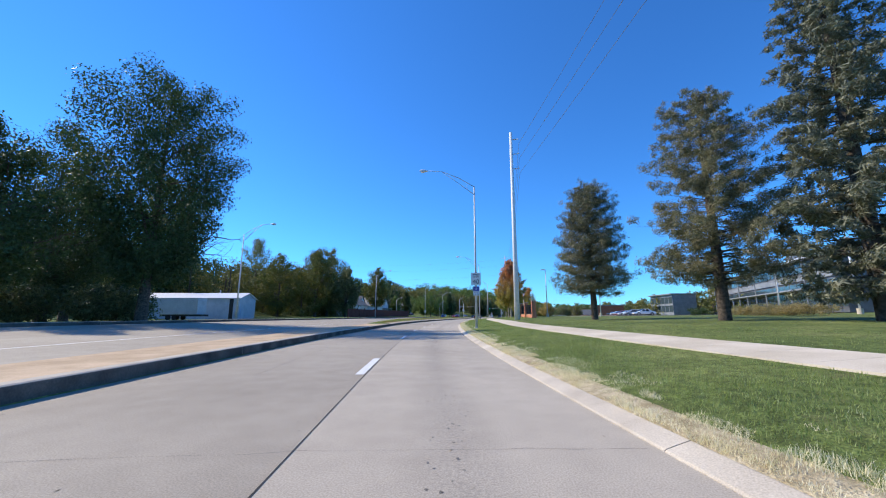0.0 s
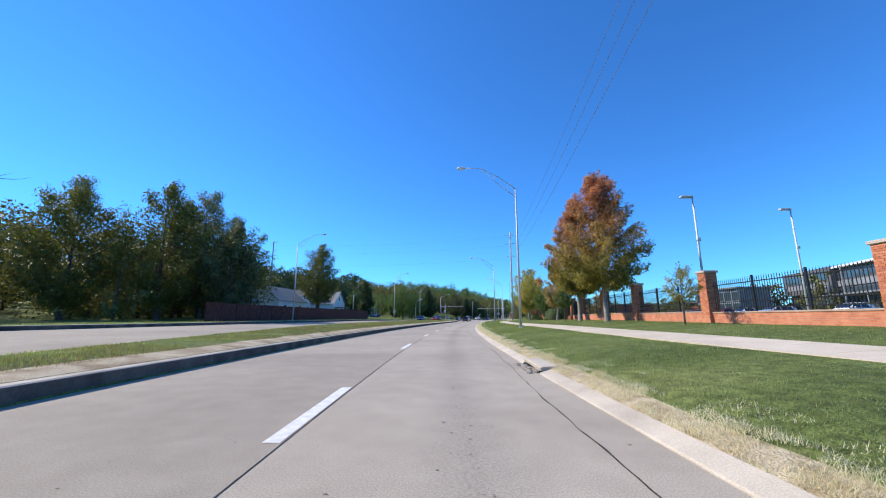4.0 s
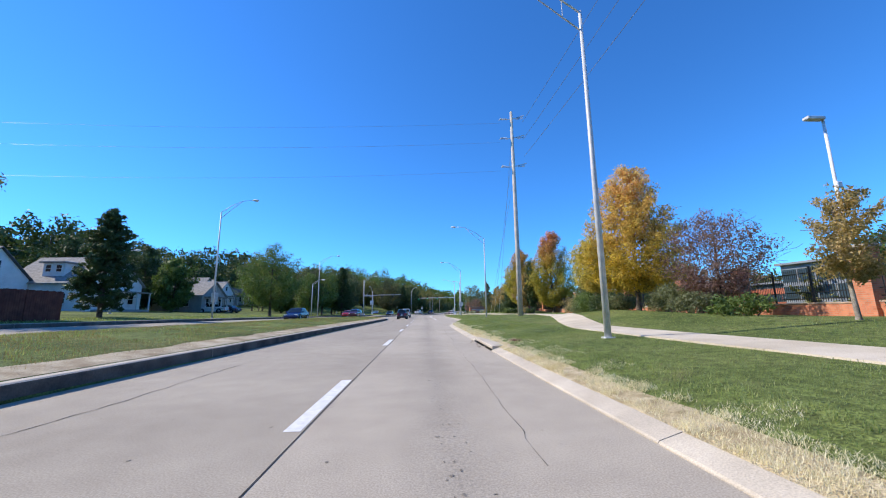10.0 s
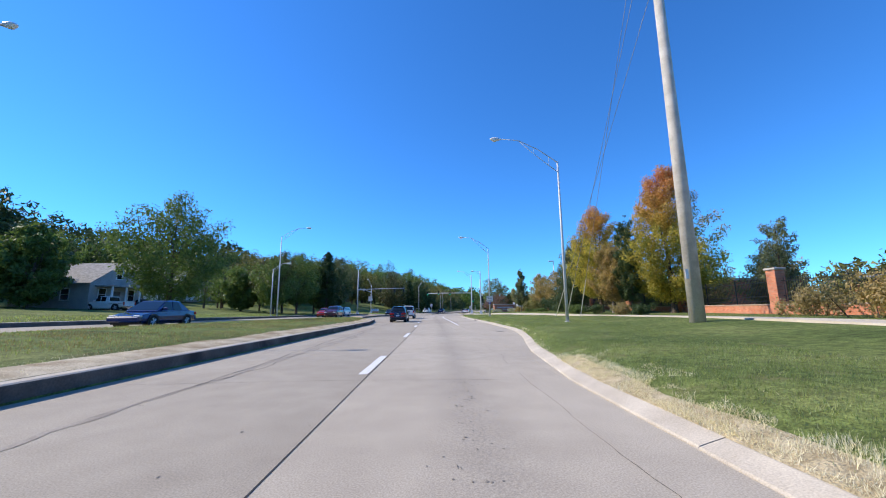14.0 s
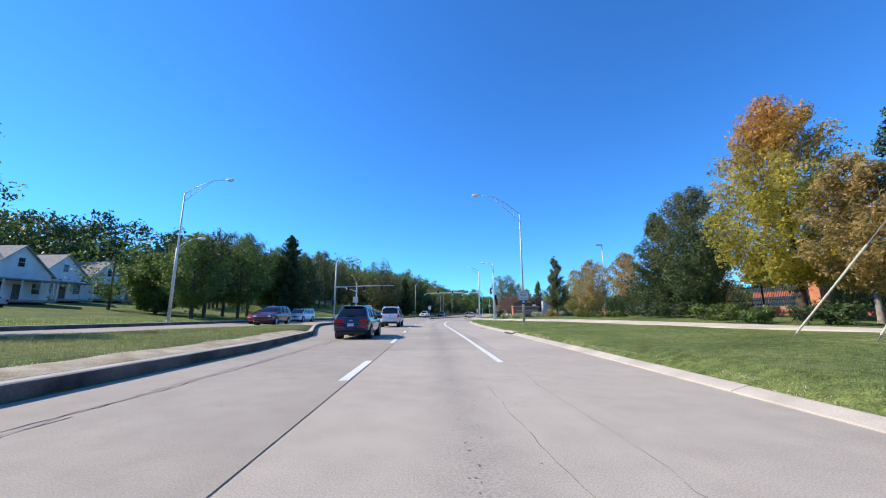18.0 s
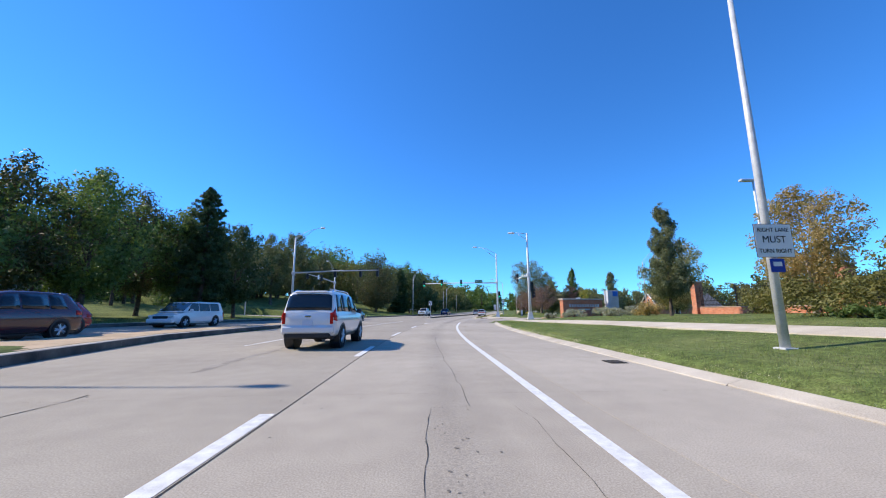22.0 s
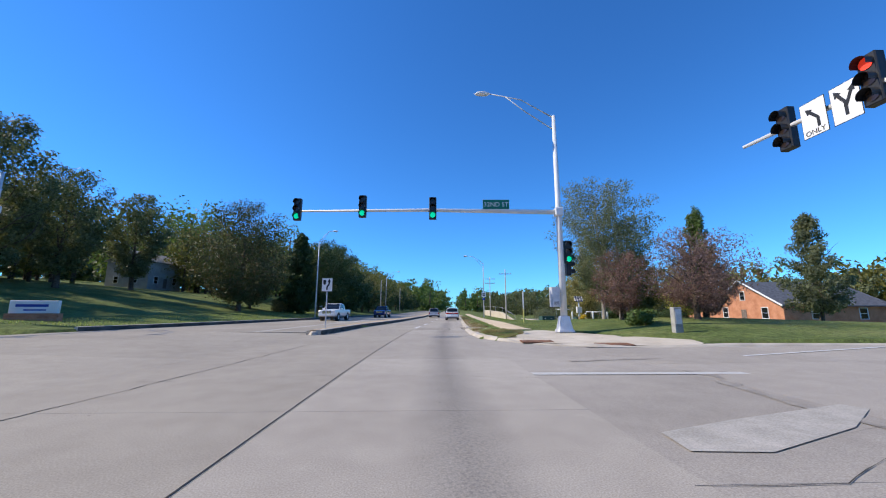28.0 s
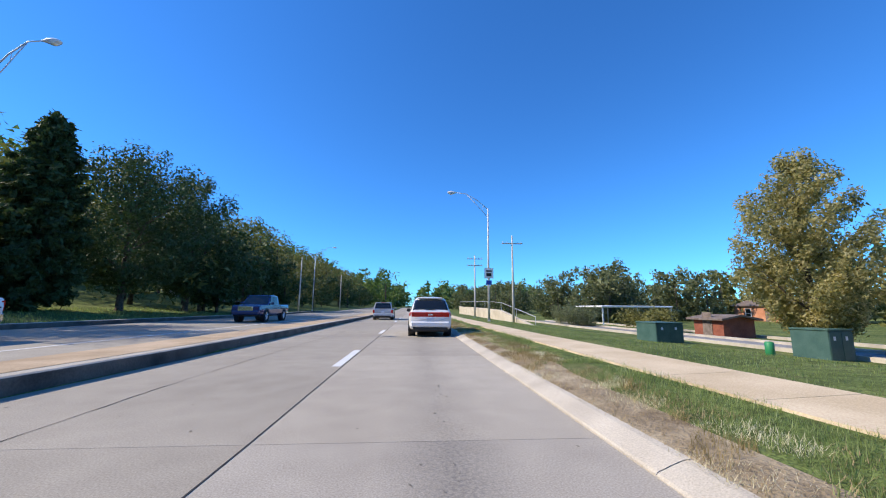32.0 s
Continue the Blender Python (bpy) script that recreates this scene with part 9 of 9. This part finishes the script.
blades("median_grass", 46, 178, lambda s: MED_FAR(s) + 0.3, lambda s: MED_NEAR(s) - 1.25, 75, 0.09, 0.014, GRASS_BLADE, "rough green grass on the median", 11, keep=(0.5, -0.15))
blades("median_grass", 46, 178, lambda s: MED_FAR(s) + 0.3, lambda s: MED_NEAR(s) - 0.75, 220, 0.07, 0.013, WEEDS, "dry tawny grass on the median", 12, 0.9, keep=(0.45, -0.12))
blades("median_grass", 46, 178, lambda s: MED_NEAR(s) - 1.5, lambda s: MED_NEAR(s) - 0.35, 90, 0.06, 0.01, STRAW, "sparse straw on the bare median edge", 13, 0.95, keep=(0.8, 0.1))
blades("bank_grass", 60, 222, lambda s: OUTER(s) - 7.0, lambda s: OUTER(s) - 0.3, 18, 0.14, 0.05, GRASS_BLADE, "lawn grass beyond the oncoming road", 14)
blades("bank_grass", 246, 300, lambda s: OUTER(s) - 9.0, lambda s: OUTER(s) - 0.3, 18, 0.14, 0.05, GRASS_BLADE, "mown bank beyond the oncoming road", 15)
blades("straw_tufts", -4, 143.5, GR(0.40), GR(1.0), 2700, 0.085, 0.005, STRAW, "upright pale straw tufts along the kerb", 16, 0.9, keep=(2.2, 0.12), lift=0.02)
blades("weed_tufts", 246.6, 300, GR(0.5), GR(1.5), 1300, 0.13, 0.006, WEEDS, "upright brown weed tufts along the kerb", 17, 0.75, keep=(1.1, 0.15), lift=0.01)
CORNER_IN = line((241.6, 3.0), (242.2, 2.8), (243.4, 2.45), (245.5, 2.35), (246.9, 2.3))
CORNER_OUT = line((241.6, 3.3), (242.5, 3.6), (243.5, 4.1), (245.0, 4.3), (246.9, 3.7))
blades("corner_grass", 241.6, 246.9, CORNER_IN, CORNER_OUT, 900, 0.09, 0.012, GRASS_BLADE, "ragged grass wedge between kerb and apron", 18, 0.8, keep=(0.9, -0.2))
blades("corner_weeds", 241.6, 246.9, CORNER_IN, CORNER_OUT, 900, 0.12, 0.011, WEEDS, "dry weeds in the wedge between kerb and apron", 19, 0.95, keep=(0.7, -0.2))


# ---------------------------------------------------------------- shrubs and planting
LEAF_LAVENDER = leaf_material("lavender_grey_leaves", ((0.0, (0.18, 0.19, 0.14)), (0.5, (0.32, 0.32, 0.26)), (1.0, (0.50, 0.48, 0.43))))
LEAF_REED = leaf_material("tawny_reed_leaves", ((0.0, (0.16, 0.13, 0.06)), (0.5, (0.30, 0.24, 0.12)), (1.0, (0.46, 0.36, 0.2))))
for k, (s, u, h, w, d, leaves, label) in enumerate((
        (98.3, 13.0, 1.7, 4.4, 2.0, LEAF_GREY, "broad grey-green clipped shrub by the fence"), (102.4, 13.4, 1.6, 4.2, 2.0, LEAF_GREEN, "broad green shrub by the fence"),
        (94.6, 12.7, 1.9, 2.4, 1.8, LEAF_DARK, "dark green shrub with an open top"), (105.8, 13.6, 1.4, 2.2, 1.6, LEAF_DARK, "dark low shrub under a small tree"),
        (109.2, 14.2, 1.5, 2.4, 1.6, LEAF_DARK, "dark low shrub under a small tree"), (117.6, 13.6, 0.8, 2.0, 1.2, LEAF_GREEN, "low clump of strappy green leaves"),
        (123.2, 12.6, 0.9, 2.6, 1.4, LEAF_GREEN, "low clump of strappy green leaves"), (125.8, 12.8, 1.1, 2.4, 1.6, LEAF_GREY, "sage-green shrub below the purple tree"),
        (128.6, 13.8, 1.5, 3.0, 1.8, LEAF_GREY, "sage-green shrub below the golden maple"), (134.6, 14.0, 1.4, 3.0, 1.8, LEAF_GREY, "sage-green shrub below the golden maple"),
        (136.4, 14.2, 1.9, 4.2, 2.2, LEAF_DARK, "broad dark shrub in the planting bed"), (140.2, 14.6, 2.2, 4.4, 2.4, LEAF_GREEN, "broad green shrub in the planting bed"), (144.0, 15.2, 2.0, 4.0, 2.2, LEAF_GREY, "grey-green shrub in the planting bed"), (147.6, 16.2, 2.0, 3.4, 2.2, LEAF_TAN, "russet shrub at the end of the bed"),
        (151.6, 17.4, 1.6, 2.0, 1.6, LEAF_REED, "tall tawny ornamental grass"), (162.0, 15.2, 0.9, 2.2, 1.4, LEAF_DARK, "low dark shrub under the maples"),
        (165.0, 15.4, 1.1, 1.8, 1.4, LEAF_REED, "tawny grass clump under the maples"), (168.2, 14.6, 1.0, 2.2, 1.5, LEAF_DARK, "low dark shrub under the maples"),
        (171.4, 14.2, 0.8, 2.0, 1.4, LEAF_GREEN, "low green shrub under the maples"), (174.5, 15.0, 1.0, 2.6, 1.6, LEAF_GREEN, "low green shrub under the trees"),
        (179.0, 15.6, 1.2, 3.0, 1.8, LEAF_DARK, "dark shrub in the planting bed"), (183.2, 16.6, 2.2, 3.6, 2.4, LEAF_DARK, "tall dark shrub in the planting bed"),
        (187.0, 16.8, 2.0, 3.4, 2.2, LEAF_DARK, "tall dark shrub in the planting bed"), (191.2, 15.2, 1.9, 3.0, 2.0, LEAF_OLIVE, "olive shrub at the end of the bed"),
        (189.0, 14.6, 0.5, 3.4, 1.4, LEAF_GREEN, "low green ground cover"), (184.6, 14.8, 0.5, 3.6, 1.4, LEAF_GREEN, "low green ground cover"),
        (198.5, 18.4, 1.7, 2.6, 1.8, LEAF_OLIVE, "olive shrub beside the brick pillar"), (207.8, 16.6, 1.2, 2.0, 1.6, LEAF_TAN, "rusty shrub near the sign wall"),
        (216.4, 16.2, 0.94, 3.4, 2.0, LEAF_LAVENDER, "grey lavender mass before the sign wall"), (215.2, 12.9, 0.86, 3.2, 2.0, LEAF_LAVENDER, "grey lavender mass before the sign wall"),
        (214.0, 18.6, 0.86, 3.2, 2.0, LEAF_LAVENDER, "grey lavender mass before the sign wall"), (213.2, 15.8, 0.79, 3.2, 2.0, LEAF_LAVENDER, "grey lavender mass before the sign wall"),
        (217.0, 10.9, 0.65, 1.8, 1.4, LEAF_LAVENDER, "grey lavender clump near the signal pole"), (245.2, 10.4, 0.9, 1.4, 1.2, LEAF_GREEN, "small green shrub near the crab apple"),
        (262.5, 16.2, 1.9, 2.6, 2.2, LEAF_DARK, "rounded dark shrub near the brick house"), (264.0, 22.0, 1.8, 3.0, 2.4, LEAF_DARK, "rounded dark shrub near the brick house"),
        (285.0, -27.0, 2.2, 3.0, 2.6, LEAF_REED, "tawny bush on the mown bank"), (306.0, 20.0, 2.8, 8.0, 4.0, LEAF_GREY, "overgrown shrubs below the road"),
        (296.0, 23.5, 2.4, 6.0, 3.0, LEAF_OLIVE, "overgrown shrubs beside the lower street"),
        (52.0, 41.0, 1.2, 9.0, 3.4, LEAF_REED, "mounds of tawny prairie grass beside the lot"), (45.0, 38.0, 1.3, 8.0, 3.4, LEAF_REED, "mounds of tawny prairie grass beside the lot"), (38.0, 36.0, 1.4, 8.0, 3.4, LEAF_REED, "mounds of tawny prairie grass beside the lot"),
        (36.5, -32.5, 3.8, 6.5, 5.0, LEAF_ELM, "tall dark undergrowth below the elms"), (32.0, -38.0, 4.0, 7.0, 5.0, LEAF_ELM, "tall dark undergrowth below the elms"), (40.5, -38.0, 3.8, 6.0, 5.0, LEAF_ELM, "tall dark undergrowth below the elms"),
        (66.0, 42.0, 1.4, 4.0, 3.0, LEAF_DARK, "dark shrub beside the lot"), (60.0, 46.0, 1.6, 3.6, 3.0, LEAF_OLIVE, "olive shrub beside the lot"))):
    shrub(s, u, h, w, leaves, label, int(1100 + min(14, 1.0 * w * h) * 1000), 0.055 if s < 220 and h < 3 else 0.075 if h < 3.5 else 0.12, 200 + k, d)
tree(65.2, 11.5, 3.9, 1.9, LEAF_MAPLE, "thin sapling with sparse rusty leaves", "round", 0.04, 0.42, 1300, 0.05, BARK, 240, 12)
tree(158.0, 22.5, 7.5, 3.0, LEAF_GREY, "thin grey-leaved tree behind the fence", "oval", 0.08, 0.3, 4500, 0.08, BARK, 242, 26)
tree(234.0, 47.0, 9.0, 7.0, LEAF_OLIVE, "round tree far along the side street", "round", 0.2, 0.15, 6000, 0.16, BARK, 243, 40)
tree(256.0, 20.8, 9.8, 3.6, LEAF_GREEN, "upright green tree behind the crab apples", "pyramid", 0.16, 0.1, 11000, 0.1, BARK, 244, 40)
tree(256.8, 14.6, 9.5, 6.5, LEAF_GREY, "willow-like tree with pale trunk", "vase", 0.13, 0.24, 12000, 0.085, BARK_PALE, 245, 40, "willow_tree", lump=0.6, levels=2)
tree(272.0, 26.0, 6.5, 5.0, LEAF_OLIVE, "young tree beside the brick house", "round", 0.12, 0.16, 7000, 0.11, BARK, 246, 36)


# ---------------------------------------------------------------- lot lamps and small posts
def lot_lamp(s, u, h, label, arm=-1):
    t = thing("lot_lamp", Matrix.Translation(W(s, u, ground_z(s, u))) @ pose(0, 0, 0, 0, 0, along(s)), label, "street lamp", "parking lot lamps")
    bm = bmesh.new()
    tube(bm, [(0, 0, 0.5), (0, 0, h)], [0.09, 0.06], 10)
    part("pole", bm, WHITE_STEEL, t, smooth=True)
    bm = bmesh.new()
    tube(bm, [(0, 0, -0.1), (0, 0, 0.6)], 0.26, 12)
    part("footing", bm, WALK, t)
    part("luminaire", boxes(((min(0, arm * 0.9), -0.16, h - 0.1), (max(0, arm * 0.9), 0.16, h + 0.06)), bevel=0.03), STEEL, t)
    part("camera_box", boxes(((-0.16, -0.2, h * 0.62), (0.12, -0.06, h * 0.62 + 0.3)), bevel=0.03), WHITE_STEEL, t)
    return t


LOT = "pale parking lot lamp on a tall straight pole"
for s, u, h in ((74.5, 18.5, 9.2), (80.0, 30.0, 9.5), (99.5, 15.9, 9.4), (124.5, 19.6, 9.4), (152.0, 26.5, 10.0), (203.0, 22.5, 9.2), (40.0, 44.0, 9), (56, 40, 9), (62, 52, 9)):
    lot_lamp(s, u, h, LOT)
street_lamp(251.0, 32.6, 10.0, 11.7, 2.2, 1, "slim street lamp beside the side street", group="")
for s, u, h in ((153.0, -36.0, 8.8), (190.5, -24.0, 8.4), (232.0, -33.0, 8.2)):
    street_lamp(s, u, h - 0.9, h, 1.8, 1, "small street lamp near the houses", group="")
for s, u, h in ((320.0, -18.0, 9.0), (352.0, -18.0, 9.0)):
    utility_pole(s, u, h, 0.13, "wooden pole beside the oncoming road", (), WOODPOLE)

YELLOW = plain("yellow_plastic", (0.78, 0.70, 0.22), 0.5)
t = thing("marker_post", Matrix.Translation(W(254.6, 6.3, ground_z(254.6, 6.3))), "white marker post with a yellow foot in the lawn", "post")
part("sleeve", boxes(((-0.05, -0.03, -0.1), (0.05, 0.03, 1.0)), bevel=0.01), YELLOW, t)
part("mast", boxes(((-0.045, -0.025, 1.0), (0.045, 0.025, 2.35)), bevel=0.01), WHITE, t)

GREEN_BOX = surface("green_painted_steel", (0.045, 0.10, 0.085), (0.075, 0.14, 0.12), 2, 30, 0.5, 0.1)
for s, u, w, d, h, z, turn in ((275.0, 17.2, 1.5, 1.3, 1.35, -0.85, 12), (281.6, 14.6, 1.8, 1.6, 1.25, -0.75, 6)):
    t = thing("utility_box", Matrix.Translation(W(s, u, z)) @ pose(0, 0, 0, 0, 0, along(s) + turn), "large green steel utility box on a pad", "utility box", "utility boxes")
    part("pad", boxes(((-w / 2 - 0.15, -d / 2 - 0.15, -0.5), (w / 2 + 0.15, d / 2 + 0.15, 0.05)), bevel=0.01), WALK, t)
    part("body", boxes(((-w / 2, -d / 2, 0.05), (w / 2, d / 2, h - 0.08)), bevel=0.02), GREEN_BOX, t)
    part("lid", boxes(((-w / 2 - 0.03, -d / 2 - 0.03, h - 0.08), (w / 2 + 0.03, d / 2 + 0.03, h)), bevel=0.02), GREEN_BOX, t)
    for x in (-w / 4, w / 4):
        dr = part("door", boxes(((x - w / 4 + 0.04, -d / 2 - 0.015, 0.12), (x + w / 4 - 0.02, -d / 2, h - 0.14)), bevel=0.004), GREEN_BOX, t)
        part("label_plate", boxes(((x - 0.12, -d / 2 - 0.02, h * 0.66), (x + 0.02, -d / 2 - 0.016, h * 0.78))), WHITE, dr)
bm = bmesh.new()
tube(bm, [(0, 0, -0.1), (0, 0, 0.55), (0, 0, 0.6)], [0.14, 0.14, 0.1], 12)
t = thing("pedestal", Matrix.Translation(W(273.1, 12.9, ground_z(273.1, 12.9))), "small green cable pedestal in the grass", "utility box")
part("shell", bm, plain("bright_green_plastic", (0.03, 0.24, 0.09), 0.5), t, smooth=True)
t = thing("concrete_post", Matrix.Translation(W(241.9, 10.2, ground_z(241.9, 10.2))) @ pose(0, 0, 0, 0, 0, along(242)), "grey concrete service post at the corner lawn", "post")
part("post", boxes(((-0.17, -0.14, -0.2), (0.17, 0.14, 1.05)), bevel=0.02), surface("grey_cast_concrete", (0.30, 0.29, 0.27), (0.42, 0.41, 0.38), 4, 40, 0.9, 0.3), t)
part("panel", boxes(((-0.12, -0.15, 0.35), (0.12, -0.138, 0.95)), bevel=0.004), STEEL, t)

# solar post with its white bollards
t = thing("solar_meter", Matrix.Translation(W(257.6, 11.5, ground_z(257.6, 11.5))) @ pose(0, 0, 0, 0, 0, along(257)), "small solar panel on a white cabinet and post", "meter station")
part("post", boxes(((-0.05, -0.05, -0.1), (0.05, 0.05, 1.72)), bevel=0.01), WHITE_STEEL, t)
part("cabinet", boxes(((-0.2, -0.14, 0.6), (0.2, 0.14, 1.1)), bevel=0.02), WHITE_STEEL, t)
part("solar_panel", boxes(((-0.34, -0.26, -0.02), (0.34, 0.26, 0.02)), bevel=0.005), plain("solar_cells", (0.02, 0.03, 0.09), 0.15), t).matrix_basis = pose(0, 0, 1.75, 58, 0, 0)
for s, u in ((256.6, 10.6), (256.7, 12.3), (256.9, 13.5), (258.6, 10.7), (258.7, 12.4)):
    bm = bmesh.new()
    tube(bm, [(0, 0, -0.2), (0, 0, 0.62), (0, 0, 0.67)], [0.07, 0.07, 0.03], 10)
    b = thing("bollard", Matrix.Translation(W(s, u, ground_z(s, u))), "white painted steel bollard by the meter station", "bollard", "bollards by the meter")
    part("post", bm, WHITE_STEEL, b, smooth=True)
t = thing("pipe_manifold", Matrix.Translation(W(258.2, 13.2, ground_z(258.2, 13.2))) @ pose(0, 0, 0, 0, 0, along(258)), "low grey pipe manifold inside the bollards", "pipework")
for k, pts in enumerate((((-0.9, 0, -0.1), (-0.9, 0, 0.75), (0.9, 0, 0.75), (0.9, 0, -0.1)), ((-0.5, 0, 0.75), (-0.5, 0, 0.3)), ((0.4, 0, 0.75), (0.4, 0, 0.3)))):
    bm = bmesh.new()
    tube(bm, pts, 0.06, 10)
    part("pipe", bm, STEEL, t, smooth=True)
sp = bpy.data.objects["solar_panel"]
for k in range(4):
    part("cell_line", boxes(((-0.33 + 0.2 * k, -0.25, 0.021), (-0.3 + 0.2 * k, 0.25, 0.023))), WHITE, sp)
    part("cell_line", boxes(((-0.33, -0.22 + 0.14 * k, 0.024), (0.33, -0.2 + 0.14 * k, 0.026))), WHITE, sp)
# yellow flowering clump under the solar post
shrub(257.0, 11.6, 0.5, 0.9, LEAF_YELLOW, "clump of yellow flowers under the solar panel", 700, 0.04, 260, 0.7, name="flower_clump")

# lower street with its kerbs, seen beyond the verge
low = tagged(new("lower_street"), "grey lower street with pale kerbs below the verge", "road", kind="structure")
LOWER = surface("grey_lower_asphalt", (0.20, 0.20, 0.20), (0.30, 0.29, 0.28), 1.2, 40, 0.9, 0.2)
for s in np.arange(266, 320, 6.0):
    slab("slab", s, s + 6, lambda q: 19.0 - 0.02 * (q - 266), lambda q: 22.6 - 0.02 * (q - 266), lambda q, u: ground_z(q, u) + 0.05, LOWER, low)
    for o in (18.6, 22.6, 27.5):
        slab("kerb_stone", s, s + 6, lambda q: o - 0.02 * (q - 266), lambda q: o + 0.4 - 0.02 * (q - 266), lambda q, u: ground_z(q, u) + 0.2, KERB, low, deep=0.3)

# ramp wall with a railing at the crest
t = tagged(new("ramp_wall"), "pale concrete ramp wall with a thin rail on top", "retaining wall")
bm = bmesh.new()
P = [(298.0, 12.4, -0.6), (303.0, 11.8, 0.2), (308.0, 11.2, 1.0), (316.0, 10.6, 1.25), (340.0, 9.8, 1.6)]
vs = []
for s, u, z in P:
    vs.append([bm.verts.new(W(s, u, -1.0)), bm.verts.new(W(s, u, z)), bm.verts.new(W(s, u + 0.35, z)), bm.verts.new(W(s, u + 0.35, -1.0))])
for a, b in zip(vs, vs[1:]):
    for k in range(3):
        bm.faces.new((a[k], b[k], b[k + 1], a[k + 1]))
bm.faces.new(vs[0]), bm.faces.new(vs[-1])
part("wall", bm, WALK, t)
bm = bmesh.new()
tube(bm, [W(s, u + 0.17, z + 1.0) for s, u, z in P], 0.03, 6)
part("rail", bm, STEEL, t)
for s, u, z in P:
    bm = bmesh.new()
    tube(bm, [W(s, u + 0.17, z), W(s, u + 0.17, z + 1.0)], 0.028, 6)
    part("post", bm, STEEL, t)

# low sign on a brick base across the avenue
t = thing("monument_sign", Matrix.Translation(W(249.0, -25.3, ground_z(249.0, -25.3))) @ pose(0, 0, 0, 0, 0, along(249) + 20), "low white sign board on a brick base", "sign")
uv_box("base", (-1.3, -0.25, -0.3), (1.3, 0.25, 0.45), BRICK, t)
part("board", boxes(((-1.2, -0.12, 0.45), (1.2, 0.12, 1.25)), bevel=0.02), WHITE, t)
bars(t, ((-0.9, 0.7, 0.85, 1.02), (-0.5, 0.6, 0.62, 0.7)), SIGN_BLUE, -0.122)
# lamp-pole plates and box
g = thing("pole_plate", ARM(149.7, 10.25, 2.6) @ Matrix.Translation((-0.02, -0.22, 0)), "small white plate fixed to the transmission pole", "sign")
part("plate", boxes(((-0.07, -0.02, -0.2), (0.07, 0.0, 0.2)), bevel=0.004), WHITE, g)
for s, u, z in ((149.1, -22.4, 3.0),):
    g = thing("pole_sign", ARM(s, u, z, 180) @ Matrix.Translation((0, -0.13, 0)), "back of a grey sign plate on the far lamp pole", "traffic sign")
    part("plate", boxes(((-0.36, -0.004, -0.5), (0.36, 0.0, 0.5)), bevel=0.001), STEEL, g)
tree(214.0, 22.0, 8.0, 5.6, LEAF_SYCAMORE, "bushy bronze-green tree past the last pillar", "round", 0.14, 0.06, 11000, 0.1, BARK, 280, 46)
tree(263.5, 24.0, 6.2, 4.6, LEAF_LIME, "small bright green tree before the brick house", "round", 0.1, 0.2, 6000, 0.1, BARK, 281, 36)
tree(253.8, 27.6, 8.4, 4.4, LEAF_GREY, "upright green tree before the brick house", "pyramid", 0.14, 0.12, 9000, 0.11, BARK, 282, 44)
# greenery behind the fence
for k, (s, u, h, w) in enumerate(((142, 24, 5.5, 4.5), (150, 27, 6.0, 5.0), (163, 27, 6.0, 5.0), (171, 27.5, 6.5, 5.5), (178, 27, 6.0, 5.5), (190, 28, 6.5, 5.5), (197, 27, 5.5, 5.0), (126, 24, 5.0, 4.5), (112, 23, 5.0, 4.5))):
    tree(s, u, h, w, (LEAF_OLIVE, LEAF_GREEN, LEAF_TAN)[k % 3], "leafy shrubby tree behind the iron fence", "round", 0.12, 0.08, 5000, 0.12, BARK, 270 + k, 34)

# campus parking lot
lot = tagged(new("parking_lot"), "pale concrete parking lot behind the lawn", "parking lot", kind="structure")
for s in np.arange(78, 150, 6.0):
    for u in np.arange(32, 58, 6.5):
        slab("slab", s, s + 6, lambda q, v=u: v, lambda q, v=u: v + 6.5, lambda q, v: ground_z(q, v) + 0.06, CONCRETE_PLAIN, lot)


# ---------------------------------------------------------------- single bricks of the pillars nearest to the road's edge
BRICK_PIECE, bn, bl, bb = material("single_brick")
b_info, b_ramp, b_noise, b_geo, b_mix = bn.new("ShaderNodeObjectInfo"), ramp(bn, ((0.0, (0.40, 0.12, 0.06)), (0.5, (0.53, 0.18, 0.09)), (1.0, (0.64, 0.26, 0.14)))), bn.new("ShaderNodeTexNoise"), bn.new("ShaderNodeNewGeometry"), bn.new("ShaderNodeMix")
b_noise.inputs["Scale"].default_value = 40.0
b_mix.data_type, b_mix.blend_type = 'RGBA', 'OVERLAY'
b_mix.inputs[0].default_value = 0.4
bl.new(b_info.outputs["Random"], b_ramp.inputs["Fac"])
bl.new(b_geo.outputs["Position"], b_noise.inputs["Vector"])
bl.new(b_ramp.outputs[0], b_mix.inputs[6])
bl.new(b_noise.outputs["Fac"], b_mix.inputs[7])
bl.new(b_mix.outputs[2], bb.inputs["Base Color"])
bb.inputs["Roughness"].default_value = 0.88
BRICK_MESH = {}
for ln in (1, 2):
    ob = part("brick", boxes(((-0.0915 * ln / 2 + 0.0, -0.008, 0.0), (0.0915 * ln / 2, 0.004, 0.063))), BRICK_PIECE)
    BRICK_MESH[ln] = ob.data
    bpy.data.objects.remove(ob)
for shaft in PILLARS[:6]:
    for row in range(29):
        z = 0.312 + row * 0.0752
        spots_ = ((-0.1933, 2), (0.0, 2), (0.1933, 2)) if row % 2 else ((-0.2417, 1), (-0.0967, 2), (0.0967, 2), (0.2417, 1))
        for x, ln in spots_:
            for face in (0, 1):
                br_ = new("brick", BRICK_MESH[ln])
                br_.parent = shaft
                br_.matrix_basis = pose(x, -0.292, z) if face == 0 else pose(-0.292, -x, z, 0, 0, -90)
